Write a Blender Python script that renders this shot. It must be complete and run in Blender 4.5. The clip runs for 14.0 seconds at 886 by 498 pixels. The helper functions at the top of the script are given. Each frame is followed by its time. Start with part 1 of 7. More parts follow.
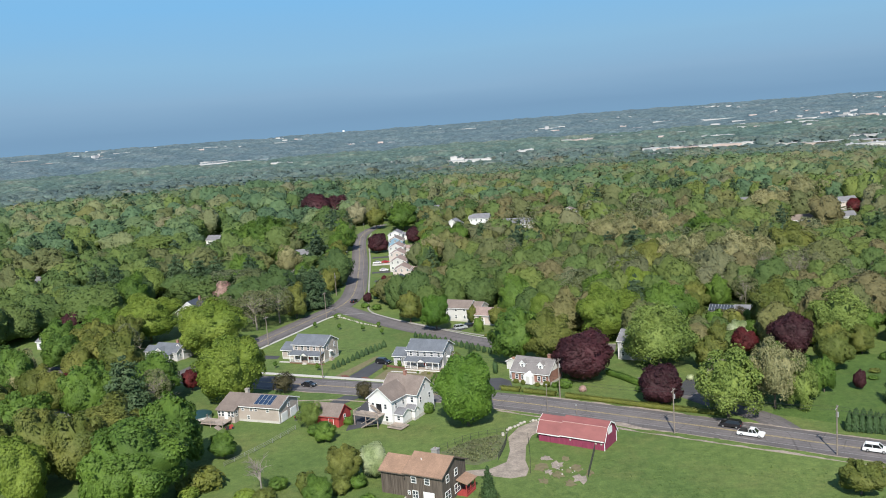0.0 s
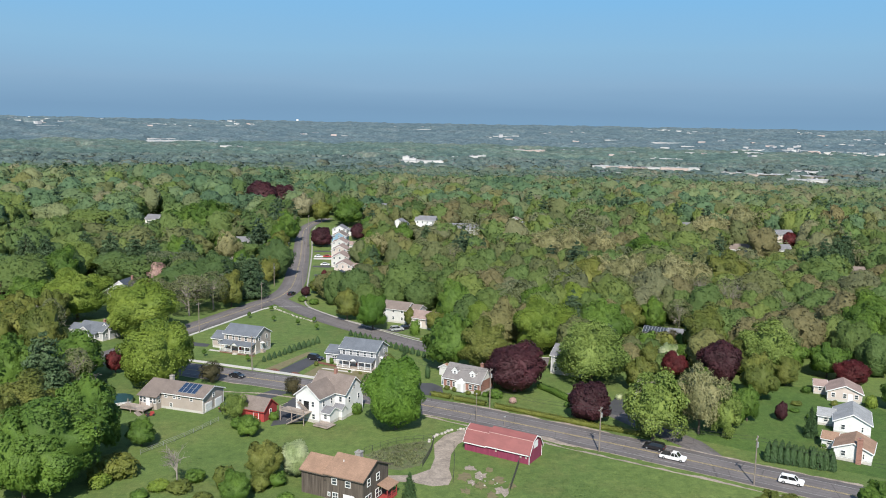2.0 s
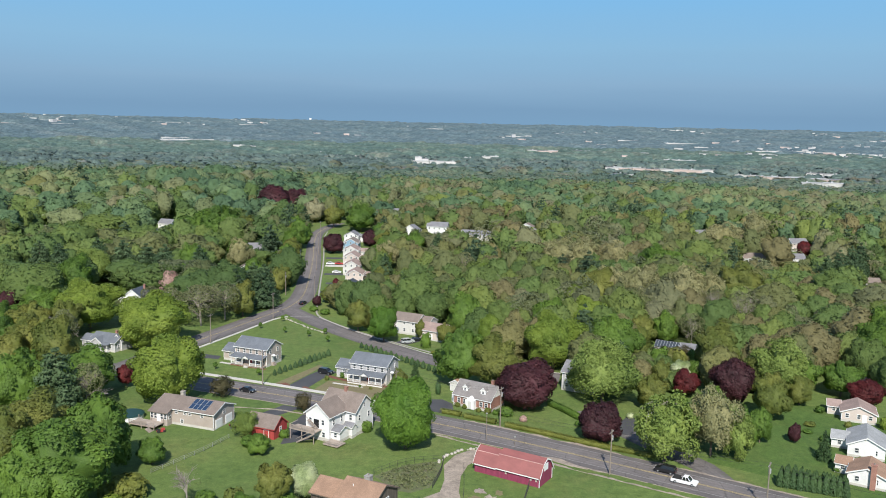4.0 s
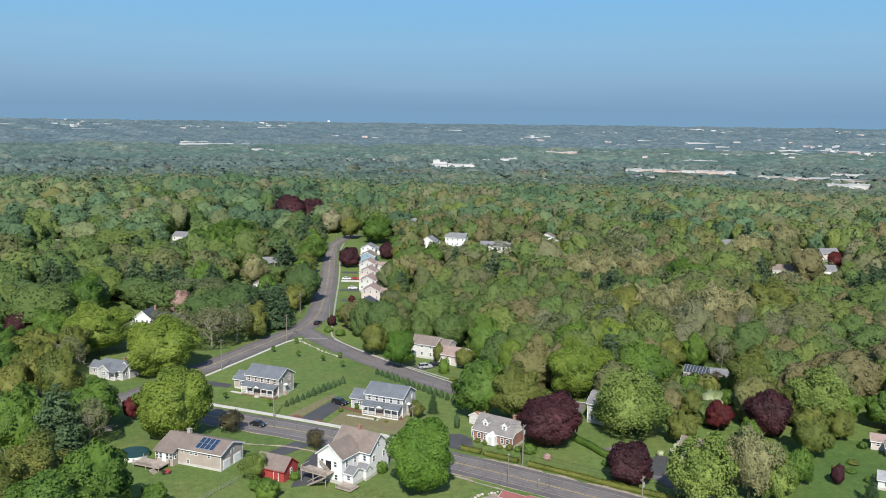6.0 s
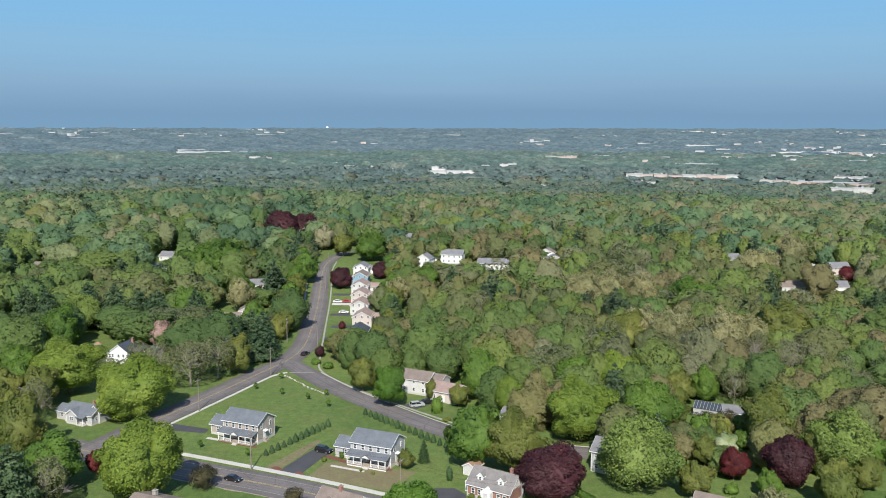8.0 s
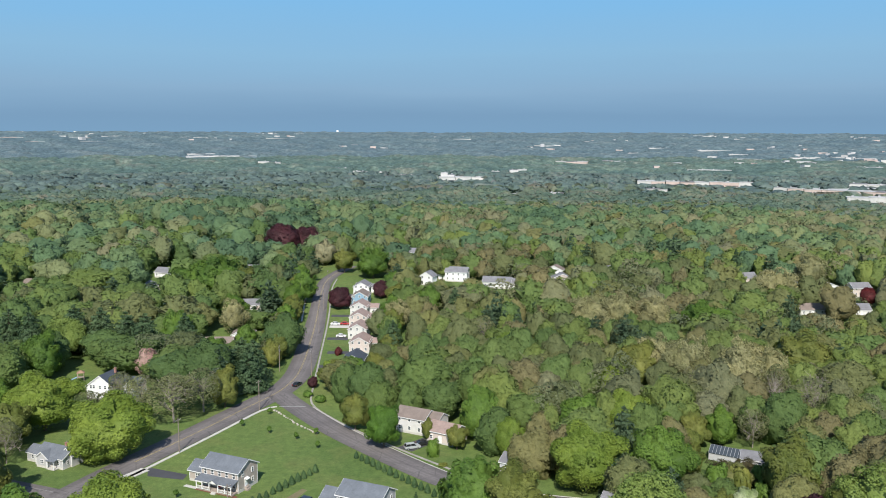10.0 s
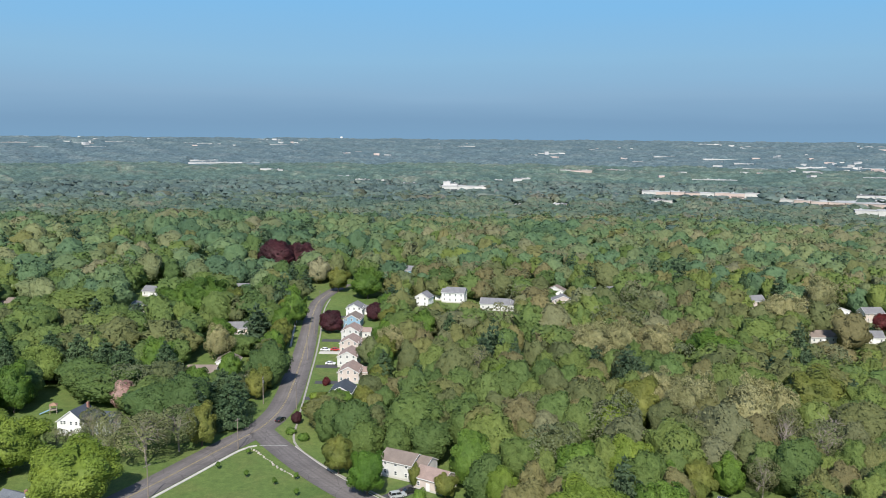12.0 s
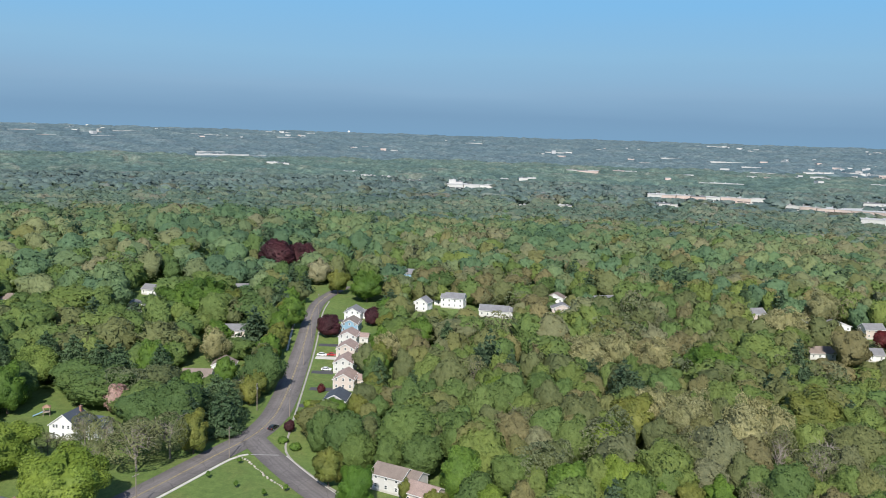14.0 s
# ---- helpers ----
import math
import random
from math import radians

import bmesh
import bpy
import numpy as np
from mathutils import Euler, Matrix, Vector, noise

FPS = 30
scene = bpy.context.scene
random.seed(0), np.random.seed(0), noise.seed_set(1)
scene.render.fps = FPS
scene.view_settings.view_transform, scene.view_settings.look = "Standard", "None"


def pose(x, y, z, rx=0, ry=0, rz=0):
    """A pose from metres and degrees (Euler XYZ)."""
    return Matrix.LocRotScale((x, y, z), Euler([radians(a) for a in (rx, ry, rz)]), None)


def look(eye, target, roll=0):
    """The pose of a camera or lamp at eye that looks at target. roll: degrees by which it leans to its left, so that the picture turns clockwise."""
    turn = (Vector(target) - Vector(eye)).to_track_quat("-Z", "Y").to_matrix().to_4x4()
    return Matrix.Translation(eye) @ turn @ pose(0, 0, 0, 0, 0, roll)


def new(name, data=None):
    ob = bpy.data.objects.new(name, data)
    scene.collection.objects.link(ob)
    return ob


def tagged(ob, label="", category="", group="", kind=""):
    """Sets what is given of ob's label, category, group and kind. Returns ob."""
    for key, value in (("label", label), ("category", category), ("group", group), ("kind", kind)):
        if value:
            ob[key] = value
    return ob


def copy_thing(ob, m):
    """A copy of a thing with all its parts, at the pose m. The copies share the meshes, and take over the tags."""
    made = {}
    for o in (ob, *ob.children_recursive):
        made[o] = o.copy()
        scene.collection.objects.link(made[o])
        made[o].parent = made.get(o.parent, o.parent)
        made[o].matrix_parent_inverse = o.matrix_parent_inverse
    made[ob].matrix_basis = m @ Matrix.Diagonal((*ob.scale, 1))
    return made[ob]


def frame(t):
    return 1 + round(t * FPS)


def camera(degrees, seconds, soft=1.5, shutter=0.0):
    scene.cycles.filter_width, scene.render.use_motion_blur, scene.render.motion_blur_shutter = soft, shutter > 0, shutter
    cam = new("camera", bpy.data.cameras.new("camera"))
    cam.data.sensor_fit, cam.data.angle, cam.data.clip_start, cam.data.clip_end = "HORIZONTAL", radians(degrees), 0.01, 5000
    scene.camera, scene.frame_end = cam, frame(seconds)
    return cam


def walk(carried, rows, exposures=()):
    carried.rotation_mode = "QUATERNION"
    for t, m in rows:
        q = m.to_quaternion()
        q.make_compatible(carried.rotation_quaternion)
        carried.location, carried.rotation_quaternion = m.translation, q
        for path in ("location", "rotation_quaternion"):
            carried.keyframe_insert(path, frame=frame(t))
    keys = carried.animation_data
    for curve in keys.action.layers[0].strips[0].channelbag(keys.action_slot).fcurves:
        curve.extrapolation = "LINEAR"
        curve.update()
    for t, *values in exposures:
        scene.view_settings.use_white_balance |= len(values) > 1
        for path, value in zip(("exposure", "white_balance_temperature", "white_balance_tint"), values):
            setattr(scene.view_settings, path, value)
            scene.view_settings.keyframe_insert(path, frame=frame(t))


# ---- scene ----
cam = camera(55.6, 14.0, 1.0)
METRES, EYE, TILT, LEAN, TURN = 86.0, 71.0, -8.2, 4.3, 0.0
ROWS = [
    (0.0, 0.0, 0.0, 0.0, 0.0, 0.0, -0.0),
    (0.3, 0.0006, 0.0085, 0.001, -3.87, 0.33, -4.41),
    (0.5, 0.0008, 0.0123, 0.0018, -4.25, 0.33, -4.41),
    (1.0, 0.0038, 0.0171, 0.0027, -4.07, 0.21, -4.59),
    (1.5, 0.0069, 0.019, 0.0032, -3.91, 0.22, -4.73),
    (2.0, 0.0079, 0.0189, 0.0079, -3.77, 0.19, -4.82),
    (2.5, 0.0077, 0.0165, 0.0204, -3.68, 0.15, -4.92),
    (3.0, 0.0074, 0.0146, 0.0341, -3.64, 0.13, -5.01),
    (5.5, 0.0044, 0.1104, 0.1251, -1.66, -0.16, -5.05),
    (6.0, 0.0078, 0.1581, 0.1483, -1.65, -0.08, -4.84),
    (6.5, 0.0137, 0.2105, 0.1721, -1.64, -0.01, -4.63),
    (7.0, 0.0208, 0.2629, 0.1978, -1.63, 0.03, -4.45),
    (7.5, 0.0299, 0.3164, 0.2226, -1.61, 0.09, -4.31),
    (8.0, 0.0407, 0.3689, 0.2478, -1.59, 0.16, -4.2),
    (10.5, 0.0954, 0.6178, 0.3729, -0.71, 0.31, -4.51),
    (11.0, 0.1067, 0.6683, 0.3972, -0.62, 0.32, -4.6),
    (11.5, 0.1177, 0.7166, 0.4232, -0.53, 0.53, -4.68),
    (12.0, 0.1287, 0.7529, 0.4472, -0.57, 0.67, -4.75),
    (12.5, 0.1375, 0.7712, 0.4661, -0.44, 0.59, -4.87),
    (13.0, 0.1463, 0.7756, 0.4831, -0.34, 0.44, -5.23),
    (13.5, 0.1528, 0.7739, 0.4996, -0.25, 0.38, -5.67),
    (14.0, 0.1551, 0.7706, 0.5145, -0.22, 0.32, -6.07),
]
START = pose(0, 0, EYE, TILT, LEAN, TURN)
PATH_ROWS = [(t, START @ pose(METRES * x, METRES * y, METRES * z, 90 + pitch, roll, yaw)) for t, x, y, z, yaw, pitch, roll in ROWS]
PATH_ROWS[1:1] = [(0.1, look((0, 0.3, 71.0), (0.013, 2.28, 70.709), -1.4)),
                  (0.2, look((0, 0.6, 71.0), (0.092, 2.578, 70.713), 0.1))]
walk(cam, PATH_ROWS)

# ---- light ----
SUN_UP, SUN_TURN = 43.0, 180.0
world = bpy.data.worlds.new("sky")
scene.world = world
world.use_nodes = True
wn, wl = world.node_tree.nodes, world.node_tree.links
sky = wn.new("ShaderNodeTexSky")
sky.sky_type, sky.sun_disc = "NISHITA", False
sky.sun_elevation, sky.sun_rotation = radians(SUN_UP), radians(SUN_TURN)
sky.air_density, sky.dust_density, sky.ozone_density = 1.0, 0.3, 3.0
# a bank of blue haze lies along the horizon under the clear sky
spot = wn.new("ShaderNodeTexCoord")
split = wn.new("ShaderNodeSeparateXYZ")
wl.new(spot.outputs["Generated"], split.inputs[0])
lift = wn.new("ShaderNodeMapping")
lift.inputs["Scale"].default_value = (1.5, 1.5, 14.0)
wl.new(spot.outputs["Generated"], lift.inputs[0])
streak = wn.new("ShaderNodeTexNoise")
streak.inputs["Scale"].default_value, streak.inputs["Detail"].default_value = 2.2, 4.0
wl.new(lift.outputs[0], streak.inputs[0])
wave = wn.new("ShaderNodeMath")
wave.operation, wave.inputs[1].default_value = "MULTIPLY_ADD", 0.022
wl.new(streak.outputs["Fac"], wave.inputs[0])
wl.new(split.outputs["Z"], wave.inputs[2])
tint = wn.new("ShaderNodeValToRGB")
stops = tint.color_ramp.elements
stops.new(0.5), stops.new(0.5), stops.new(0.5)
for e, (p, c) in zip(stops, ((0.0, (0.195, 0.355, 0.53)), (0.03, (0.19, 0.335, 0.505)), (0.06, (0.25, 0.415, 0.595)), (0.1, (0.255, 0.475, 0.69)), (0.16, (0.21, 0.48, 0.78)))):
    e.position, e.color = p, (*c, 1)
wl.new(wave.outputs[0], tint.inputs[0])
share = wn.new("ShaderNodeMapRange")
share.inputs["From Min"].default_value, share.inputs["From Max"].default_value = 0.16, 0.5
wl.new(split.outputs["Z"], share.inputs["Value"])
dim = wn.new("ShaderNodeMix")
dim.data_type, dim.blend_type = "RGBA", "MULTIPLY"
dim.inputs[0].default_value = 1.0
wl.new(sky.outputs[0], dim.inputs[6])
dim.inputs[7].default_value = (0.17, 0.17, 0.165, 1)
both = wn.new("ShaderNodeMix")
both.data_type = "RGBA"
wl.new(share.outputs[0], both.inputs[0])
wl.new(tint.outputs[0], both.inputs[6])
wl.new(dim.outputs[2], both.inputs[7])
wl.new(both.outputs[2], wn["Background"].inputs[0])
wn["Background"].inputs[1].default_value = 0.6
sun = new("sun", bpy.data.lights.new("sun", "SUN"))
sun.data.energy, sun.data.angle, sun.data.color = 3.7, radians(1.0), (1.0, 0.95, 0.86)
sun.matrix_world = look((0, 0, 0), (0.06, 1.0, -math.tan(radians(SUN_UP))))
scene.view_settings.exposure = 0.8


# ---- materials ----
def noise_node(nt, pos, scale, detail=3.0, rough=0.6):
    n = nt.nodes.new("ShaderNodeTexNoise")
    n.inputs["Scale"].default_value, n.inputs["Detail"].default_value, n.inputs["Roughness"].default_value = scale, detail, rough
    nt.links.new(pos, n.inputs["Vector"])
    return n.outputs["Fac"]


def ramp(nt, fac, stops):
    r = nt.nodes.new("ShaderNodeValToRGB")
    e = r.color_ramp.elements
    while len(e) < len(stops):
        e.new(0.5)
    for k, (p, c) in zip(e, stops):
        k.position, k.color = p, (*c, 1)
    nt.links.new(fac, r.inputs[0])
    return r.outputs[0]


def mixed(nt, a, b, fac, mode="MIX"):
    m = nt.nodes.new("ShaderNodeMix")
    m.data_type, m.blend_type = "RGBA", mode
    for sock, v in ((m.inputs[6], a), (m.inputs[7], b), (m.inputs[0], fac)):
        if isinstance(v, bpy.types.NodeSocket):
            nt.links.new(v, sock)
        elif isinstance(v, tuple):
            sock.default_value = (*v, 1)
        else:
            sock.default_value = v
    return m.outputs[2]


def blank(name):
    m = bpy.data.materials.new(name)
    m.use_nodes = True
    return m, m.node_tree, m.node_tree.nodes["Principled BSDF"]


def place(nt, stretch=(1, 1, 1), space="world"):
    if space == "world":
        g = nt.nodes.new("ShaderNodeNewGeometry").outputs["Position"]
    else:
        g = nt.nodes.new("ShaderNodeTexCoord").outputs["Object"]
    if stretch == (1, 1, 1):
        return g
    m = nt.nodes.new("ShaderNodeMapping")
    m.inputs["Scale"].default_value = stretch
    nt.links.new(g, m.inputs[0])
    return m.outputs[0]


def shade(c, k):
    return tuple(min(1.0, v * k) for v in c)


def surf(name, c, rough=0.8, big=0.15, small=3.0, vary=0.25, fine=0.2, metal=0.0, bump=0.0, stretch=(1, 1, 1), space="world", c2=None):
    """A weathered surface: colour c, patches of size 1/big, grain of size 1/small."""
    m, nt, b = blank(name)
    p = place(nt, stretch, space)
    col = ramp(nt, noise_node(nt, p, big, 4), [(0.3, shade(c, 1 - vary)), (0.7, c2 or shade(c, 1 + vary))])
    grain = noise_node(nt, p, small, 4, 0.7)
    col = mixed(nt, col, ramp(nt, grain, [(0.25, (1 - fine,) * 3), (0.75, (1 + 0.0,) * 3)]), 1.0, "MULTIPLY")
    nt.links.new(col, b.inputs["Base Color"])
    b.inputs["Roughness"].default_value, b.inputs["Metallic"].default_value = rough, metal
    if bump:
        k = nt.nodes.new("ShaderNodeBump")
        k.inputs["Strength"].default_value, k.inputs["Distance"].default_value = bump, 0.05
        nt.links.new(grain, k.inputs["Height"])
        nt.links.new(k.outputs[0], b.inputs["Normal"])
    return m


def siding(name, c, pitch=0.18):
    """Painted clapboard with shallow horizontal laps."""
    m, nt, b = blank(name)
    p = place(nt, (1, 1, 1), "object")
    col = ramp(nt, noise_node(nt, p, 0.5, 4), [(0.3, shade(c, 0.88)), (0.7, shade(c, 1.04))])
    w = nt.nodes.new("ShaderNodeTexWave")
    w.bands_direction, w.wave_profile = "Z", "SAW"
    w.inputs["Scale"].default_value = 0.314 / pitch
    nt.links.new(p, w.inputs[0])
    col = mixed(nt, col, ramp(nt, w.outputs["Fac"], [(0.0, (0.8,) * 3), (0.25, (1, 1, 1))]), 0.6, "MULTIPLY")
    k = nt.nodes.new("ShaderNodeBump")
    k.inputs["Strength"].default_value, k.inputs["Distance"].default_value = 0.5, 0.02
    nt.links.new(w.outputs["Fac"], k.inputs["Height"])
    nt.links.new(k.outputs[0], b.inputs["Normal"])
    nt.links.new(col, b.inputs["Base Color"])
    b.inputs["Roughness"].default_value = 0.6
    return m


def shingle(name, c, c2=None):
    """Asphalt roof shingles: courses, tab to tab variation and streaks."""
    m, nt, b = blank(name)
    p = place(nt, (1, 1, 1), "object")
    col = ramp(nt, noise_node(nt, p, 0.35, 5), [(0.3, shade(c, 0.8)), (0.7, c2 or shade(c, 1.15))])
    tab = nt.nodes.new("ShaderNodeTexBrick")
    tab.inputs["Color1"].default_value, tab.inputs["Color2"].default_value, tab.inputs["Mortar"].default_value = (1, 1, 1, 1), (0.78,) * 3 + (1,), (0.6,) * 3 + (1,)
    tab.inputs["Scale"].default_value = 1.6
    tab.inputs["Mortar Size"].default_value = 0.012
    nt.links.new(p, tab.inputs[0])
    col = mixed(nt, col, tab.outputs[0], 0.7, "MULTIPLY")
    col = mixed(nt, col, ramp(nt, noise_node(nt, p, 14, 2), [(0.3, (0.78,) * 3), (0.7, (1, 1, 1))]), 1.0, "MULTIPLY")
    nt.links.new(col, b.inputs["Base Color"])
    b.inputs["Roughness"].default_value = 0.9
    return m


def leaf(name, dark, light, glow=0.3, alt=None):
    """Leaves: tone from tree to tree, from bough to bough and from spray to spray, with light passing through them."""
    m, nt, b = blank(name)
    p = place(nt)
    info = nt.nodes.new("ShaderNodeObjectInfo")
    geo = nt.nodes.new("ShaderNodeNewGeometry")
    tone = noise_node(nt, p, 0.09, 2)
    col = ramp(nt, tone, [(0.36, dark), (0.64, light)] if alt is None else [(0.3, dark), (0.5, light), (0.68, alt)])
    col = mixed(nt, col, ramp(nt, noise_node(nt, p, 0.45, 2), [(0.3, (0.86, 0.88, 0.85)), (0.7, (1.06, 1.05, 1.0))]), 1.0, "MULTIPLY")
    grain = noise_node(nt, p, 4.0, 2, 0.6)
    col = mixed(nt, col, ramp(nt, grain, [(0.32, (0.82, 0.84, 0.82)), (0.68, (1.14, 1.13, 1.1))]), 1.0, "MULTIPLY")
    k = nt.nodes.new("ShaderNodeBump")
    k.inputs["Strength"].default_value, k.inputs["Distance"].default_value = 0.5, 0.2
    nt.links.new(grain, k.inputs["Height"])
    nt.links.new(k.outputs[0], b.inputs["Normal"])
    col = mixed(nt, col, ramp(nt, geo.outputs["Random Per Island"], [(0.0, (0.82, 0.84, 0.82)), (1.0, (1.14, 1.13, 1.1))]), 1.0, "MULTIPLY")
    col = mixed(nt, col, ramp(nt, info.outputs["Random"], [(0.0, (0.88, 0.91, 0.9)), (1.0, (1.1, 1.07, 1.05))]), 1.0, "MULTIPLY")
    nt.links.new(col, b.inputs["Base Color"])
    b.inputs["Roughness"].default_value, b.inputs["Specular IOR Level"].default_value = 0.6, 0.25
    tr = nt.nodes.new("ShaderNodeBsdfTranslucent")
    nt.links.new(col, tr.inputs[0])
    mx = nt.nodes.new("ShaderNodeMixShader")
    mx.inputs[0].default_value = glow
    nt.links.new(b.outputs[0], mx.inputs[1])
    nt.links.new(tr.outputs[0], mx.inputs[2])
    nt.links.new(mx.outputs[0], nt.nodes["Material Output"].inputs[0])
    return m


LEAF = {
    "maple": leaf("maple_leaves", (0.076, 0.142, 0.028), (0.126, 0.210, 0.038)),
    "fresh": leaf("fresh_maple_leaves", (0.078, 0.160, 0.024), (0.122, 0.222, 0.036)),
    "lime": leaf("spring_maple_leaves", (0.142, 0.210, 0.036), (0.206, 0.272, 0.050)),
    "olive": leaf("young_oak_leaves", (0.112, 0.142, 0.034), (0.182, 0.194, 0.052)),
    "purple": leaf("copper_leaves", (0.042, 0.015, 0.021), (0.074, 0.024, 0.033), 0.2),
    "red": leaf("red_maple_leaves", (0.068, 0.013, 0.016), (0.112, 0.020, 0.023), 0.25),
    "beige": leaf("oak_catkins", (0.240, 0.235, 0.118), (0.350, 0.330, 0.185)),
    "willow": leaf("light_green_leaves", (0.165, 0.230, 0.058), (0.245, 0.315, 0.088)),
    "pine": leaf("pine_needles", (0.054, 0.096, 0.048), (0.086, 0.136, 0.066), 0.15),
    "spruce": leaf("spruce_needles", (0.036, 0.074, 0.030), (0.060, 0.108, 0.042), 0.1),
    "bare": leaf("opening_buds", (0.135, 0.150, 0.074), (0.205, 0.222, 0.110)),
    "blossom": leaf("white_blossom", (0.200, 0.270, 0.110), (0.640, 0.660, 0.500)),
    "pink": leaf("pink_blossom", (0.36, 0.22, 0.22), (0.50, 0.35, 0.335)),
    "grass": leaf("long_grass", (0.105, 0.17, 0.046), (0.15, 0.22, 0.064), 0.45),
    "plum": leaf("dark_plum_leaves", (0.058, 0.056, 0.030), (0.105, 0.088, 0.046)),
    "hedge": leaf("hedge_leaves", (0.122, 0.146, 0.030), (0.182, 0.196, 0.046)),
}
BARK = surf("bark", (0.14, 0.11, 0.085), 0.9, 0.8, 12, 0.3, 0.4, bump=0.4, stretch=(1, 1, 0.2))
GREYBARK = surf("grey_bark", (0.26, 0.23, 0.2), 0.9, 0.8, 12, 0.25, 0.3, bump=0.4, stretch=(1, 1, 0.2))
def tarmac(name):
    """Old road asphalt: wheel tracks along the lanes, patches, cracks and grain."""
    m, nt, b = blank(name)
    p = place(nt)
    a = nt.nodes.new("ShaderNodeAttribute")
    a.attribute_name = "across"
    col = ramp(nt, noise_node(nt, p, 0.09, 5, 0.7), [(0.3, (0.112, 0.100, 0.099)), (0.7, (0.168, 0.151, 0.147))])
    lanes = ramp(nt, a.outputs["Fac"], [(0.0, (0.8,) * 3), (0.17, (0.88,) * 3), (0.24, (1.0,) * 3), (0.29, (1.14,) * 3), (0.34, (0.96,) * 3), (0.41, (1.15,) * 3), (0.5, (0.86,) * 3), (0.59, (1.13,) * 3), (0.66, (0.97,) * 3), (0.71, (1.14,) * 3), (0.78, (1.0,) * 3), (0.85, (0.86,) * 3), (1.0, (0.78,) * 3)])
    col = mixed(nt, col, lanes, 1.0, "MULTIPLY")
    crack = nt.nodes.new("ShaderNodeTexVoronoi")
    crack.feature = "DISTANCE_TO_EDGE"
    crack.inputs["Scale"].default_value = 0.14
    nt.links.new(p, crack.inputs["Vector"])
    col = mixed(nt, col, ramp(nt, crack.outputs["Distance"], [(0.0, (0.62,) * 3), (0.018, (1,) * 3)]), 1.0, "MULTIPLY")
    grain = noise_node(nt, p, 1.6, 4, 0.7)
    col = mixed(nt, col, ramp(nt, grain, [(0.3, (0.8,) * 3), (0.7, (1.08,) * 3)]), 1.0, "MULTIPLY")
    nt.links.new(col, b.inputs["Base Color"])
    b.inputs["Roughness"].default_value = 0.9
    return m


ASPHALT = tarmac("worn_asphalt")
DRIVE = surf("dark_asphalt", (0.06, 0.06, 0.066), 0.85, 0.2, 3, 0.2, 0.2)
CONCRETE = surf("pale_concrete", (0.5, 0.48, 0.44), 0.85, 0.3, 2, 0.12, 0.18)
YELLOW = surf("yellow_road_paint", (0.46, 0.36, 0.17), 0.7, 0.5, 3, 0.2, 0.35)
WHITEPAINT = surf("white_road_paint", (0.34, 0.33, 0.32), 0.7, 0.5, 3, 0.2, 0.5)
GRAVEL = surf("gravel", (0.36, 0.30, 0.245), 0.95, 0.45, 2.2, 0.3, 0.5, bump=0.5)
STRAW = surf("dry_lawn", (0.235, 0.185, 0.105), 0.95, 0.3, 1.2, 0.25, 0.35, c2=(0.19, 0.18, 0.078))
SOIL = surf("garden_soil", (0.20, 0.18, 0.115), 0.95, 0.5, 1.5, 0.3, 0.45, bump=0.5, c2=(0.12, 0.165, 0.05))
MULCH = surf("red_mulch", (0.17, 0.07, 0.045), 0.95, 0.5, 3, 0.2, 0.4, bump=0.4)
STONE = surf("pale_stone", (0.42, 0.39, 0.34), 0.9, 0.8, 4, 0.2, 0.25, bump=0.4)
WHITE = surf("white_paint", (0.74, 0.74, 0.73), 0.5, 0.4, 3, 0.05, 0.06)
WHITESIDE = siding("white_clapboard", (0.7, 0.7, 0.69))
TANSIDE = siding("tan_clapboard", (0.39, 0.335, 0.295))
GREYSIDE = siding("grey_clapboard", (0.42, 0.42, 0.43))
LIGHTSIDE = siding("light_grey_clapboard", (0.58, 0.57, 0.55))
PINKSIDE = siding("beige_clapboard", (0.55, 0.47, 0.425))
BLUESIDE = siding("blue_clapboard", (0.22, 0.36, 0.48))
BRICK = surf("red_brick", (0.33, 0.17, 0.13), 0.9, 0.5, 5, 0.2, 0.35, space="object")
BROWNROOF = shingle("brown_shingles", (0.23, 0.185, 0.16))
CAPEROOF = shingle("grey_brown_shingles", (0.24, 0.222, 0.215))
PALEROOF = shingle("light_grey_shingles", (0.33, 0.338, 0.345))
GREYROOF = shingle("grey_shingles", (0.21, 0.21, 0.225))
BLUEROOF = shingle("blue_grey_shingles", (0.155, 0.172, 0.198))
TANROOF = shingle("cedar_tan_shingles", (0.335, 0.21, 0.142))
PINKROOF = shingle("weathered_pink_shingles", (0.34, 0.25, 0.22))
DARKROOF = shingle("dark_slate_shingles", (0.06, 0.075, 0.1))
REDROOF = surf("faded_red_metal_roof", (0.25, 0.088, 0.082), 0.6, 0.3, 4, 0.14, 0.15, space="object", stretch=(1, 3, 1))
BARNRED = surf("magenta_barn_boards", (0.25, 0.04, 0.085), 0.8, 1.2, 6, 0.25, 0.3, space="object", stretch=(3, 3, 0.2))
SHEDRED = surf("red_barn_boards", (0.36, 0.05, 0.045), 0.8, 1.0, 6, 0.2, 0.25, space="object", stretch=(3, 3, 0.2))
BOARDS = surf("weathered_dark_boards", (0.1, 0.075, 0.06), 0.9, 1.5, 8, 0.5, 0.4, space="object", stretch=(3, 3, 0.12), c2=(0.19, 0.155, 0.125))
DECKWOOD = surf("grey_deck_boards", (0.36, 0.3, 0.255), 0.9, 0.8, 8, 0.2, 0.3, space="object")
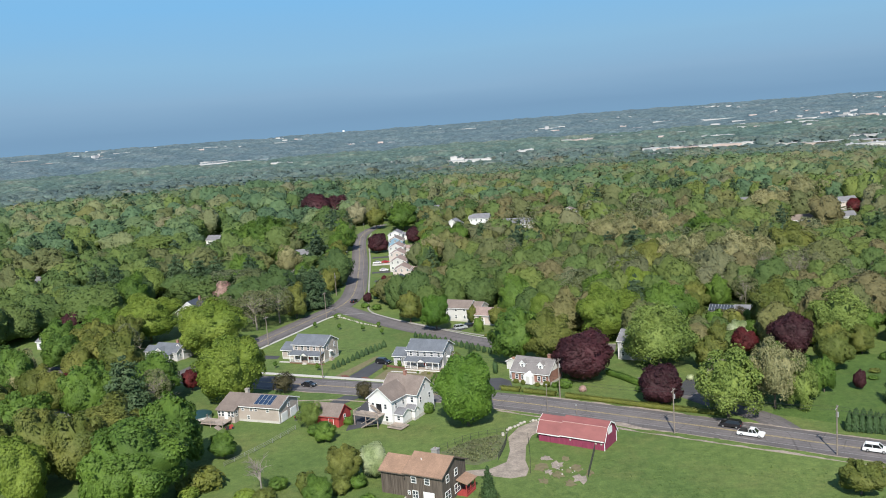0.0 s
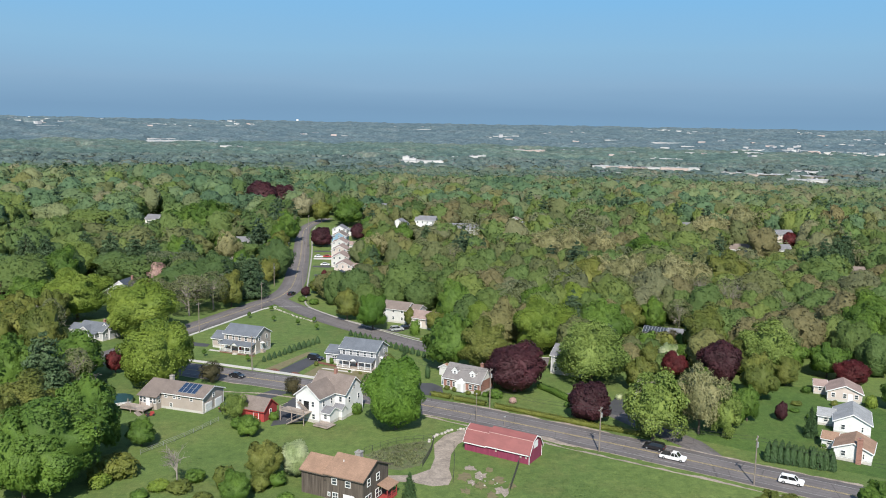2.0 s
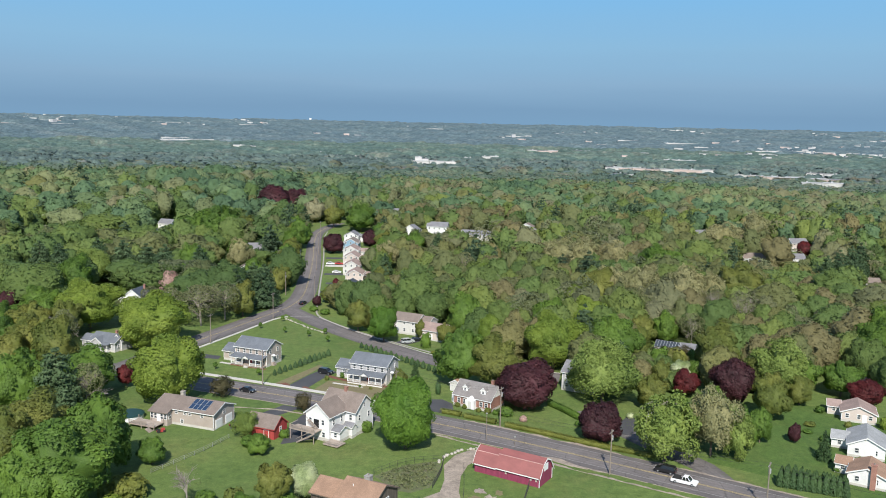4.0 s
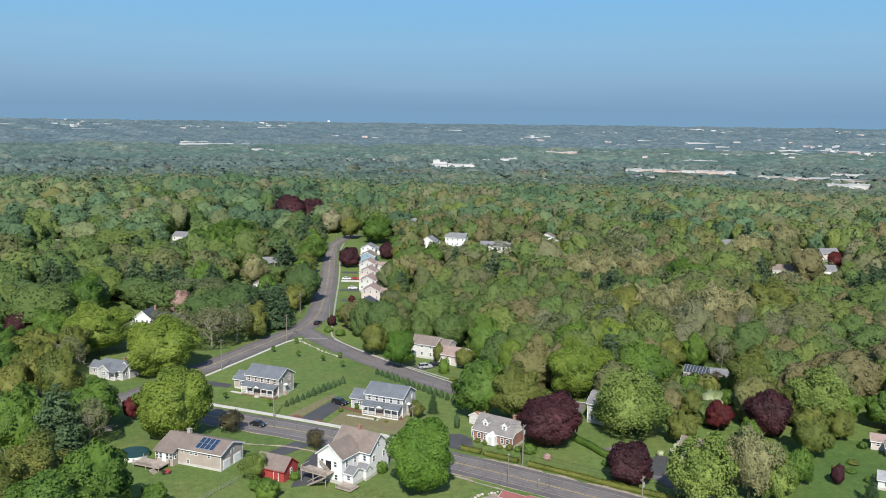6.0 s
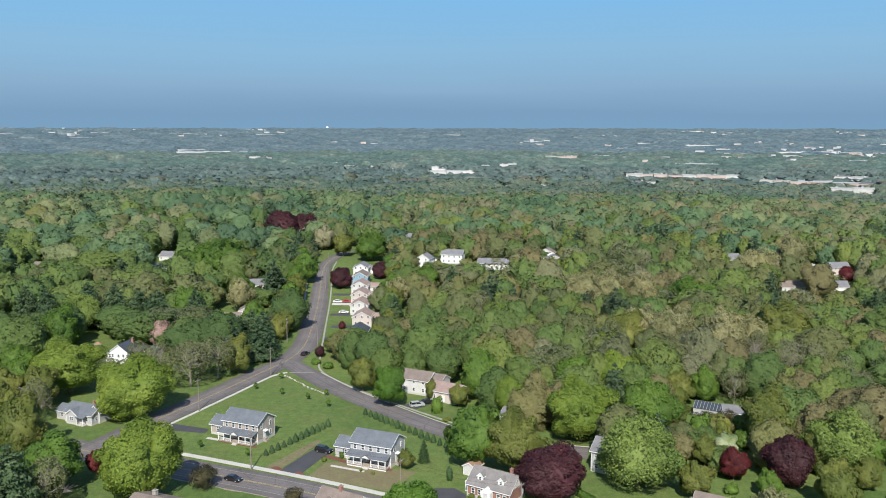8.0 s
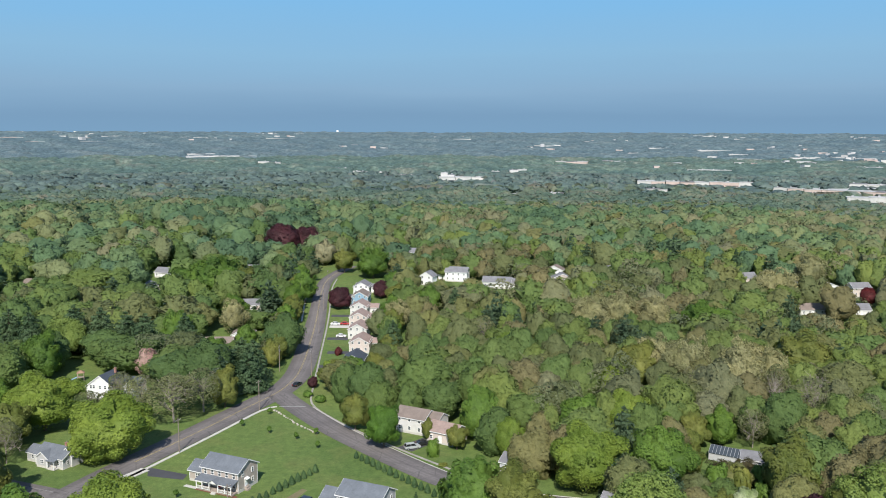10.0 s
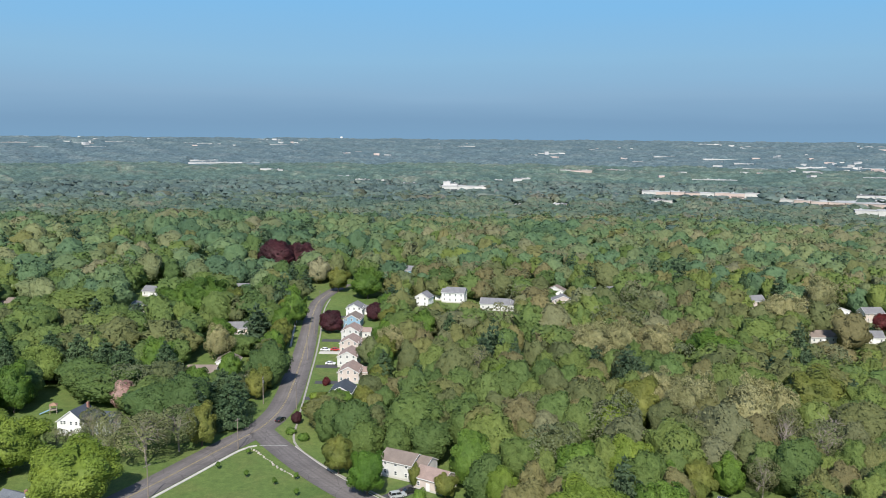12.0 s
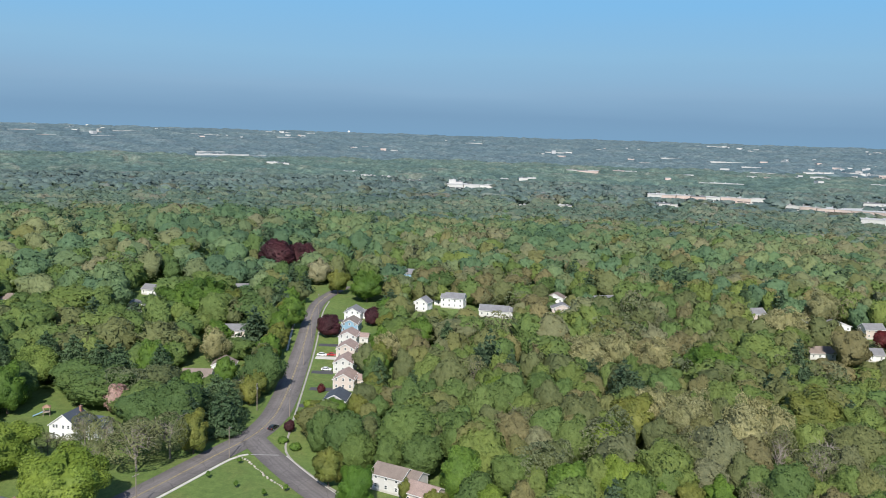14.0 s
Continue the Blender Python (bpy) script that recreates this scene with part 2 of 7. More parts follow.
POLEWOOD = surf("pole_wood", (0.24, 0.2, 0.17), 0.9, 1, 8, 0.2, 0.3)
GALV = surf("galvanised_steel", (0.5, 0.5, 0.5), 0.5, 1, 5, 0.1, 0.1, metal=0.6)
RUBBER = surf("rubber", (0.02, 0.02, 0.02), 0.8, 2, 8, 0.1, 0.1)
FENCE = surf("dark_mesh_fence", (0.05, 0.055, 0.04), 0.8, 1, 6, 0.2, 0.3)
CONCROOF = surf("pale_flat_roof", (0.42, 0.42, 0.42), 0.8, 0.03, 0.3, 0.1, 0.1)
FARWALL = surf("pale_commercial_wall", (0.50, 0.495, 0.485), 0.8, 0.03, 0.3, 0.1, 0.15)
FARPINK = surf("pink_brick_wall", (0.50, 0.40, 0.365), 0.85, 0.03, 0.3, 0.15, 0.15)
FARLOT = surf("distant_parking", (0.2, 0.2, 0.2), 0.9, 0.03, 0.2, 0.15, 0.2)


def glass(name, c):
    m, nt, b = blank(name)
    b.inputs["Base Color"].default_value = (*c, 1)
    b.inputs["Roughness"].default_value, b.inputs["Specular IOR Level"].default_value = 0.08, 0.8
    return m


PANE = glass("window_glass", (0.05, 0.06, 0.07))
SOLAR = glass("solar_cells", (0.022, 0.042, 0.085))
TINT = glass("car_glass", (0.015, 0.017, 0.02))


def paint(name, c):
    m, nt, b = blank(name)
    b.inputs["Base Color"].default_value = (*c, 1)
    b.inputs["Roughness"].default_value, b.inputs["Coat Weight"].default_value = 0.35, 0.6
    return m


CARWHITE, CARBLACK, CARRED, CARGREY = paint("white_car_paint", (0.75, 0.75, 0.75)), paint("black_car_paint", (0.012, 0.012, 0.015)), paint("red_car_paint", (0.4, 0.02, 0.02)), paint("silver_car_paint", (0.35, 0.37, 0.38))
POOLCOVER = surf("pool_cover", (0.015, 0.05, 0.05), 0.5, 0.5, 3, 0.2, 0.2)


def grass(name="grass", tint=(1.0, 1.0, 1.0)):
    m, nt, b = blank(name)
    p = place(nt)
    col = ramp(nt, noise_node(nt, p, 0.02, 4), [(0.35, (0.096, 0.152, 0.045)), (0.65, (0.140, 0.196, 0.060))])
    col = mixed(nt, col, (0.19, 0.185, 0.075), ramp(nt, noise_node(nt, p, 0.07, 5, 0.65), [(0.48, (0, 0, 0)), (0.75, (0.5,) * 3)]))
    col = mixed(nt, col, ramp(nt, noise_node(nt, p, 0.45, 5, 0.72), [(0.3, (0.66, 0.7, 0.66)), (0.7, (1.16, 1.13, 1.08))]), 1.0, "MULTIPLY")
    col = mixed(nt, col, ramp(nt, noise_node(nt, p, 5, 3, 0.7), [(0.3, (0.68,) * 3), (0.7, (1.12,) * 3)]), 1.0, "MULTIPLY")
    col = mixed(nt, col, ramp(nt, noise_node(nt, p, 1.5, 3, 0.6), [(0.32, (0.84, 0.88, 0.86)), (0.68, (1.14, 1.1, 1.02))]), 1.0, "MULTIPLY")
    col = mixed(nt, col, tint, 1.0, "MULTIPLY")
    nt.links.new(col, b.inputs["Base Color"])
    b.inputs["Roughness"].default_value, b.inputs["Specular IOR Level"].default_value = 0.9, 0.2
    k = nt.nodes.new("ShaderNodeBump")
    k.inputs["Strength"].default_value, k.inputs["Distance"].default_value = 0.6, 0.15
    nt.links.new(noise_node(nt, p, 2.0, 4, 0.7), k.inputs["Height"])
    nt.links.new(k.outputs[0], b.inputs["Normal"])
    return m


GRASS = grass()
# the same grass tinted darker, for the lawn before the ranch houses
TURF = grass("dark_turf", (0.68, 0.8, 0.7))


# ---- building blocks ----
class Shape:
    """Corners and faces that become one mesh."""

    def __init__(self):
        self.v, self.f = [], []

    def add(self, verts, faces):
        k = len(self.v)
        self.v += [tuple(p) for p in verts]
        self.f += [tuple(k + i for i in f) for f in faces]
        return self

    def box(self, x0, y0, z0, x1, y1, z1):
        p = [(x, y, z) for z in (z0, z1) for y in (y0, y1) for x in (x0, x1)]
        return self.add(p, [(0, 2, 3, 1), (4, 5, 7, 6), (0, 1, 5, 4), (2, 6, 7, 3), (0, 4, 6, 2), (1, 3, 7, 5)])

    def prism(self, a, b):
        """Joins two outlines of as many corners, each corner to its like, with caps."""
        n = len(a)
        return self.add(list(a) + list(b), [tuple(range(n))[::-1], tuple(range(n, 2 * n))] + [(i, (i + 1) % n, n + (i + 1) % n, n + i) for i in range(n)])

    def rod(self, a, b, r0, r1=None, sides=6):
        a, b = Vector(a), Vector(b)
        r1 = r0 if r1 is None else r1
        u = (b - a).normalized().orthogonal().normalized()
        w = (b - a).normalized().cross(u)
        ring = [(math.cos(6.28319 * i / sides), math.sin(6.28319 * i / sides)) for i in range(sides)]
        return self.prism([a + r0 * (c * u + s * w) for c, s in ring], [b + r1 * (c * u + s * w) for c, s in ring])

    def mesh(self, name, material):
        me = bpy.data.meshes.new(name)
        me.from_pydata(self.v, [], self.f)
        bm = bmesh.new()
        bm.from_mesh(me)
        bmesh.ops.recalc_face_normals(bm, faces=bm.faces)
        bm.to_mesh(me)
        bm.free()
        me.materials.append(material)
        return me


def part(name, shape, material, parent=None, label="", at=None):
    me = shape if isinstance(shape, bpy.types.Mesh) else shape.mesh(name, material)
    ob = new(name, me)
    ob.parent = parent
    if at is not None:
        ob.matrix_basis = at
    return tagged(ob, label)


def thing(name, label, category, m=None, group="", kind=""):
    ob = new(name)
    ob.empty_display_size = 0.2
    if m is not None:
        ob.matrix_basis = m
    return tagged(ob, label, category, group, kind)


def blend(a, b, v):
    t = np.clip((v - a) / (b - a), 0, 1)
    return t * t * (3 - 2 * t)


def land(x, y):
    """The height of the ground."""
    x, y = np.asarray(x, float), np.asarray(y, float)
    r = np.hypot(x, y)
    z = 6.5 * blend(380, 560, y) + 2 * blend(540, 640, y) * blend(-60, 0, x) + 9 * blend(520, 680, y) * blend(-60, -180, x)
    z = z * (1 - blend(750, 1300, r)) - 10 * blend(700, 1400, r) * (1 - blend(2000, 2900, r)) + 74 * blend(2500, 4900, r) ** 1.3
    return z


def level(x, y):
    return float(land(x, y))


def raw_mesh(name, verts, quads, material, smooth=False, normals=None):
    """A mesh of many triangles or quads, from arrays; normals, where given, let leaves take the light as the crown that they hang on does."""
    me = bpy.data.meshes.new(name)
    verts, quads = np.asarray(verts, np.float32), np.asarray(quads, np.int32)
    me.vertices.add(len(verts))
    me.vertices.foreach_set("co", verts.ravel())
    me.loops.add(quads.size)
    me.loops.foreach_set("vertex_index", quads.ravel())
    me.polygons.add(len(quads))
    me.polygons.foreach_set("loop_start", np.arange(0, quads.size, quads.shape[1], dtype=np.int32))
    me.update(calc_edges=True)
    if smooth:
        me.polygons.foreach_set("use_smooth", np.ones(len(quads), bool))
    if normals is not None:
        me.normals_split_custom_set_from_vertices(np.asarray(normals, np.float32))
    me.materials.append(material)
    return me


def grid_quads(n, m):
    i = np.arange((n - 1) * (m - 1))
    a = (i // (m - 1)) * m + i % (m - 1)
    return np.stack([a, a + 1, a + m + 1, a + m], 1)


# ---- ground ----
def ground():
    def steps(pts):
        return np.concatenate([np.linspace(a, b, n, endpoint=False) for a, b, n in pts] + [np.array([pts[-1][1]])])
    xs = steps([(-4990, -1200, 24), (-1200, -300, 30), (-300, 300, 60), (300, 1200, 30), (1200, 4990, 24)])
    ys = steps([(-4990, -300, 20), (-300, 100, 12), (100, 700, 60), (700, 1500, 26), (1500, 4990, 44)])
    X, Y = np.meshgrid(xs, ys)
    me = raw_mesh("ground", np.stack([X.ravel(), Y.ravel(), land(X, Y).ravel()], 1), grid_quads(len(ys), len(xs)), GRASS, True)
    tagged(new("ground", me), "green lawns and fields rolling to the horizon", "ground", kind="structure")


ground()


def smooth_line(pts, step=4.0):
    """A rounded line through the corners, sampled about every step metres."""
    P = [Vector((*p, 0)) for p in pts]
    P = [2 * P[0] - P[1]] + P + [2 * P[-1] - P[-2]]
    out = []
    for i in range(1, len(P) - 2):
        a, b, c, d = P[i - 1:i + 3]
        n = max(2, int((c - b).length / step))
        for k in range(n):
            t = k / n
            out.append(0.5 * ((2 * b) + (c - a) * t + (2 * a - 5 * b + 4 * c - d) * t * t + (3 * b - a - 3 * c + d) * t ** 3))
    return out + [P[-2]]


def ribbon(line, left, right, top, deep=0.3, narrow=None):
    """A strip along a line, between two offsets to its left, with its top above the ground."""
    s, n = Shape(), len(line)
    for i, p in enumerate(line):
        d = (line[min(i + 1, n - 1)] - line[max(i - 1, 0)]).normalized()
        q = Vector((-d.y, d.x, 0))
        thin = narrow(p.y) if narrow else 0.0
        for off, z in ((left - thin, top), (right + thin, top), (right + thin, top - deep), (left - thin, top - deep)):
            w = p + q * off
            s.v.append((w.x, w.y, level(w.x, w.y) + z))
    for i in range(n - 1):
        for k in range(4):
            s.f.append((4 * i + k, 4 * i + (k + 1) % 4, 4 * i + 4 + (k + 1) % 4, 4 * i + 4 + k))
    s.f += [(0, 1, 2, 3), (4 * n - 1, 4 * n - 2, 4 * n - 3, 4 * n - 4)]
    return s


def ragged(line, inner, wide, top, seed):
    """A strip of worn ground along a line, whose outer edge wanders."""
    s, n = Shape(), len(line)
    for i, p in enumerate(line):
        d = (line[min(i + 1, n - 1)] - line[max(i - 1, 0)]).normalized()
        q = Vector((-d.y, d.x, 0))
        far = wide * max(0.12, 0.75 + 1.5 * noise.noise((p.x * 0.16, p.y * 0.16, seed)) + 0.6 * noise.noise((p.x * 0.7, p.y * 0.7, seed)))
        for off, z in ((inner, top), (inner + far, top), (inner + far, top - 0.3), (inner, top - 0.3)):
            w = p + q * off
            s.v.append((w.x, w.y, level(w.x, w.y) + z))
    for i in range(n - 1):
        for k in range(4):
            s.f.append((4 * i + k, 4 * i + (k + 1) % 4, 4 * i + 4 + (k + 1) % 4, 4 * i + 4 + k))
    return s


def patch(name, pts, top, material, label, category, kind="structure"):
    """A flat piece of ground with thickness."""
    s = Shape().prism([(x, y, level(x, y) + top - 0.3) for x, y in pts], [(x, y, level(x, y) + top) for x, y in pts])
    ob = part(name, s, material)
    return tagged(ob, label, category, kind=kind)


MAIN = smooth_line([(-230, 292), (-170, 282), (-128, 270), (-90, 256), (-50, 239), (-28, 229.5), (8.4, 211), (45, 188), (78, 165.5), (112, 143), (170, 105), (240, 60)])
DIAG = smooth_line([(-87, 257), (-79, 277), (-68, 301), (-56.5, 328), (-49, 346), (-46, 364), (-46.2, 385), (-47.9, 412), (-49.8, 440), (-52.4, 470), (-54.6, 492), (-56.6, 516), (-57.2, 540), (-54, 566), (-48, 592)])
BRANCH = smooth_line([(-48, 343), (-40, 330), (-27, 311), (-14, 295), (9, 270), (26, 258), (48, 252)])
SIDE = smooth_line([(71, 170), (69, 184), (64, 192), (57, 205), (50, 222)])
ROADS = ((MAIN, 5.8), (DIAG, 5.3), (BRANCH, 4.4), (SIDE, 3.2))


def roads():
    for name, line, half, top, label in (("road_1", MAIN, 5.8, 0.06, "grey two-lane asphalt road with a worn surface"), ("road_2", DIAG, 5.2, 0.08, "grey asphalt road running straight through the houses"),
                                         ("road_3", BRANCH, 4.3, 0.1, "grey asphalt side road without markings"), ("road_4", SIDE, 3.2, 0.04, "grey asphalt lane between lawn and trees")):
        road = tagged(part(name, ribbon(line, half, -half, top, narrow=(lambda y: 1.2 * float(blend(380, 520, y))) if name == "road_2" else None), ASPHALT), label, "road", kind="structure")
        side = np.array([1.0, 0.0, 0.0, 1.0], np.float32)
        road.data.attributes.new("across", "FLOAT", "POINT").data.foreach_set("value", np.resize(side, len(road.data.vertices)))
        if name in ("road_1", "road_2"):
            cut = line if name == "road_1" else line[6:]
            for off in (0.14, -0.26):
                part("centre_line", ribbon(cut, off + 0.12, off, top + 0.02, 0.03), YELLOW, road, "worn yellow centre line")
        if name == "road_1":
            for off in (3.75, -3.75):
                part("edge_line", ribbon(line, off + 0.12, off, top + 0.02, 0.03), WHITEPAINT, road, "worn white edge line")
        kerbs = {"road_1": (), "road_2": (), "road_3": ((4.3, line[4:]),), "road_4": ()}[name]
        for off, cut in kerbs:
            part("kerb", ribbon(cut, off + 0.2, off, 0.2, 0.4), CONCRETE, road, "pale concrete kerb")

    part("stop_line", ribbon(smooth_line([(-45.6, 329.4), (-36.6, 329.6)], 1.0), 0.22, -0.22, 0.13, 0.03), WHITEPAINT, bpy.data.objects["road_3"], "worn white stop line")

    def walkway(name, pts, wide, label, top=0.16, material=CONCRETE):
        tagged(part(name, ribbon(smooth_line(pts), wide / 2, -wide / 2, top), material), label, "pavement", kind="structure")
    walkway("pavement_1", [(-62, 252.9), (-48, 246.7), (-24, 235.7), (-1, 224.2)], 1.6, "pale concrete pavement beside the road")
    walkway("pavement_2", [(-75.5, 269.5), (-71, 279), (-60, 304), (-51, 325), (-46.5, 329.5)], 1.0, "narrow white concrete kerb walk along the lawn")
    walkway("pavement_3", [(-77, 268), (-72.5, 275.5)], 3.2, "pale concrete apron at the driveway mouth")
    walkway("pavement_4", [(-51.8, 545), (-51.2, 516), (-46.6, 470), (-44.0, 440), (-42.0, 412), (-40.2, 388), (-37.6, 356), (-35, 333), (-25.5, 317), (-14, 303), (-3, 291), (12, 276)], 0.7, "weathered concrete pavement with a grass verge", material=surf("weathered_concrete", (0.33, 0.31, 0.28), 0.9, 0.3, 3, 0.2, 0.25))
    for i, pts in enumerate(([(-64, 222.5), (-48, 222.3), (-33, 219.8), (-12, 210.5)], [(8, 202.8), (20, 194.5), (50, 174.2), (90, 147.5), (130, 121)])):
        tagged(part("pavement_%d" % (5 + i), ragged(smooth_line(pts, 0.9), 0.0, 0.75, 0.06, 3.0 + i), GRAVEL), "narrow sandy path beside the grass", "pavement", kind="structure")
    fine = smooth_line([(-90, 256), (-50, 239), (-28, 229.5), (8.4, 211), (45, 188), (78, 165.5), (112, 143), (150, 118)], 1.1)
    for i, (inner, wide, cut) in enumerate(((-5.75, -0.4, fine[20:150]), (5.75, 0.9, fine[100:190]), (-5.75, -0.4, fine[150:]))):
        tagged(part("verge_%d" % (i + 1), ragged(cut, inner, wide, 0.055, i * 5.0), GRAVEL), "sandy worn verge beside the main road", "verge", kind="structure")
    walkway("pavement_7", [(-63.8, 505), (-60.6, 476), (-57.5, 450)], 0.9, "pale concrete pavement under the trees")


roads()

patch("driveway", [(-72.3, 277), (-70.4, 271), (-60, 268.6), (-59.8, 272)], 0.05, DRIVE, "dark asphalt driveway beside the grey-roofed house", "driveway")
patch("driveway", [(-34.5, 239.6), (-28.3, 238.2), (-24.6, 248), (-20.6, 255.5), (-25.5, 258.2), (-29, 252)], 0.05, DRIVE, "dark asphalt driveway between two lawns", "driveway")
patch("driveway", [(-43.5, 206.5), (-38.2, 204.5), (-34.5, 214), (-27.5, 222), (-32.5, 224.2), (-38.5, 216)], 0.05, DRIVE, "dark asphalt driveway by the garage doors", "driveway")
patch("driveway", [(-29, 196), (-21.5, 199.5), (-20.5, 208), (-19.5, 217.5), (-25.5, 219.8), (-28.3, 210)], 0.05, DRIVE, "dark asphalt yard beside the red shed", "driveway")
patch("driveway", [(7.4, 220.5), (13.6, 217), (13.6, 226.5), (11, 230), (6, 230)], 0.09, DRIVE, "dark asphalt driveway by the brick house", "driveway")
patch("driveway", [(-3.5, 292), (1, 289), (7.5, 296.5), (4, 300)], 0.12, DRIVE, "asphalt driveway of the two-storey house", "driveway")
patch("driveway", [(32, 189.5), (38, 184), (42, 182), (36.5, 188.4)], 0.08, GRAVEL, "gravel entrance beside the barn", "driveway")
patch("driveway", [(51.5, 205), (57, 203.5), (66, 212), (60, 217)], 0.07, DRIVE, "shaded asphalt driveway under the trees", "driveway")
patch("lawn", [(-26, 237.8), (-4.8, 228.4), (1.5, 240), (-4, 242), (-15.5, 246.8), (-22.5, 246.5)], 0.03, STRAW, "dry straw-coloured front lawn", "lawn")
patch("lawn", [(-38.5, 242.5), (-34.6, 240.6), (-29.5, 252), (-25.5, 262), (-27, 263)], 0.03, STRAW, "newly seeded thin lawn beside the driveway", "lawn")
patch("lawn", [(71, 187), (84, 177), (98, 167.5), (112, 158.5), (124, 168), (128, 200), (128, 222), (110, 229), (92, 224), (82, 208)], 0.03, TURF, "dark green lawn before the ranch houses", "lawn")
patch("flower_bed", [(-23.2, 250.5), (-20.6, 248.3), (-16, 245.2), (-5.2, 240.5), (-4.6, 241.6), (-16, 247), (-22.6, 252)], 0.07, MULCH, "red mulch bed along the porch", "flower bed")
patch("flower_bed", [(-55, 262.4), (-43, 257), (-42.7, 257.9), (-54.6, 263.4)], 0.07, MULCH, "red mulch bed along the porch", "flower bed")
patch("flower_bed", [(-36.4, 243.6), (-34.2, 240.6), (-32.8, 240.2), (-33.4, 242.6), (-34.9, 244.4)], 0.06, MULCH, "red mulch bed at the driveway mouth", "flower bed")
patch("flower_bed", [(-29.6, 240.4), (-28.6, 237.9), (-26.4, 236.9), (-26.8, 238.8), (-28.4, 240.8)], 0.06, MULCH, "red mulch bed at the driveway mouth", "flower bed")
patch("garden", [(-6, 178), (1, 184), (8.4, 186.2), (9, 181), (6, 172), (2, 169.5), (-1, 170.5)], 0.04, SOIL, "untidy vegetable garden with dry stalks", "garden")
patch("gravel_track", [(-0.8, 166.9), (-0.6, 164.4), (4.6, 163.4), (8.4, 161.6), (11.6, 162.2), (12.5, 165.5), (12.2, 170), (13.1, 178), (15, 184), (20, 190.4), (17, 193.6), (12.5, 190), (9.6, 184), (9.4, 176), (8.2, 170), (4.5, 167)], 0.045, GRAVEL, "pale rutted gravel track curving to the barn", "track")


# ---- trees ----
def sprays(rng, centres, radii, count, size, up=0.35, tilt=0.22, heart=None):
    """Small sprays of leaves over the outer side of boughs, held out from the heart of the crown and up to the light: corner points, three to a spray."""
    w = radii ** 2
    pick = rng.choice(len(radii), count, p=w / w.sum())
    d = rng.normal(size=(count, 3))
    d[:, 2] += up
    d /= np.linalg.norm(d, axis=1)[:, None]
    p = centres[pick] + d * (radii[pick] * rng.uniform(0.95, 1.06, count))[:, None]
    n = d
    if heart is not None:
        out = p - np.asarray(heart)
        out /= np.linalg.norm(out, axis=1)[:, None] + 1e-6
        n = 0.6 * out + 0.3 * d
    n = n + rng.normal(scale=tilt, size=(count, 3))
    n[:, 2] += 0.3
    n /= np.linalg.norm(n, axis=1)[:, None]
    u = np.cross(n, rng.normal(size=(count, 3)))
    u /= np.linalg.norm(u, axis=1)[:, None]
    v = np.cross(n, u)
    s = (size * rng.uniform(0.55, 1.25, count))[:, None]
    a = rng.uniform(0.55, 1.0, count)[:, None]
    fold = n * s * 0.22
    return np.stack([p + u * s * 1.25 - fold, p + v * s * a - u * s * 0.6, p - v * s * a - u * s * 0.6], 1).reshape(-1, 3)


def ball(centre, rx, rz, rng, n=7, m=4):
    """A low, uneven ball that fills the inside of a crown."""
    t, f = np.meshgrid(np.linspace(0.25, np.pi - 0.25, m), np.linspace(0, 2 * np.pi, n, endpoint=False), indexing="ij")
    k = rng.uniform(0.8, 1.1, t.shape)
    v = np.stack([centre[0] + k * rx * np.sin(t) * np.cos(f), centre[1] + k * rx * np.sin(t) * np.sin(f), centre[2] + k * rz * np.cos(t)], -1).reshape(-1, 3)
    i, j = np.meshgrid(np.arange(m - 1), np.arange(n), indexing="ij")
    p0, p1, p2, p3 = (k.ravel() for k in (i * n + j, i * n + (j + 1) % n, (i + 1) * n + (j + 1) % n, (i + 1) * n + j))
    return v, np.concatenate([np.stack([p0, p1, p2], 1), np.stack([p0, p2, p3], 1)])


def shell(c, rb, heart, d, soft=0):
    """How far the boughs reach out from the heart of a crown in each direction, and which way their surface faces there."""
    q = c - heart
    t = d @ q.T
    disc = t * t - (q * q).sum(1)[None, :] + (rb * rb)[None, :]
    reach = np.where(disc > 0, t + np.sqrt(np.clip(disc, 0, None)), 0)
    k = reach.argmax(1)
    R = reach[np.arange(len(d)), k]
    if soft:
        R = ((np.clip(reach, 0.01, None) ** soft).sum(1)) ** (1 / soft) * (0.94 if soft < 12 else 0.97)
    least = 0.8 * np.median(R)
    p = heart + d * np.maximum(R, least)[:, None]
    n = np.where((R > least)[:, None], (p - c[k]) / rb[k][:, None], d)
    return np.maximum(R, least), n / (np.linalg.norm(n, axis=1)[:, None] + 1e-6)


def hull(c, rb, heart, n, m, rng, fill=0.97, rough=0.04, soft=0):
    """A closed, lumpy surface over all the boughs, seen from the heart of the crown."""
    t, f = np.meshgrid(np.linspace(0.0, np.pi - 0.65, m), np.linspace(0, 2 * np.pi, n, endpoint=False), indexing="ij")
    f = f + (np.arange(m) % 2)[:, None] * np.pi / n
    d = np.stack([np.sin(t) * np.cos(f), np.sin(t) * np.sin(f), np.cos(t)], -1).reshape(-1, 3)
    R = shell(c, rb, heart, d, soft)[0] * fill * rng.uniform(1 - rough, 1 + rough, len(d))
    v = heart + d * R[:, None]
    a, e = np.meshgrid(np.arange(m - 1), np.arange(n), indexing="ij")
    p0, p1, p2, p3 = (k.ravel() for k in (a * n + e, (a + 1) * n + e, (a + 1) * n + (e + 1) % n, a * n + (e + 1) % n))
    return v, np.concatenate([np.stack([p0, p1, p2], 1), np.stack([p0, p2, p3], 1)])


def unit(v):
    return v / (np.linalg.norm(v, axis=1)[:, None] + 1e-6)


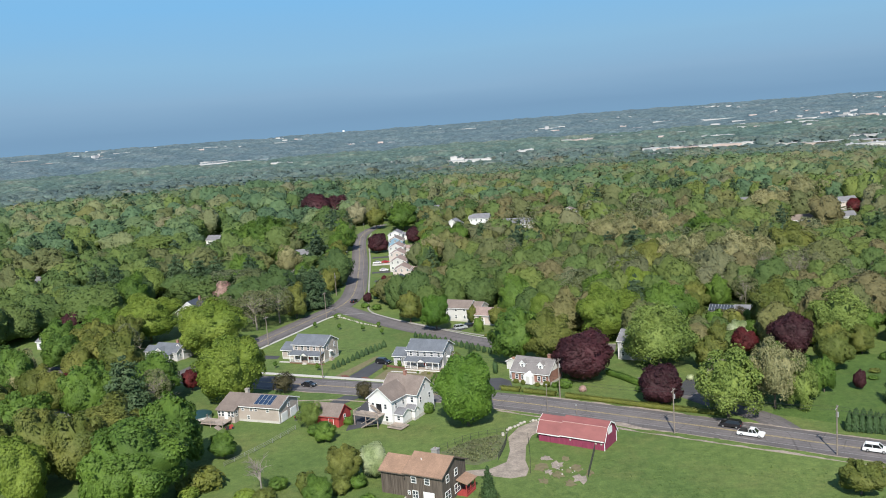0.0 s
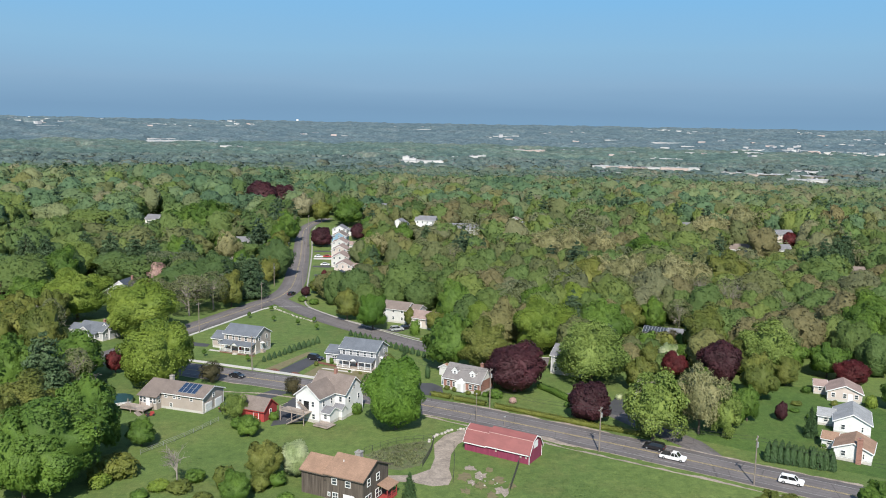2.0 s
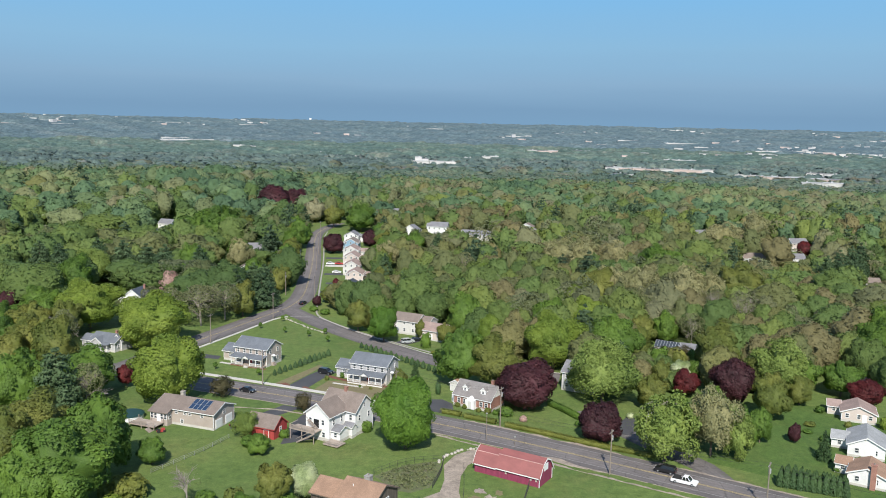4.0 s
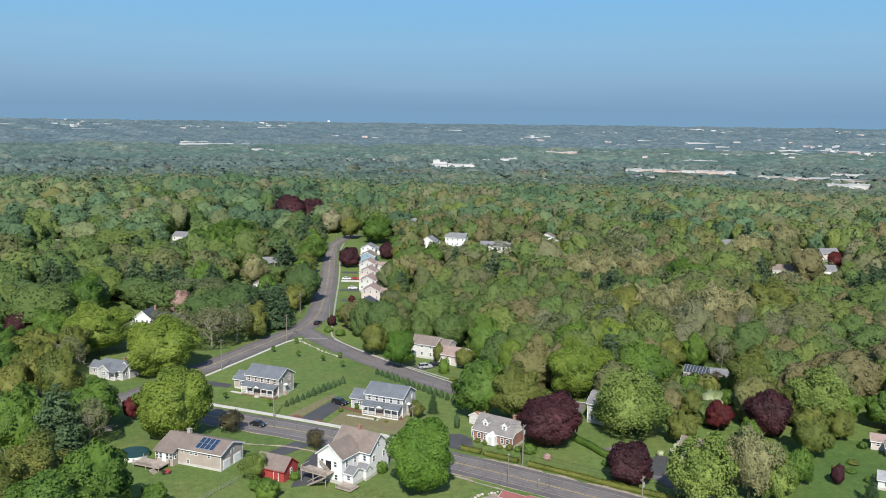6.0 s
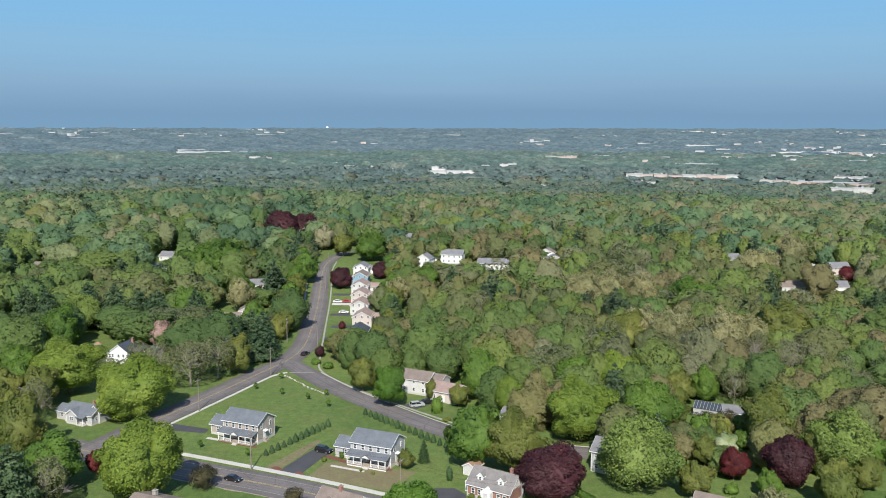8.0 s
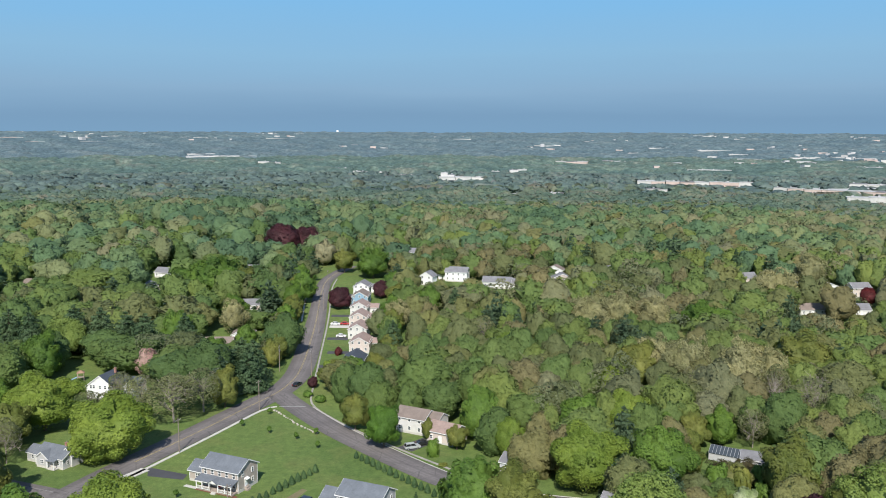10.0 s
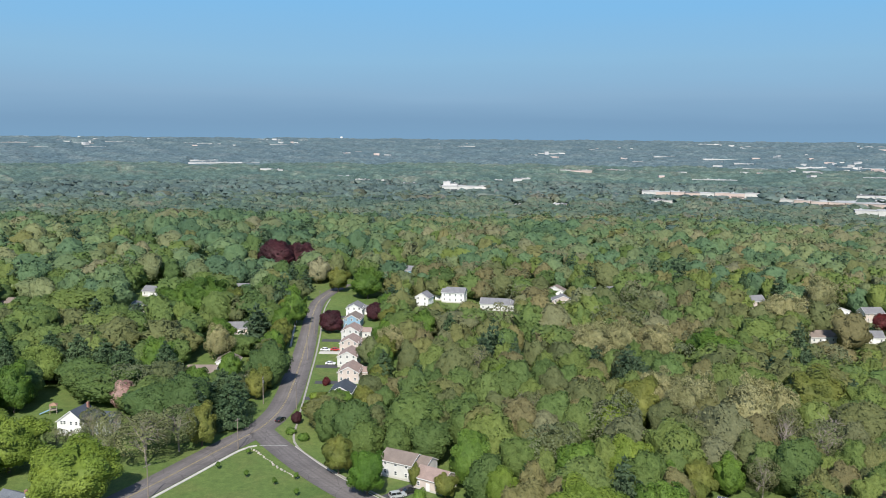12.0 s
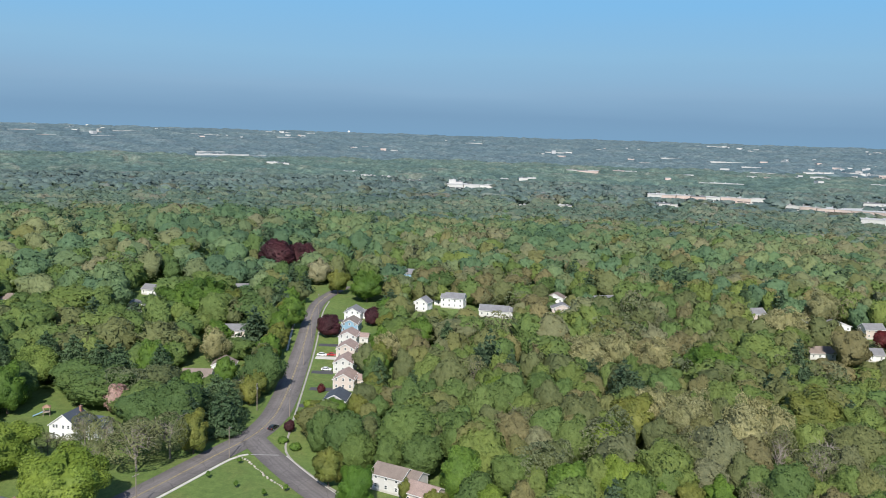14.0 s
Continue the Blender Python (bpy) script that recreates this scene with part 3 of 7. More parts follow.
def cards(rng, p, n, size, tilt, slim=(0.55, 1.0)):
    """Small leaf sprays at the points p, each a bent triangle turned roughly to n: corners and the normals that they shade by."""
    k = len(p)
    g = unit(n + rng.normal(scale=tilt, size=(k, 3)))
    g = np.where(((g * n).sum(1) < 0.1)[:, None], unit(g + n), g)
    u = unit(np.cross(g, rng.normal(size=(k, 3))))
    v = np.cross(g, u)
    s = (size * rng.uniform(0.5, 1.35, k))[:, None]
    a = rng.uniform(*slim, k)[:, None]
    fold = g * s * 0.22
    return np.stack([p + u * s * 1.25 - fold, p + v * s * a - u * s * 0.6, p - v * s * a - u * s * 0.6], 1).reshape(-1, 3), np.repeat(unit(0.5 * g + 0.5 * n), 3, axis=0)


def broad_crown(rng, count, size, boughs=24, low=0.2, mesh=(14, 9), tilt=0.35, fill=0.95, slim=1.0, wild=0.0, near=0.965, far=1.025, soft=0):
    """A crown for a tree of radius 1 and height 1: leafy sprays over rounded boughs of unlike size, and a lumpy body that fills the inside.
    Gives corners, triangles and normals. near and far: how the sprays stand off the boughs."""
    k = np.arange(boughs) + 0.5
    cz = 1 - 1.75 * k / boughs
    ang = k * 2.39996 + rng.uniform(-0.7, 0.7, boughs)
    flat = np.sqrt(np.clip(1 - cz * cz, 0, 1))
    mid, half = (1 + low) / 2, (1 - low) / 2
    rb = rng.uniform(0.2, 0.46, boughs) * slim
    rad = (rng.uniform(0.5, 0.78, boughs) + 0.12 * (1 - slim) / 0.22) * 0.93
    c = np.stack([flat * np.cos(ang) * rad, flat * np.sin(ang) * rad, mid / half + cz * rng.uniform(0.5, 0.76, boughs) * np.where(cz < 0, 1.3, 1)], 1)
    if wild:
        # some boughs reach out past the others, some stay short, and the whole leans a little
        c[:, :2] *= rng.uniform(1 - wild, 1 + 0.55 * wild, boughs)[:, None]
        c[:, 2] += rng.uniform(-0.5, 0.5, boughs) * wild
        c[:, :2] += rng.uniform(-0.2, 0.2, 2) * wild * (c[:, 2:] - mid / half)
    heart = np.array((0, 0, mid / half - 0.25))
    pick = rng.choice(boughs, count, p=rb ** 1.7 / (rb ** 1.7).sum())
    away = unit(c - heart)[pick]
    d = unit(rng.normal(size=(count, 3)) + 0.75 * away + np.array((0, 0, 0.3)))
    p = c[pick] + d * (rb[pick] * rng.uniform(near, far, count))[:, None]
    out = unit(p - heart)
    off = np.linalg.norm(p - heart, axis=1)
    R, face_out = shell(c, rb, heart, out, soft)
    sunk = off < (0.985 if soft else 0.93) * R
    p = np.where(sunk[:, None], heart + out * (R * rng.uniform(near + 0.02, far, count))[:, None], p)
    n = unit(0.6 * np.where(sunk[:, None], face_out, d) + 0.45 * out + np.array((0, 0, 0.15)) + rng.normal(scale=0.15, size=(count, 3)))
    pts, nn = cards(rng, p, n, size, tilt)
    tri = np.arange(len(pts)).reshape(-1, 3)
    if mesh:
        v, q = hull(c, rb, heart, mesh[0], mesh[1], rng, fill, 0.03, soft)
        pts, tri, nn = np.concatenate([pts, v]), np.concatenate([tri, q + len(pts)]), np.concatenate([nn, unit(0.6 * shell(c, rb, heart, unit(v - heart))[1] + 0.5 * unit(v - heart) + np.array((0, 0, 0.1)))])
    pts[:, 2] *= half
    nn = unit(nn / np.array((1, 1, half)))
    return pts, tri, nn


def pine_crown(rng, count, size, tiers=9, low=0.18, slim=1.0, round_top=0.75):
    """Needle sprays on flat, spreading tiers, for a tree of radius 1 and height 1."""
    cs, rs = [], []
    for i in range(tiers):
        f = i / (tiers - 1)
        reach = slim * (1 - f) ** round_top * rng.uniform(0.7, 1.0) + 0.07
        n = max(3, int(8 * (1 - f) + 3))
        for j in range(n):
            a = 6.283 * (j + rng.uniform(-0.3, 0.3)) / n + i
            stretch = rng.uniform(0.75, 1.1)
            for s in (0.3, 0.6, 0.88):
                cs.append((math.cos(a) * reach * s * stretch, math.sin(a) * reach * s * stretch, low + (1 - low) * f * 0.97 + rng.uniform(-0.02, 0.02) - 0.015 * s))
                rs.append(0.17 * reach + 0.05)
    c, r = np.array(cs), np.array(rs)
    pick = rng.choice(len(r), count, p=r ** 1.4 / (r ** 1.4).sum())
    d = unit(rng.normal(size=(count, 3)))
    p = c[pick] + d * np.array((1, 1, 0.22)) * r[pick][:, None]
    n = unit(np.stack([p[:, 0], p[:, 1], np.full(count, 0.35)], 1) * np.array((0.7, 0.7, 1)) + 0.35 * d + rng.normal(scale=0.15, size=(count, 3)))
    pts, nn = cards(rng, np.zeros_like(p), n, size, 0.6, (0.3, 0.6))
    pts[:, 2] *= 0.4
    pts += np.repeat(p, 3, axis=0)
    return pts, np.arange(len(pts)).reshape(-1, 3), nn


def twigs(rng, depth=3):
    """Bare limbs of a tree of radius 1 and height 1."""
    s = Shape()

    def grow(a, d, length, r, k):
        b = a + d * length
        s.rod(a, b, r, r * 0.6, 5 if k == 0 else 3)
        if k == depth:
            return
        for _ in range((7, 5, 4)[k]):
            e = (d + 0.75 * Vector(rng.normal(size=3)) * (1.0 if k else 0.7) + Vector((0, 0, 0.15))).normalized()
            grow(a + d * length * rng.uniform(0.45, 1.0), e, length * rng.uniform(0.45, 0.75), r * 0.5, k + 1)
    grow(Vector((0, 0, 0)), Vector((0.02, 0.01, 1)), 0.42, 0.022, 0)
    co = np.array(s.v)
    co[:, :2] *= 1.0 / max(0.05, np.percentile(np.hypot(co[:, 0], co[:, 1]), 97))
    co[:, 2] *= 1.0 / max(0.05, co[:, 2].max())
    co[:, :2][co[:, 2] < 0.3] *= 0.6
    s.v = [tuple(p) for p in co]
    return s


def trunk_shape(rng, low):
    """A tapered trunk with limbs, for a tree of radius 1 and height 1."""
    s = Shape()
    lean = rng.uniform(-0.05, 0.05, 2)
    a, b, c = (0, 0, -0.02), (lean[0], lean[1], low + 0.12), (2 * lean[0], 2 * lean[1], 0.75)
    s.rod(a, b, 0.055, 0.04, 7)
    s.rod(b, c, 0.04, 0.012, 6)
    for i in range(5):
        ang = 6.283 * i / 5 + rng.uniform(-0.4, 0.4)
        z0 = low + rng.uniform(0.02, 0.25)
        s.rod((lean[0], lean[1], z0), (0.55 * math.cos(ang), 0.55 * math.sin(ang), z0 + rng.uniform(0.12, 0.28)), 0.024, 0.008, 5)
    return s


LABELS = {
    "maple": ("green broadleaf maple tree in full leaf", "tree"), "lime": ("bright yellow-green maple tree in fresh spring leaf", "tree"), "fresh": ("vivid green maple tree in fresh spring leaf", "tree"),
    "olive": ("olive-brown oak tree with young leaves", "tree"), "purple": ("dark purple copper beech with a dense round crown", "tree"),
    "red": ("small red-leaved ornamental maple", "tree"), "beige": ("pale oak tree covered in beige catkins", "tree"),
    "willow": ("light green tree with airy drooping foliage", "tree"), "pine": ("tall dark pine with flat spreading tiers", "tree"),
    "spruce": ("small cone-shaped spruce with dark needles", "tree"), "bare": ("nearly bare grey tree with opening buds", "tree"), "plum": ("small dark reddish-green ornamental plum tree", "tree"), "dead": ("leafless pale grey tree with bare twigs", "tree"),
    "blossom": ("shrubby tree covered in white blossom", "tree"), "pink": ("flowering cherry tree in pink blossom", "tree"),
}
NAMES = {"pine": "pine_tree", "spruce": "spruce_tree", "bare": "bare_tree", "dead": "bare_tree", "plum": "plum_tree", "blossom": "blossom_tree", "pink": "cherry_tree", "purple": "beech_tree", "beige": "oak_tree", "olive": "oak_tree", "willow": "ash_tree"}


def proto(kind, seed, big=False):
    """One tree with its parts, of radius 1 and height 1."""
    rng = np.random.default_rng(seed)
    t = thing(NAMES.get(kind, "maple_tree"), *LABELS[kind])
    if kind in ("pine", "spruce"):
        pts, q, nn = pine_crown(rng, 9000, 0.068, 11, 0.12, 1.0, 0.5) if kind == "pine" else pine_crown(rng, 4600, 0.085, 14, 0.04)
        part("trunk", Shape().rod((0, 0, -0.02), (0, 0, 0.97), 0.05, 0.01, 7), BARK, t)
    elif kind == "dead":
        part("trunk", twigs(rng), GREYBARK, t)
        pts, q, nn = broad_crown(rng, 160, 0.03, 34, low=0.3, mesh=None, tilt=2.0)
    elif kind == "bare":
        part("trunk", twigs(rng), GREYBARK, t)
        pts, q, nn = broad_crown(rng, 4000, 0.036, 34, low=0.22, mesh=None, tilt=2.0)
    else:
        dense = {"purple": 4600, "blossom": 2600, "willow": 9000, "beige": 7500, "fresh": 9500, "lime": 6500}.get(kind, 4400)
        low = {"purple": 0.02, "blossom": 0.05, "willow": 0.03, "red": 0.12, "pink": 0.12}.get(kind, 0.07)
        airy = kind in ("willow", "plum", "beige")
        close = kind in ("purple", "red")
        pts, q, nn = broad_crown(rng, int(dense * (1.5 if big else 1)), 0.045 * (0.8 if big else 1) * (0.8 if airy else 0.72 if kind == "fresh" else 0.84 if kind == "lime" else 1), int(rng.integers(30, 46)) + (12 if kind == "fresh" else 0) + (14 if close else 0), low=low, mesh=(24, 14), tilt=0.4 if not airy else 1.2, fill=0.95 if close else 0.74 if airy else 0.94, near=0.93 if not airy else 0.8, far=1.035 if not airy else 1.12, slim=float(rng.uniform(0.72, 0.84)), wild=0.06 if close else 0.34)
        part("trunk", trunk_shape(rng, low + 0.08), BARK, t)
    part("crown", raw_mesh("crown", pts, q, LEAF["bare" if kind == "dead" else kind], True, nn), None, t)
    return t


MAPLE_A = [(93.5, 294.5, 4.8, 11.5), (-55.6, 183.8, 3.2, 6.2), (-110, 201, 7.0, 15.0), (-120, 194, 7.2, 16.0), (-135, 226, 7.0, 15.0), (92, 146, 4.5, 7.0), (-66.8, 160.2, 10.2, 18.8), (-69.3, 156.3, 6.7, 17.4), (-64.5, 176.3, 7.2, 18.8), (-29.3, 154.6, 3.1, 6.2), (-87.0, 230.6, 8.0, 14.6), (-97.4, 218.2, 6.6, 17.2), (-33.2, 189.7, 2.7, 5.1), (82.0, 192.5, 3.2, 11.5), (88.5, 199.0, 2.8, 9.5), (158.7, 266.6, 9.5, 18.8), (16.8, 242.6, 7.1, 17.5), (66.0, 261.2, 8.3, 18.8)]
MAPLE_B = [(-128.0, 303.0, 6.4, 14.0), (-141.0, 291.0, 7.0, 14.5), (-134.0, 275.0, 6.4, 13.0), (-142.0, 326.0, 5.6, 12.0), (-58.5, 402, 5.0, 13.0), (-61.5, 432, 5.4, 13.5), (-64.5, 466, 6.0, 14.5), (-68, 512, 6.0, 15.0), (-12.5, 412, 5.6, 13.0), (-13, 446, 5.8, 13.5), (-16, 503, 5.4, 13.0), (-137, 302, 5.4, 11.0), (150, 256, 6.5, 16.0), (162, 258, 6.0, 15.5), (-83, 386, 5.0, 11.0), (-73.5, 402, 4.6, 11.5), (-90, 452, 6.5, 13.0), (128, 236, 5.5, 11.0), (132, 206, 4.5, 9.0), (-101.2, 399.2, 7.4, 18.8), (-61.2, 485.2, 6.9, 17.9), (-140.1, 359.8, 7.0, 18.2), (-110.1, 495.5, 13.5, 20.3), (-123.3, 498.8, 11.2, 18.8), (21.1, 299.6, 6.5, 16.8), (-30.5, 547.0, 10.0, 18.8), (3.6, 455.7, 6.7, 17.4), (50.3, 290.1, 6.4, 16.7), (74.9, 290.1, 4.5, 11.8), (128.0, 420.3, 10.1, 18.8), (-132.1, 241.9, 6.2, 16.1), (-98.3, 212.1, 6.7, 17.4)]
OLIVES = [(79.5, 281.5, 4.2, 10.0), (85.0, 293.0, 4.4, 11.0), (77.5, 272.0, 3.8, 8.0), (-121.5, 272.0, 6.2, 12.5), (-117.5, 292.0, 6.0, 14.0), (-127.0, 287.0, 6.6, 14.5), (-118.0, 252.0, 5.6, 12.0), (-113, 226, 6.0, 13.0), (-127, 214, 7.0, 15.0), (-122, 233, 5.2, 12.0), (-108, 181, 7.0, 15.0), (-57.5, 388, 4.6, 11.5), (-60.2, 417, 5.2, 12.5), (-67, 492, 5.8, 14.0), (-12, 428, 5.4, 12.5), (-13.5, 473, 5.4, 12.5), (-11.5, 393, 4.8, 11.5), (14.2, 290.5, 3.2, 8.0), (5.6, 298.6, 2.2, 6.5), (-1.2, 242.0, 2.2, 5.5), (70.5, 144.0, 4.0, 3.8), (-81.5, 184.5, 9.0, 14.0), (-75.4, 191.5, 5.6, 10.5), (-25.5, 164.0, 3.9, 9.1), (-104.6, 251.5, 6.5, 17.0), (26.6, 239.5, 8.1, 16.5), (-17.3, 306.9, 4.7, 12.3), (97.1, 252.8, 7.9, 17.5), (98.4, 215.9, 4.9, 12.8), (-61.3, 444.9, 5.2, 13.4), (-63.9, 328.8, 5.3, 13.9), (-93.9, 492.2, 8.3, 17.5), (-49.9, 566.3, 6.5, 15.5), (81.0, 350.0, 8.0, 17.5), (143.9, 358.6, 12.1, 18.2), (-111.6, 259.8, 6.3, 16.5), (-93.9, 176.3, 6.9, 17.5), (-84.7, 174.6, 6.4, 16.6)]
LIMES = [(-114.5, 306.3, 11.0, 18.2), (-63.8, 225.5, 9.8, 19.0), (-84.6, 283.6, 11.4, 18.0), (47.7, 261.0, 9.1, 18.8), (29.5, 282.9, 4.8, 12.5), (68.1, 332.5, 5.8, 15.1), (65.5, 294.8, 6.6, 17.1), (35.7, 374.1, 6.0, 15.5), (-92.1, 164.4, 6.2, 16.0)]
BARES = [(-99.0, 318.5, 4.4, 9.5), (-91.5, 327.5, 5.0, 11.5), (-88.0, 311.0, 4.6, 10.5), (-107.5, 322.0, 3.6, 8.5), (102.5, 292.5, 4.6, 12.0), (-113.0, 279.5, 5.0, 13.0), (-101.0, 334.0, 4.6, 11.0), (-83.1, 218.9, 4.9, 12.7), (-76.5, 313.4, 9.0, 15.2), (-69.8, 324.0, 7.6, 15.2), (-80.5, 325.0, 6.0, 13.0), (27.3, 398.7, 7.0, 16.2), (94.4, 323.4, 5.8, 15.0), (127.4, 310.6, 7.5, 16.2), (124.6, 331.6, 5.5, 14.3), (41.8, 340.5, 6.4, 16.2)]
PINES = [(-160, 392, 7.5, 19), (-172, 399, 7.0, 19), (212, 402, 6.0, 20), (222, 410, 6.4, 21), (203, 396, 5.4, 18), (231, 418, 6.0, 21), (-96, 392, 7.2, 19), (-146, 402, 7.6, 20), (-87.5, 211.5, 8.4, 19.0), (-59.5, 346.5, 8.0, 15.5), (-78.8, 357.2, 9.6, 16.5), (-68.5, 353.5, 7.6, 15.0), (-132.8, 397.6, 9.0, 20), (-110.4, 386.8, 8.4, 20), (-121, 394, 8.0, 19), (16.4, 445.0, 6.1, 18.2), (-10.2, 392.2, 5.0, 16.2), (3.9, 376.8, 4.8, 16.2), (179.2, 529.4, 5.1, 21.2)]
REDS = [(-79.4, 239.2, 2.6, 6.8), (81.2, 234.0, 3.8, 8.6), (129.6, 225.4, 4.9, 9.0), (206.8, 489.3, 5.3, 10.0), (231.9, 480.2, 4.9, 10.0), (-117.1, 240.8, 3.0, 7.9)]
WILLOWS = [(109.1, 236.4, 9.7, 17.5), (-38.2, 200.7, 3.0, 6.8), (56.2, 230.4, 10.6, 16.2), (60.8, 186.8, 7.6, 17.5), (78.5, 189.0, 4.2, 12.0), (-145.4, 393.2, 9.7, 16.2)]
SPRUCES = [(3.4, 246.6, 1.8, 6.5), (3.6, 153.8, 2.0, 6.4), (99.4, 188.4, 2.2, 7.4), (36.5, 295.1, 2.8, 8.8)]
PURPLES = [(33.4, 222.6, 8.3, 14.5), (48.7, 199.4, 5.5, 10.5), (93.6, 231.1, 6.0, 12.8), (97.3, 199.2, 1.6, 5.2), (-41.7, 474.1, 5.9, 11.9), (-21.9, 496.3, 4.9, 9.8), (-37.3, 350.7, 2.0, 4.5), (-67.6, 484.1, 4.9, 10.7), (-101.5, 638.0, 12.5, 21.0), (-86.5, 650.0, 11.0, 19.5), (-154.5, 330.3, 4.4, 9.7), (-148.7, 335.6, 4.1, 9.0)]
BEIGES = [(119, 346, 6.6, 19.0), (86, 353, 6.4, 18.5), (92, 432, 7.4, 19.5), (127, 341, 5.6, 17.5), (104, 356, 6.0, 18.5), (73.0, 190.2, 5.6, 17.5), (-97.9, 376.5, 3.8, 9.9), (-84.7, 427.7, 6.4, 16.7), (-10.5, 433.9, 6.3, 15.5), (76.6, 424.7, 10.6, 18.8), (105.8, 425.7, 8.5, 18.8), (96.0, 344.5, 9.0, 20.0), (112.2, 334.6, 9.2, 20.0), (92.5, 367.4, 6.6, 17.1), (184.4, 480.1, 12.1, 18.8), (220.5, 525.4, 9.4, 18.8), (-131.6, 244.3, 5.7, 14.9)]
PLANTED = [("maple", MAPLE_A), ("maple", MAPLE_B), ("olive", OLIVES), ("lime", LIMES), ("bare", BARES), ("pine", [(-60.5, 357.5, 7.6, 16.5), (-66.0, 363.5, 6.6, 16.0)]), ("olive", [(-57.4, 377.5, 4.4, 11.0), (-61.0, 398.0, 4.8, 12.0), (-60.0, 410.0, 4.4, 10.0), (-62.4, 455.0, 5.0, 12.0)]), ("bare", [(-59.6, 389.5, 4.6, 11.0), (-62.0, 422.0, 5.0, 12.0)]), ("plum", [(84.5, 268.0, 3.6, 6.2), (92.0, 268.5, 3.6, 6.0), (99.0, 268.0, 3.4, 5.8), (-50.6, 230.9, 3.4, 5.8), (-26.6, 219.6, 2.4, 4.9)]), ("dead", [(-42.3, 162.5, 3.6, 9.4), (64.5, 262.5, 3.5, 13.0), (118.0, 318.0, 5.0, 15.0), (134.0, 322.0, 5.2, 15.0), (140.5, 330.0, 4.6, 14.0)]), ("pine", PINES), ("red", REDS), ("willow", WILLOWS), ("fresh", [(0.9, 193.8, 7.3, 18.0), (-7.4, 292.2, 5.4, 14.2)]),
           ("spruce", SPRUCES), ("purple", PURPLES), ("beige", BEIGES), ("olive", [(-30.5, 366.0, 4.0, 6.0), (-15.5, 369.0, 4.6, 8.5), (-33.0, 357.0, 3.6, 6.5), (104, 238, 4.6, 10.5), (77, 243, 3.4, 8.5), (68, 223, 4.2, 10.0), (112, 228, 4.0, 8.5)]), ("maple", [(-23.0, 365.5, 4.4, 6.5), (86, 224, 3.2, 7.0), (118, 240, 5.0, 11.0), (72, 203, 4.0, 9.0)]), ("blossom", [(-19.7, 167.4, 3.6, 7.4), (64.5, 214, 2.0, 4.5), (84, 247, 3.5, 8)]), ("pink", [(-100.8, 360.9, 4.9, 12.5)])]


def plant():
    made = {}
    rng = np.random.default_rng(5)
    for kind, spots in PLANTED:
        for i, (x, y, r, h) in enumerate(spots):
            key = (kind, i % 3, r > 8)
            m = pose(x, y, level(x, y), 0, 0, float(rng.uniform(0, 360))) @ Matrix.Diagonal((r, r, max(h, 1.7 * r), 1))
            if key not in made:
                made[key] = proto(kind, 11 * (i % 3) + len(kind) + 40, r > 8)
                made[key].matrix_basis = m
            else:
                src = made[key]
                ob = copy_thing(src, Matrix())
                ob.matrix_basis = m


plant()


# ---- woods ----
def inside(poly, x, y):
    hit = np.zeros(x.shape, bool)
    for (x0, y0), (x1, y1) in zip(poly, poly[1:] + poly[:1]):
        if y0 != y1:
            hit ^= ((y0 > y) != (y1 > y)) & (x < (x1 - x0) * (y - y0) / (y1 - y0) + x0)
    return hit


OPEN = [
    [(-150, 60), (-150, 300), (-78, 300), (-60, 345), (-52, 372), (-53, 420), (-58, 480), (-60, 570), (-42, 570), (-18, 535), (-18, 384), (-34, 345), (8, 297), (24, 262), (18, 250), (20, 236), (52, 236), (75, 240), (85, 232), (150, 236), (220, 150), (220, 60)],
    [(-150, 298), (-74, 298), (-64, 338), (-92, 344), (-98, 352), (-118, 372), (-140, 372), (-142, 335)],
    [(-175, 295), (-128, 295), (-128, 325), (-175, 322)],
    [(-6, 284), (16, 282), (20, 296), (4, 312), (-12, 318)],
    [(200, 488), (245, 476), (250, 492), (212, 504)],
    [(-6, 514), (52, 502), (56, 528), (-8, 544)],
    [(76, 536), (112, 536), (112, 552), (76, 556)],
    [(-165, 520), (-138, 520), (-138, 562), (-165, 560)],
    [(86, 272), (107, 271), (111, 283), (84, 285)],
]
FAR_HOUSES = [(-154.5, 543.5), (-150.7, 505.8), (-140.1, 560), (-105.4, 554.8), (-86.1, 467.5), (-78.4, 415.8), (-84.9, 399.8), (-220.7, 512.4), (-332.3, 940.6), (-223.4, 722.5), (-368.9, 867.1), (-157.0, 836.6), (-11.3, 611.0), (80.0, 558.1), (107.9, 555.0), (186.0, 525.9), (213.8, 526.6), (224.0, 510.7), (238, 499.7), (194.7, 461.4), (219.1, 461.1), (79.2, 522.6), (233.4, 400.3), (-222.4, 444.5), (-94.6, 717.8), (-349.6, 881.7)]
FAR_HOUSES_NEAR = [(1.7, 528.4), (20, 540.9), (42, 520.5), (88, 276), (133.0, 242.6), (50.5, 237.3), (-150.7, 309.3), (-112.0, 343.0), (-124.5, 246.8), (-137.5, 314), (-107, 214)]


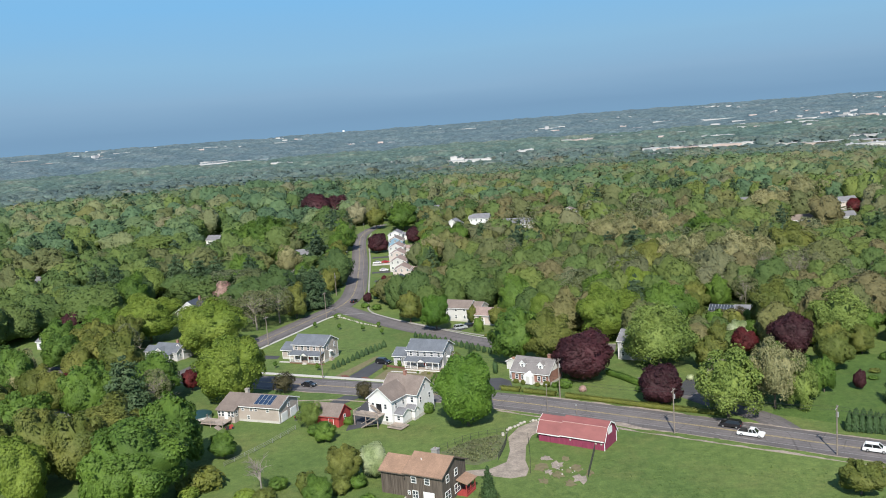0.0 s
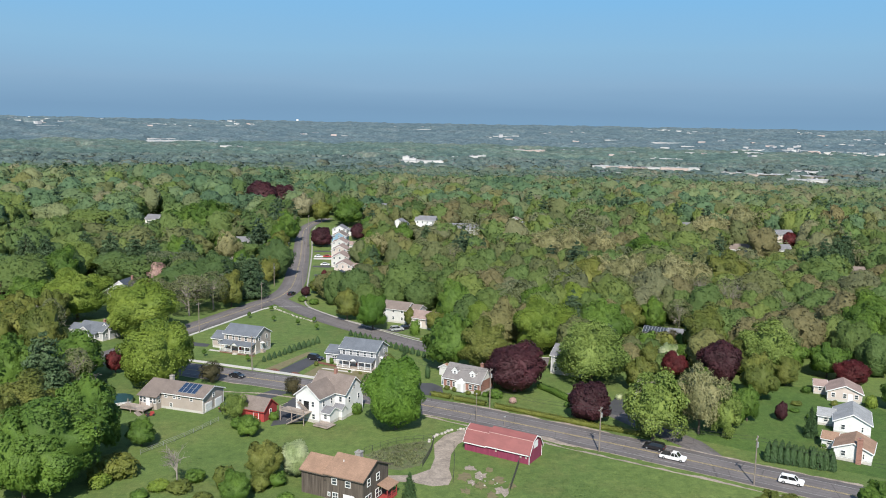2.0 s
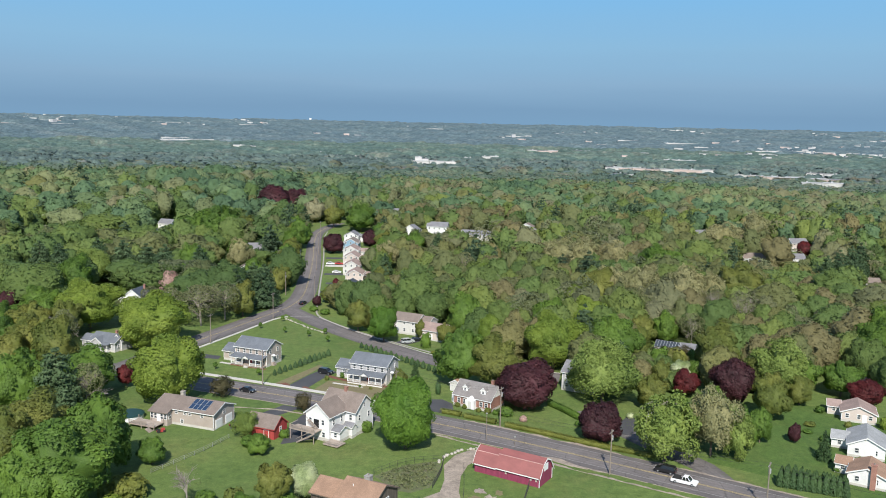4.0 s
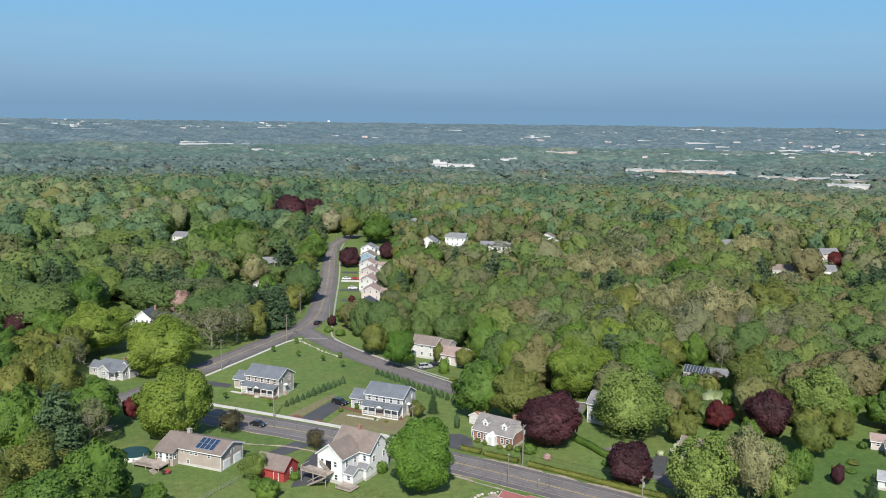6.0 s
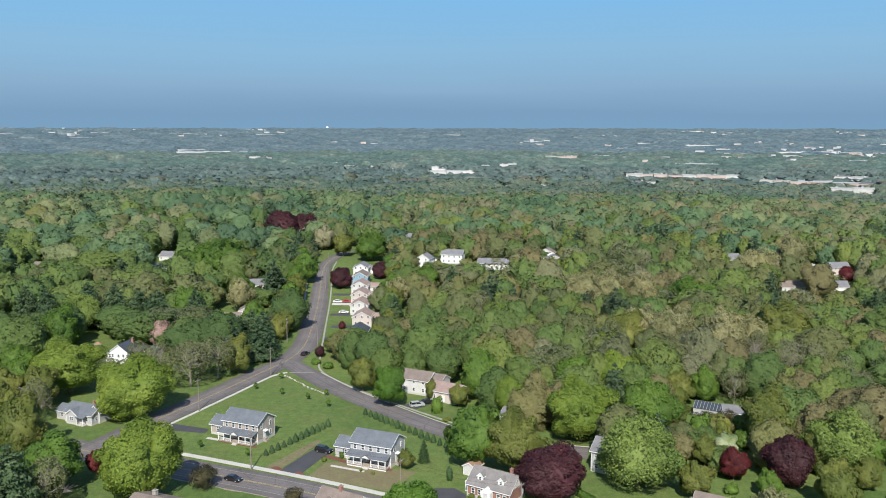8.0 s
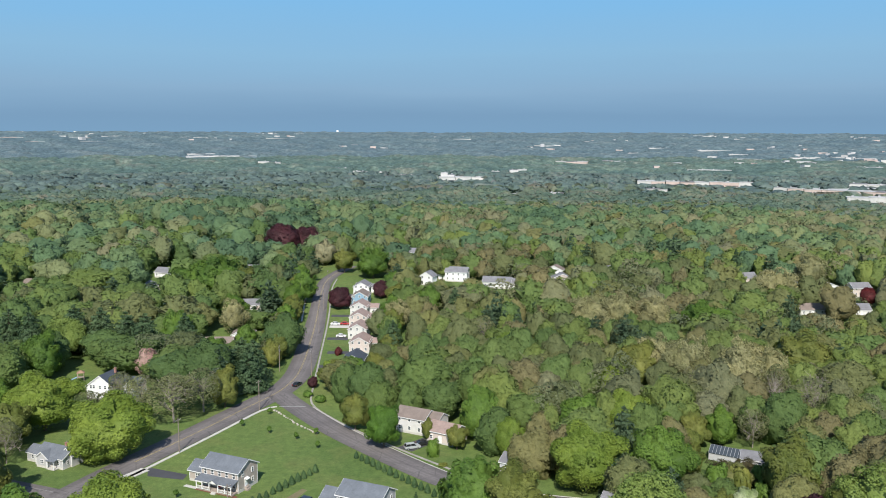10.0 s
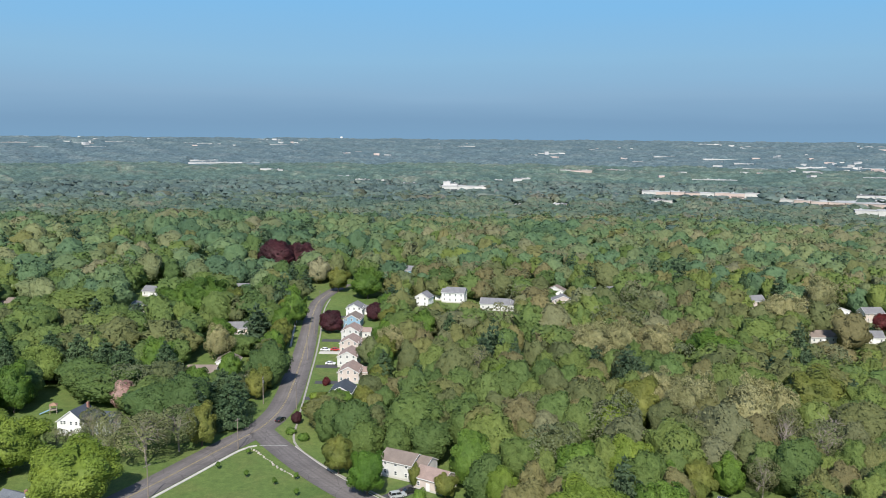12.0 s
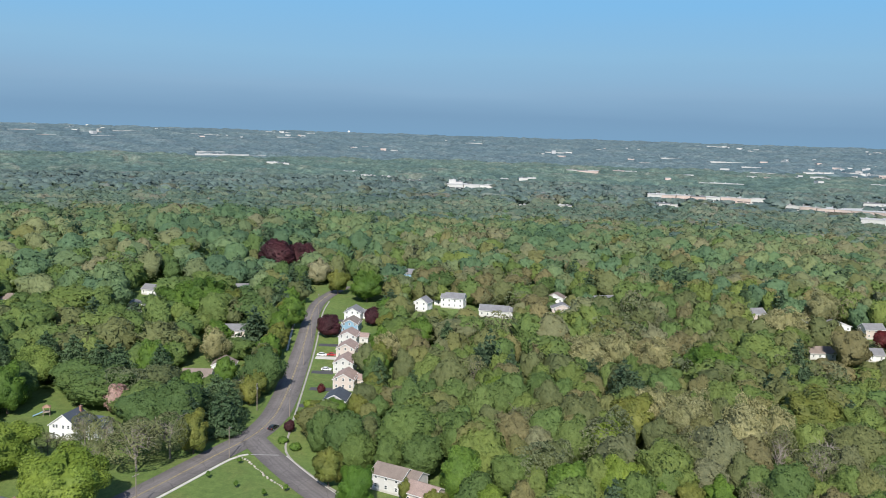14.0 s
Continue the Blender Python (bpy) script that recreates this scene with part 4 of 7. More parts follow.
LOT = [(470, 1618), (590, 1634), (562, 1540), (500, 1500), (446, 1530)]
FAR_A = [(59, 1806, 100, 13.1), (26, 1830, 30, 20), (203, 2130, 43, 16.0), (148, 2170, 22, 7.3), (500, 1669, 216, 12.3), (385, 1481, 46, 10.2), (668, 1470, 190, 10.5), (815, 1632, 67, 9.8), (624, 1248, 60, 14.7), (396, 2526, 95, 18), (537, 2610, 72, 14), (600, 2543, 71, 11.4), (697, 2200, 109, 9.3), (1060, 3020, 65, 14.2), (747, 3191, 78, 8.9), (702, 3308, 25, 16.1), (901, 3475, 86, 9.8), (1079, 3297, 154, 10.8), (1203, 2809, 94, 13.6), (1316, 2806, 84, 13.8), (1256, 2501, 95, 14), (1135, 2248, 68, 12.6)]
FAR_B = [(1335, 4404, 158, 12.6), (465, 3653, 113, 12.1), (118, 4168, 86, 8.6), (197, 1405, 24, 7.5), (134, 1396, 23, 5.7), (-706, 2832, 228, 14.9), (-818, 2992, 95, 12.7), (-478, 2466, 64, 15.7), (-244, 2248, 50, 10.7), (-188, 2137, 36, 8.7), (-143, 2105, 36, 8.5), (-68, 2001, 40, 6.4), (-1873, 3768, 115, 13.4), (-1616, 3884, 87, 11.5), (-1524, 4073, 134, 11.9), (-1119, 4060, 72, 11.5), (-1013, 4812, 118, 13.5), (-818, 4683, 179, 11.4), (-774, 4126, 101, 8.6), (-392, 3606, 25, 9.9), (-855, 2352, 25, 6.1), (-1209, 4129, 59, 8.8), (-1473, 3679, 109, 8.1), (-1675, 3580, 81, 8.1)]


def wood_leaf(name, stops):
    """Leaves of the woods: one tone for each tree, softer changes over its boughs and sprays."""
    m, nt, b = blank(name)
    p = place(nt)
    geo = nt.nodes.new("ShaderNodeNewGeometry")
    a = nt.nodes.new("ShaderNodeAttribute")
    a.attribute_name = "tone"
    col = ramp(nt, a.outputs["Fac"], stops)
    col = mixed(nt, col, ramp(nt, noise_node(nt, p, 0.55, 3, 0.7), [(0.32, (0.84, 0.87, 0.87)), (0.68, (1.14, 1.13, 1.1))]), 1.0, "MULTIPLY")
    grain = noise_node(nt, p, 3.2, 2, 0.6)
    col = mixed(nt, col, ramp(nt, grain, [(0.32, (0.84, 0.86, 0.84)), (0.68, (1.13, 1.12, 1.1))]), 1.0, "MULTIPLY")
    k = nt.nodes.new("ShaderNodeBump")
    k.inputs["Strength"].default_value, k.inputs["Distance"].default_value = 0.85, 0.9
    nt.links.new(noise_node(nt, p, 1.0, 3, 0.65), k.inputs["Height"])
    nt.links.new(k.outputs[0], b.inputs["Normal"])
    # light ridges and shadow bands of rolling land, put into the colour as broad noise
    col = mixed(nt, col, ramp(nt, noise_node(nt, p, 0.006, 3), [(0.34, (0.84, 0.88, 0.9)), (0.66, (1.12, 1.1, 1.04))]), 1.0, "MULTIPLY")
    col = mixed(nt, col, ramp(nt, geo.outputs["Random Per Island"], [(0.0, (0.84, 0.86, 0.84)), (1.0, (1.14, 1.13, 1.11))]), 1.0, "MULTIPLY")
    nt.links.new(col, b.inputs["Base Color"])
    b.inputs["Roughness"].default_value, b.inputs["Specular IOR Level"].default_value = 0.6, 0.2
    tr = nt.nodes.new("ShaderNodeBsdfTranslucent")
    nt.links.new(col, tr.inputs[0])
    mx = nt.nodes.new("ShaderNodeMixShader")
    mx.inputs[0].default_value = 0.3
    nt.links.new(b.outputs[0], mx.inputs[1])
    nt.links.new(tr.outputs[0], mx.inputs[2])
    nt.links.new(mx.outputs[0], nt.nodes["Material Output"].inputs[0])
    return m


WOODS = [
    ("maple", "green", "green maples", [(0.0, (0.089, 0.140, 0.048)), (0.5, (0.120, 0.172, 0.051)), (1.0, (0.159, 0.201, 0.057))]),
    ("olive", "olive", "olive-green oaks", [(0.0, (0.125, 0.145, 0.065)), (0.5, (0.149, 0.165, 0.072)), (0.8, (0.178, 0.182, 0.070)), (1.0, (0.191, 0.170, 0.086))]),
    ("lime", "bright", "yellow-green young maples", [(0.0, (0.111, 0.171, 0.057)), (1.0, (0.160, 0.206, 0.064))]),
    ("beige", "pale", "beige flowering oaks", [(0.0, (0.155, 0.166, 0.086)), (0.6, (0.191, 0.195, 0.106)), (1.0, (0.235, 0.225, 0.143))]),
    ("bare", "budding", "grey-brown budding trees", [(0.0, (0.155, 0.178, 0.099)), (0.5, (0.176, 0.194, 0.106)), (1.0, (0.191, 0.187, 0.112))]),
    ("pine", "pine", "dark pines", [(0.0, (0.064, 0.102, 0.059)), (1.0, (0.091, 0.136, 0.077))]),
    ("purple", "copper", "scattered copper beeches", [(0.0, (0.053, 0.022, 0.026)), (1.0, (0.091, 0.036, 0.037))]),
    # the next three have haze mixed into their leaf colours, bluer with distance
    ("mixed", "middle", "mixed spring maples and oaks, tinted slightly for haze", [(0.0, (0.092, 0.155, 0.088)), (0.3, (0.122, 0.194, 0.097)), (0.6, (0.164, 0.210, 0.103)), (0.85, (0.189, 0.208, 0.108)), (1.0, (0.213, 0.206, 0.122))]),
    ("mixed", "distant", "mixed spring trees seen far off, tinted blue for haze", [(0.0, (0.109, 0.160, 0.135)), (0.35, (0.137, 0.194, 0.148)), (0.7, (0.182, 0.210, 0.158)), (0.9, (0.206, 0.218, 0.170)), (1.0, (0.226, 0.218, 0.180))]),
    ("mixed", "remote", "trees seen very far off, muted and tinted blue-green for haze", [(0.0, (0.120, 0.167, 0.173)), (0.5, (0.148, 0.206, 0.195)), (0.85, (0.188, 0.220, 0.209)), (1.0, (0.217, 0.227, 0.228))]),
]


def forest():
    rng = np.random.default_rng(21)
    spots = []
    # wide-crowned garden trees stand west of the straight road, closer and more even woods east of it
    for lo, hi, gap, side in ((0, 600, 13.4, -1), (0, 600, 10.2, 1), (600, 930, 14.2, -1), (600, 930, 12.6, 1), (930, 1400, 14.6, 0), (1400, 2080, 17.0, 0)):
        gx, gy = np.meshgrid(np.arange(-1080, 1290, gap), np.arange(215, 2080, gap))
        a = gx.ravel() + rng.uniform(-0.45, 0.45, gx.size) * gap
        b = gy.ravel() + rng.uniform(-0.45, 0.45, gx.size) * gap
        d = np.hypot(a, b)
        ok = (d >= lo) & (d < hi) & (a > -0.535 * b - 24) & (a < 0.64 * b + 24) & ((side == 0) | ((a + 40 + 25 * np.sin(b * 0.03) > 0) == (side > 0)))
        spots.append(np.stack([a[ok], b[ok], np.full(ok.sum(), gap)], 1))
    x, y, gaps = np.concatenate(spots).T
    keep, low = np.ones(len(x), bool), np.ones(len(x))
    for poly in OPEN:
        keep &= ~inside(poly, x, y)
    keep &= ~inside(LOT, x, y)
    for line, half in ROADS:
        for p in line[::2]:
            keep &= np.hypot(x - p.x, y - p.y) > half + (4.6 if line is DIAG and p.y > 360 else 6.5)
    for kind, trees in PLANTED:
        for px, py, r, h in trees:
            keep &= np.hypot(x - px, y - py) > 0.7 * r + 2.0
    for px, py in FAR_HOUSES + FAR_HOUSES_NEAR:
        n = math.hypot(px, py)
        dx, dy = -px / n, -py / n
        along = (x - px) * dx + (y - py) * dy
        side = np.abs((x - px) * dy - (y - py) * dx)
        keep &= ~((along > -8) & (along < 9) & (side < 8))
        low[(along > 0) & (along < 44) & (side < 8.5)] = 0.5 if px > -60 else 0.55
    for px, py, pr, ph in PURPLES:
        if py > 600:
            low[(np.abs(x - px) < pr + 3) & (y < py) & (y > py - 40)] = 0.55
    # low growth before the first houses of the row
    low[(x > -44) & (x < 2) & (y > 338) & (y < 386)] = 0.62
    x, y, gaps, low = x[keep], y[keep], gaps[keep], low[keep]
    stand = np.array([noise.noise((a * 0.014, b * 0.014, 3.0)) for a, b in zip(x, y)])
    roll = rng.uniform(size=len(x)) + 0.55 * stand
    east = blend(-60, 40, x)
    kinds = np.full(len(x), 0)
    kinds[roll > 0.64 - 0.34 * east] = 1
    kinds[roll > 0.7 + 0.14 * (1 - east)] = 2
    kinds[roll > 0.93 + 0.16 * (1 - east)] = 3
    kinds[roll > 1.0 + 0.16 * (1 - east)] = 4
    pale = np.array([noise.noise((a * 0.02 + 9, b * 0.02, 8.0)) for a, b in zip(x, y)])
    kinds[(pale > 0.4) & (rng.uniform(size=len(x)) < 0.1 + 0.25 * east)] = 4
    kinds[(roll < 0.09 * (1 - east) - 0.01)] = 5
    dist = np.hypot(x, y)
    ragged = 120 * stand + rng.uniform(-130, 130, len(x))
    # trees farther off switch to the leaf colours with haze painted in
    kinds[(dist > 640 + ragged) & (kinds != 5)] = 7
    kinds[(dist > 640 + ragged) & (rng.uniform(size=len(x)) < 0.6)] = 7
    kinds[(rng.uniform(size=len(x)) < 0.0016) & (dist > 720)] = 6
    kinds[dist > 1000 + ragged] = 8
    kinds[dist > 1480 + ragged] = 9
    r = 0.62 * gaps * np.clip(rng.lognormal(0.0, 0.22, len(x)), 0.68, 1.6) * np.where(kinds == 5, 0.9, 1)
    r *= 1 + 0.22 * blend(800, 1050, dist) + 0.16 * blend(1100, 1500, dist)
    h = (6.5 + 1.15 * np.minimum(r, 9.5) + rng.uniform(-1.5, 2.0, len(x)) * (1 + 0.9 * (1 - east)) * (1 - 0.6 * blend(800, 1050, dist))) * np.where(kinds == 5, 1.15, 1)
    tone = np.clip(rng.uniform(-0.1, 1.1, len(x)), 0, 1)
    tone = np.clip(tone + (0.14 * east - 0.3 * (1 - east)) * (kinds < 2), 0, 1)
    h *= low * (1 + 0.28 * np.array([noise.noise((a * 0.009, b * 0.009, 21.0)) for a, b in zip(x, y)]))
    r *= 0.5 + 0.5 * low
    h *= np.clip((2110 - dist) / 130, 0.35, 1)
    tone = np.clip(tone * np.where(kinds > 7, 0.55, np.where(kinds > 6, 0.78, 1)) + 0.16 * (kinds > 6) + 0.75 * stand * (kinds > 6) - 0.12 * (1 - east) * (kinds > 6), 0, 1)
    z = land(x, y)
    for px, py, fw, fh in FAR_A + FAR_B:
        n = math.hypot(px, py)
        dx, dy = -px / n, -py / n
        along, side = (x - px) * dx + (y - py) * dy, np.abs((x - px) * dy - (y - py) * dx)
        r[(along > -18) & (along < 18) & (side < fw / 2 + 4)] = 0
        h[(along > 0) & (along < 50 + 0.06 * n) & (side < fw / 2 + 4)] *= 0.4
    for k, (name, word, trees, stops) in enumerate(WOODS):
        vs, qs, ns, ts, base = [], [], [], [], 0
        for lo, hi, count, size, net, many in ((0, 410, 1440, 0.05, (24, 13), 52), (410, 600, 410, 0.08, (20, 11), 36), (600, 930, 110, 0.1, (15, 9), 24), (930, 1400, 30, 0.14, (11, 7), 16), (1400, 3000, 0, 0.3, (8, 5), 9)):
            forms = []
            for s in range(9):
                g = np.random.default_rng(100 * k + s + lo)
                if name == "pine":
                    forms.append(pine_crown(g, int(count * 1.3) + 90, size * 2.0, 8, 0.15, 1.0, 0.55))
                else:
                    thin = name == "bare"
                    loose = lo == 0
                    forms.append(broad_crown(g, int(count * 1.5) if thin else count, size * (0.8 if thin else 1), int(many * g.uniform(0.7, 1.4)), low=float(g.uniform(-0.1, 0.15)), mesh=None if thin and lo < 600 else net, tilt=1.4 if thin else 0.9 if loose else 0.5, fill=0.985, wild=0.4, soft=40 if lo < 600 else 9, near=0.955 if loose else 0.965 if lo < 600 else 0.98, far=1.02 if loose else 1.02 if lo < 600 else 1.012, slim=float(g.uniform(0.72, 0.95))))
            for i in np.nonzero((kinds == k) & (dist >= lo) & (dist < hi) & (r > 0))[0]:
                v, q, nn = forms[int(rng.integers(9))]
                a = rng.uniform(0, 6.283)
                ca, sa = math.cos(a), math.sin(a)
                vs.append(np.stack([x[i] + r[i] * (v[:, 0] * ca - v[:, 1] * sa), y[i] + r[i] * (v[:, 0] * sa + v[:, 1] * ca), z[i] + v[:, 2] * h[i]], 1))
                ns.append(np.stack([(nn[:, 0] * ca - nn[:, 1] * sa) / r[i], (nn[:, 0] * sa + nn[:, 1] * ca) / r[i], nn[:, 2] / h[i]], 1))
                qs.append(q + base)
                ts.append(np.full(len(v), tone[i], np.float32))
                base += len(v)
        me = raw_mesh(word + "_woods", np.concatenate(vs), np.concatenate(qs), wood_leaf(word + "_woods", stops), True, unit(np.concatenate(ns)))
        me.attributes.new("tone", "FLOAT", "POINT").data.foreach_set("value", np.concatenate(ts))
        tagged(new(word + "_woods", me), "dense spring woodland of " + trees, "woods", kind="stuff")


forest()

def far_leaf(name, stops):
    """Distant canopy: tone of each crown, patches of woodland, and haze painted into the colour as a grey-blue cast."""
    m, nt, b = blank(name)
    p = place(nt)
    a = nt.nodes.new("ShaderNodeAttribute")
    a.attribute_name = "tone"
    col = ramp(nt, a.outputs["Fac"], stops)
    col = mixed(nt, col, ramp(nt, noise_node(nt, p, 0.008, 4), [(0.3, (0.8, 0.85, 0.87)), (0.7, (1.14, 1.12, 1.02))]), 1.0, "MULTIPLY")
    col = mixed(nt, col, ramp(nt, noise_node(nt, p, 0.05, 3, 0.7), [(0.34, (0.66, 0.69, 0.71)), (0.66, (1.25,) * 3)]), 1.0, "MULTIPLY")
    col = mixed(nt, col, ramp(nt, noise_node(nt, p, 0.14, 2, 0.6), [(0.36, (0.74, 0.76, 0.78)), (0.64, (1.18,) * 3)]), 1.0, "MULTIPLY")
    nt.links.new(col, b.inputs["Base Color"])
    b.inputs["Roughness"].default_value, b.inputs["Specular IOR Level"].default_value = 0.8, 0.1
    k = nt.nodes.new("ShaderNodeBump")
    k.inputs["Strength"].default_value, k.inputs["Distance"].default_value = 0.8, 2.0
    nt.links.new(noise_node(nt, p, 0.4, 4, 0.7), k.inputs["Height"])
    nt.links.new(k.outputs[0], b.inputs["Normal"])
    return m


def cells(x, y, size, seed):
    """Rounded crowns on a scattered grid: height of the crown from 0 to 1 and a random tone for each tree."""
    i, j = np.floor(x / size), np.floor(y / size)
    best, tone = np.full(x.shape, 9.0), np.zeros(x.shape)

    def rnd(a, b, k):
        v = np.sin(a * 127.1 + b * 311.7 + k * 74.7 + seed) * 43758.5453
        return v - np.floor(v)
    for di in (-1, 0, 1):
        for dj in (-1, 0, 1):
            a, b = i + di, j + dj
            cx, cy = (a + rnd(a, b, 1)) * size, (b + rnd(a, b, 2)) * size
            d = np.hypot(x - cx, y - cy) / (size * (0.55 + 0.4 * rnd(a, b, 3)))
            d = d - 0.35 * rnd(a, b, 5)
            hit = d < best
            best, tone = np.where(hit, d, best), np.where(hit, rnd(a, b, 4), tone)
    return np.sqrt(np.clip(1 - np.clip(best, 0, 1) ** 2, 0, 1)), tone


def far_woods():
    na = 500
    # both bands carry haze in their base colours, the farther one bluer
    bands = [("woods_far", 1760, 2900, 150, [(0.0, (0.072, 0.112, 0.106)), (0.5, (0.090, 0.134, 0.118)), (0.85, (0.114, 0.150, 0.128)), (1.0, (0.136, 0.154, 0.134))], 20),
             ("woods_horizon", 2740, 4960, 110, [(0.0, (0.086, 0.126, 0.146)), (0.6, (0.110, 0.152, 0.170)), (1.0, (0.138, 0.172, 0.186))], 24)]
    for name, r0, r1, nr, stops, size in bands:
        rr = r0 * (r1 / r0) ** np.linspace(0, 1, nr)
        aa = np.linspace(radians(-31), radians(35), na)
        R, A = np.meshgrid(rr, aa, indexing="ij")
        X, Y = R * np.sin(A), R * np.cos(A)
        dome, tone = cells(X, Y, size, 2.0)
        # groves and lower thickets follow one another
        grove = np.sin(X * 0.011 + 1.7 * np.sin(Y * 0.006)) * np.sin(Y * 0.017 + 1.3 * np.sin(X * 0.007 + 2)) + 0.5 * np.sin(X * 0.031 + Y * 0.02)
        Z = land(X, Y) + 2 + dome * (9 + 6 * tone) + 4.5 * grove
        Z = Z - 11 * (1 - blend(1920, 2140, R)) if size == 20 else Z - 16 * (1 - blend(2760, 2900, R))
        Z = Z - 12 * blend(2800, 2900, R) if size == 20 else Z
        tone = np.clip(tone * 0.6 + 0.2 + 0.28 * grove, 0, 1)
        for fx, fy, fw, fh in FAR_A + FAR_B:
            n = math.hypot(fx, fy)
            dx, dy = -fx / n, -fy / n
            along, side = (X - fx) * dx + (Y - fy) * dy, np.abs((X - fx) * dy - (Y - fy) * dx)
            gap = (along > -30) & (along < 24 + 0.045 * n) & (side < fw / 2 + 3)
            Z = np.where(gap, np.minimum(Z, land(X, Y) + np.where(along > 0, 3.0, 0.55 * fh)), Z)
        for hx, hy in FAR_HOUSES:
            Z = np.where((np.abs(X - hx) < 14) & (Y < hy + 12) & (Y > hy - 50), land(X, Y) - 2, Z)
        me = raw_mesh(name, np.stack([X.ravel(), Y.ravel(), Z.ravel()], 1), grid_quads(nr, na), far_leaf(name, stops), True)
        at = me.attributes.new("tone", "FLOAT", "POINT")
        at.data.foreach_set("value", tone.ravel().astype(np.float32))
        tagged(new(name, me), "distant unbroken spring woodland canopy with haze tinted into its colour", "woods", kind="stuff")


far_woods()


# ---- distant buildings ----
def far_building(x, y, wide, high, seed):
    """A long low block in several bays of unlike height and depth."""
    rng = np.random.default_rng(seed)
    z = level(x, y)
    turn = -math.degrees(math.atan2(x, y)) + float(rng.uniform(-14, 14))
    pink = wide > 200 and x > 0 or (int(rng.integers(7)) == 0 and y > 1400)
    t = thing("commercial_building", "distant long low " + ("pinkish-brick" if pink else "white") + " commercial building with a flat roof", "building", pose(x, y, z, 0, 0, turn), group="distant commercial buildings")
    n = max(2, int(wide / 26))
    edge = -wide / 2
    for i in range(n):
        w = wide / n * float(rng.uniform(0.94, 1.0))
        hh, y0 = high * (0.9 if y < 1900 else 0.75) * float(rng.uniform(0.78, 1.0)), float(rng.uniform(0, 4))
        deep = 105.0 if wide == 190 else min(60.0, max(16.0, wide * 0.4))
        part("wall", Shape().box(edge, y0, -2, edge + w, y0 + deep, hh - 0.6), (FARPINK, FARWALL)[int(rng.integers(3) == 0)] if pink else TANSIDE if wide == 190 else (FARWALL, FARWALL, LIGHTSIDE)[i % 3], t)
        roof = part("roof", Shape().box(edge - 0.4, y0 - 0.4, hh - 0.6, edge + w + 0.4, y0 + deep + 0.4, hh), (CONCROOF, CONCROOF, GREYROOF)[int(rng.integers(3))], t)
        for k in range(2 if y < 1900 else 0):
            x0 = edge + w * (0.08 + 0.48 * k)
            part("window", Shape().box(x0, y0 - 0.15, hh * 0.2, x0 + w * 0.4, y0 + 0.1, hh * 0.36), PANE, t)
        u, v = edge + w * float(rng.uniform(0.2, 0.7)), y0 + float(rng.uniform(3, deep - 4))
        part("roof_unit", Shape().box(u, v, hh, u + 3, v + 3, hh + 1.6), GALV, roof)
        edge += wide / n


for i, row in enumerate(FAR_A + FAR_B):
    far_building(*row, 300 + i)
patch("parking_lot", LOT, 1.2, FARLOT, "distant grey parking lot full of cars before the shops", "parking lot")


def parked():
    """Rows of parked cars on the shops' lot."""
    rng = np.random.default_rng(31)
    gx, gy = np.meshgrid(np.arange(440, 615, 3.1), np.arange(1330, 1630, 19.0))
    gx, gy = gx.ravel() + rng.uniform(-0.3, 0.3, gx.size), gy.ravel() + rng.choice([-3.0, 3.0], gx.size)
    ok = inside(LOT, gx, gy) & (rng.uniform(size=gx.size) < 0.5)
    for i, mat in enumerate((CARWHITE, CARBLACK, CARGREY, CARRED)):
        s = Shape()
        for k, (x, y) in enumerate(zip(gx[ok], gy[ok])):
            if (k * 7 + k // 5) % 9 in ((0,), (1, 2, 3, 4), (5, 6, 7), (8,))[i]:
                z = level(x, y) + 1.3
                s.prism([(x - 0.9, y - 2.2, z), (x + 0.9, y - 2.2, z), (x + 0.9, y - 2.2, z + 0.9), (x - 0.9, y - 2.2, z + 0.9)], [(x - 0.9, y + 2.2, z), (x + 0.9, y + 2.2, z), (x + 0.9, y + 2.2, z + 0.9), (x - 0.9, y + 2.2, z + 0.9)])
                s.prism([(x - 0.8, y - 1.3, z + 0.9), (x + 0.8, y - 1.3, z + 0.9), (x + 0.8, y + 1.5, z + 0.9), (x - 0.8, y + 1.5, z + 0.9)], [(x - 0.6, y - 0.7, z + 1.5), (x + 0.6, y - 0.7, z + 1.5), (x + 0.6, y + 1.0, z + 1.5), (x - 0.6, y + 1.0, z + 1.5)])
        tagged(part("parked_cars", s, mat), "rows of distant " + ("white", "black", "silver", "red")[i] + " cars on the parking lot", "cars", kind="stuff")


parked()
patch("parking_lot", [(-10, 1790), (110, 1770), (125, 1740), (-10, 1750)], 1.2, FARLOT, "distant grey parking lot", "parking lot")
for x, y, hgt in ((-560, 4780, 96), (-1450, 4500, 80)):
    t = thing("water_tower", "distant white water tower above the horizon", "water tower", pose(x, y, level(x, y)))
    part("stem", Shape().rod((0, 0, -2), (0, 0, hgt - level(x, y)), 2.0, 2.0, 10), FARWALL, t)
    part("tank", Shape().rod((0, 0, hgt - level(x, y) - 4), (0, 0, hgt - level(x, y) + 4), 7, 6, 14), WHITE, t)


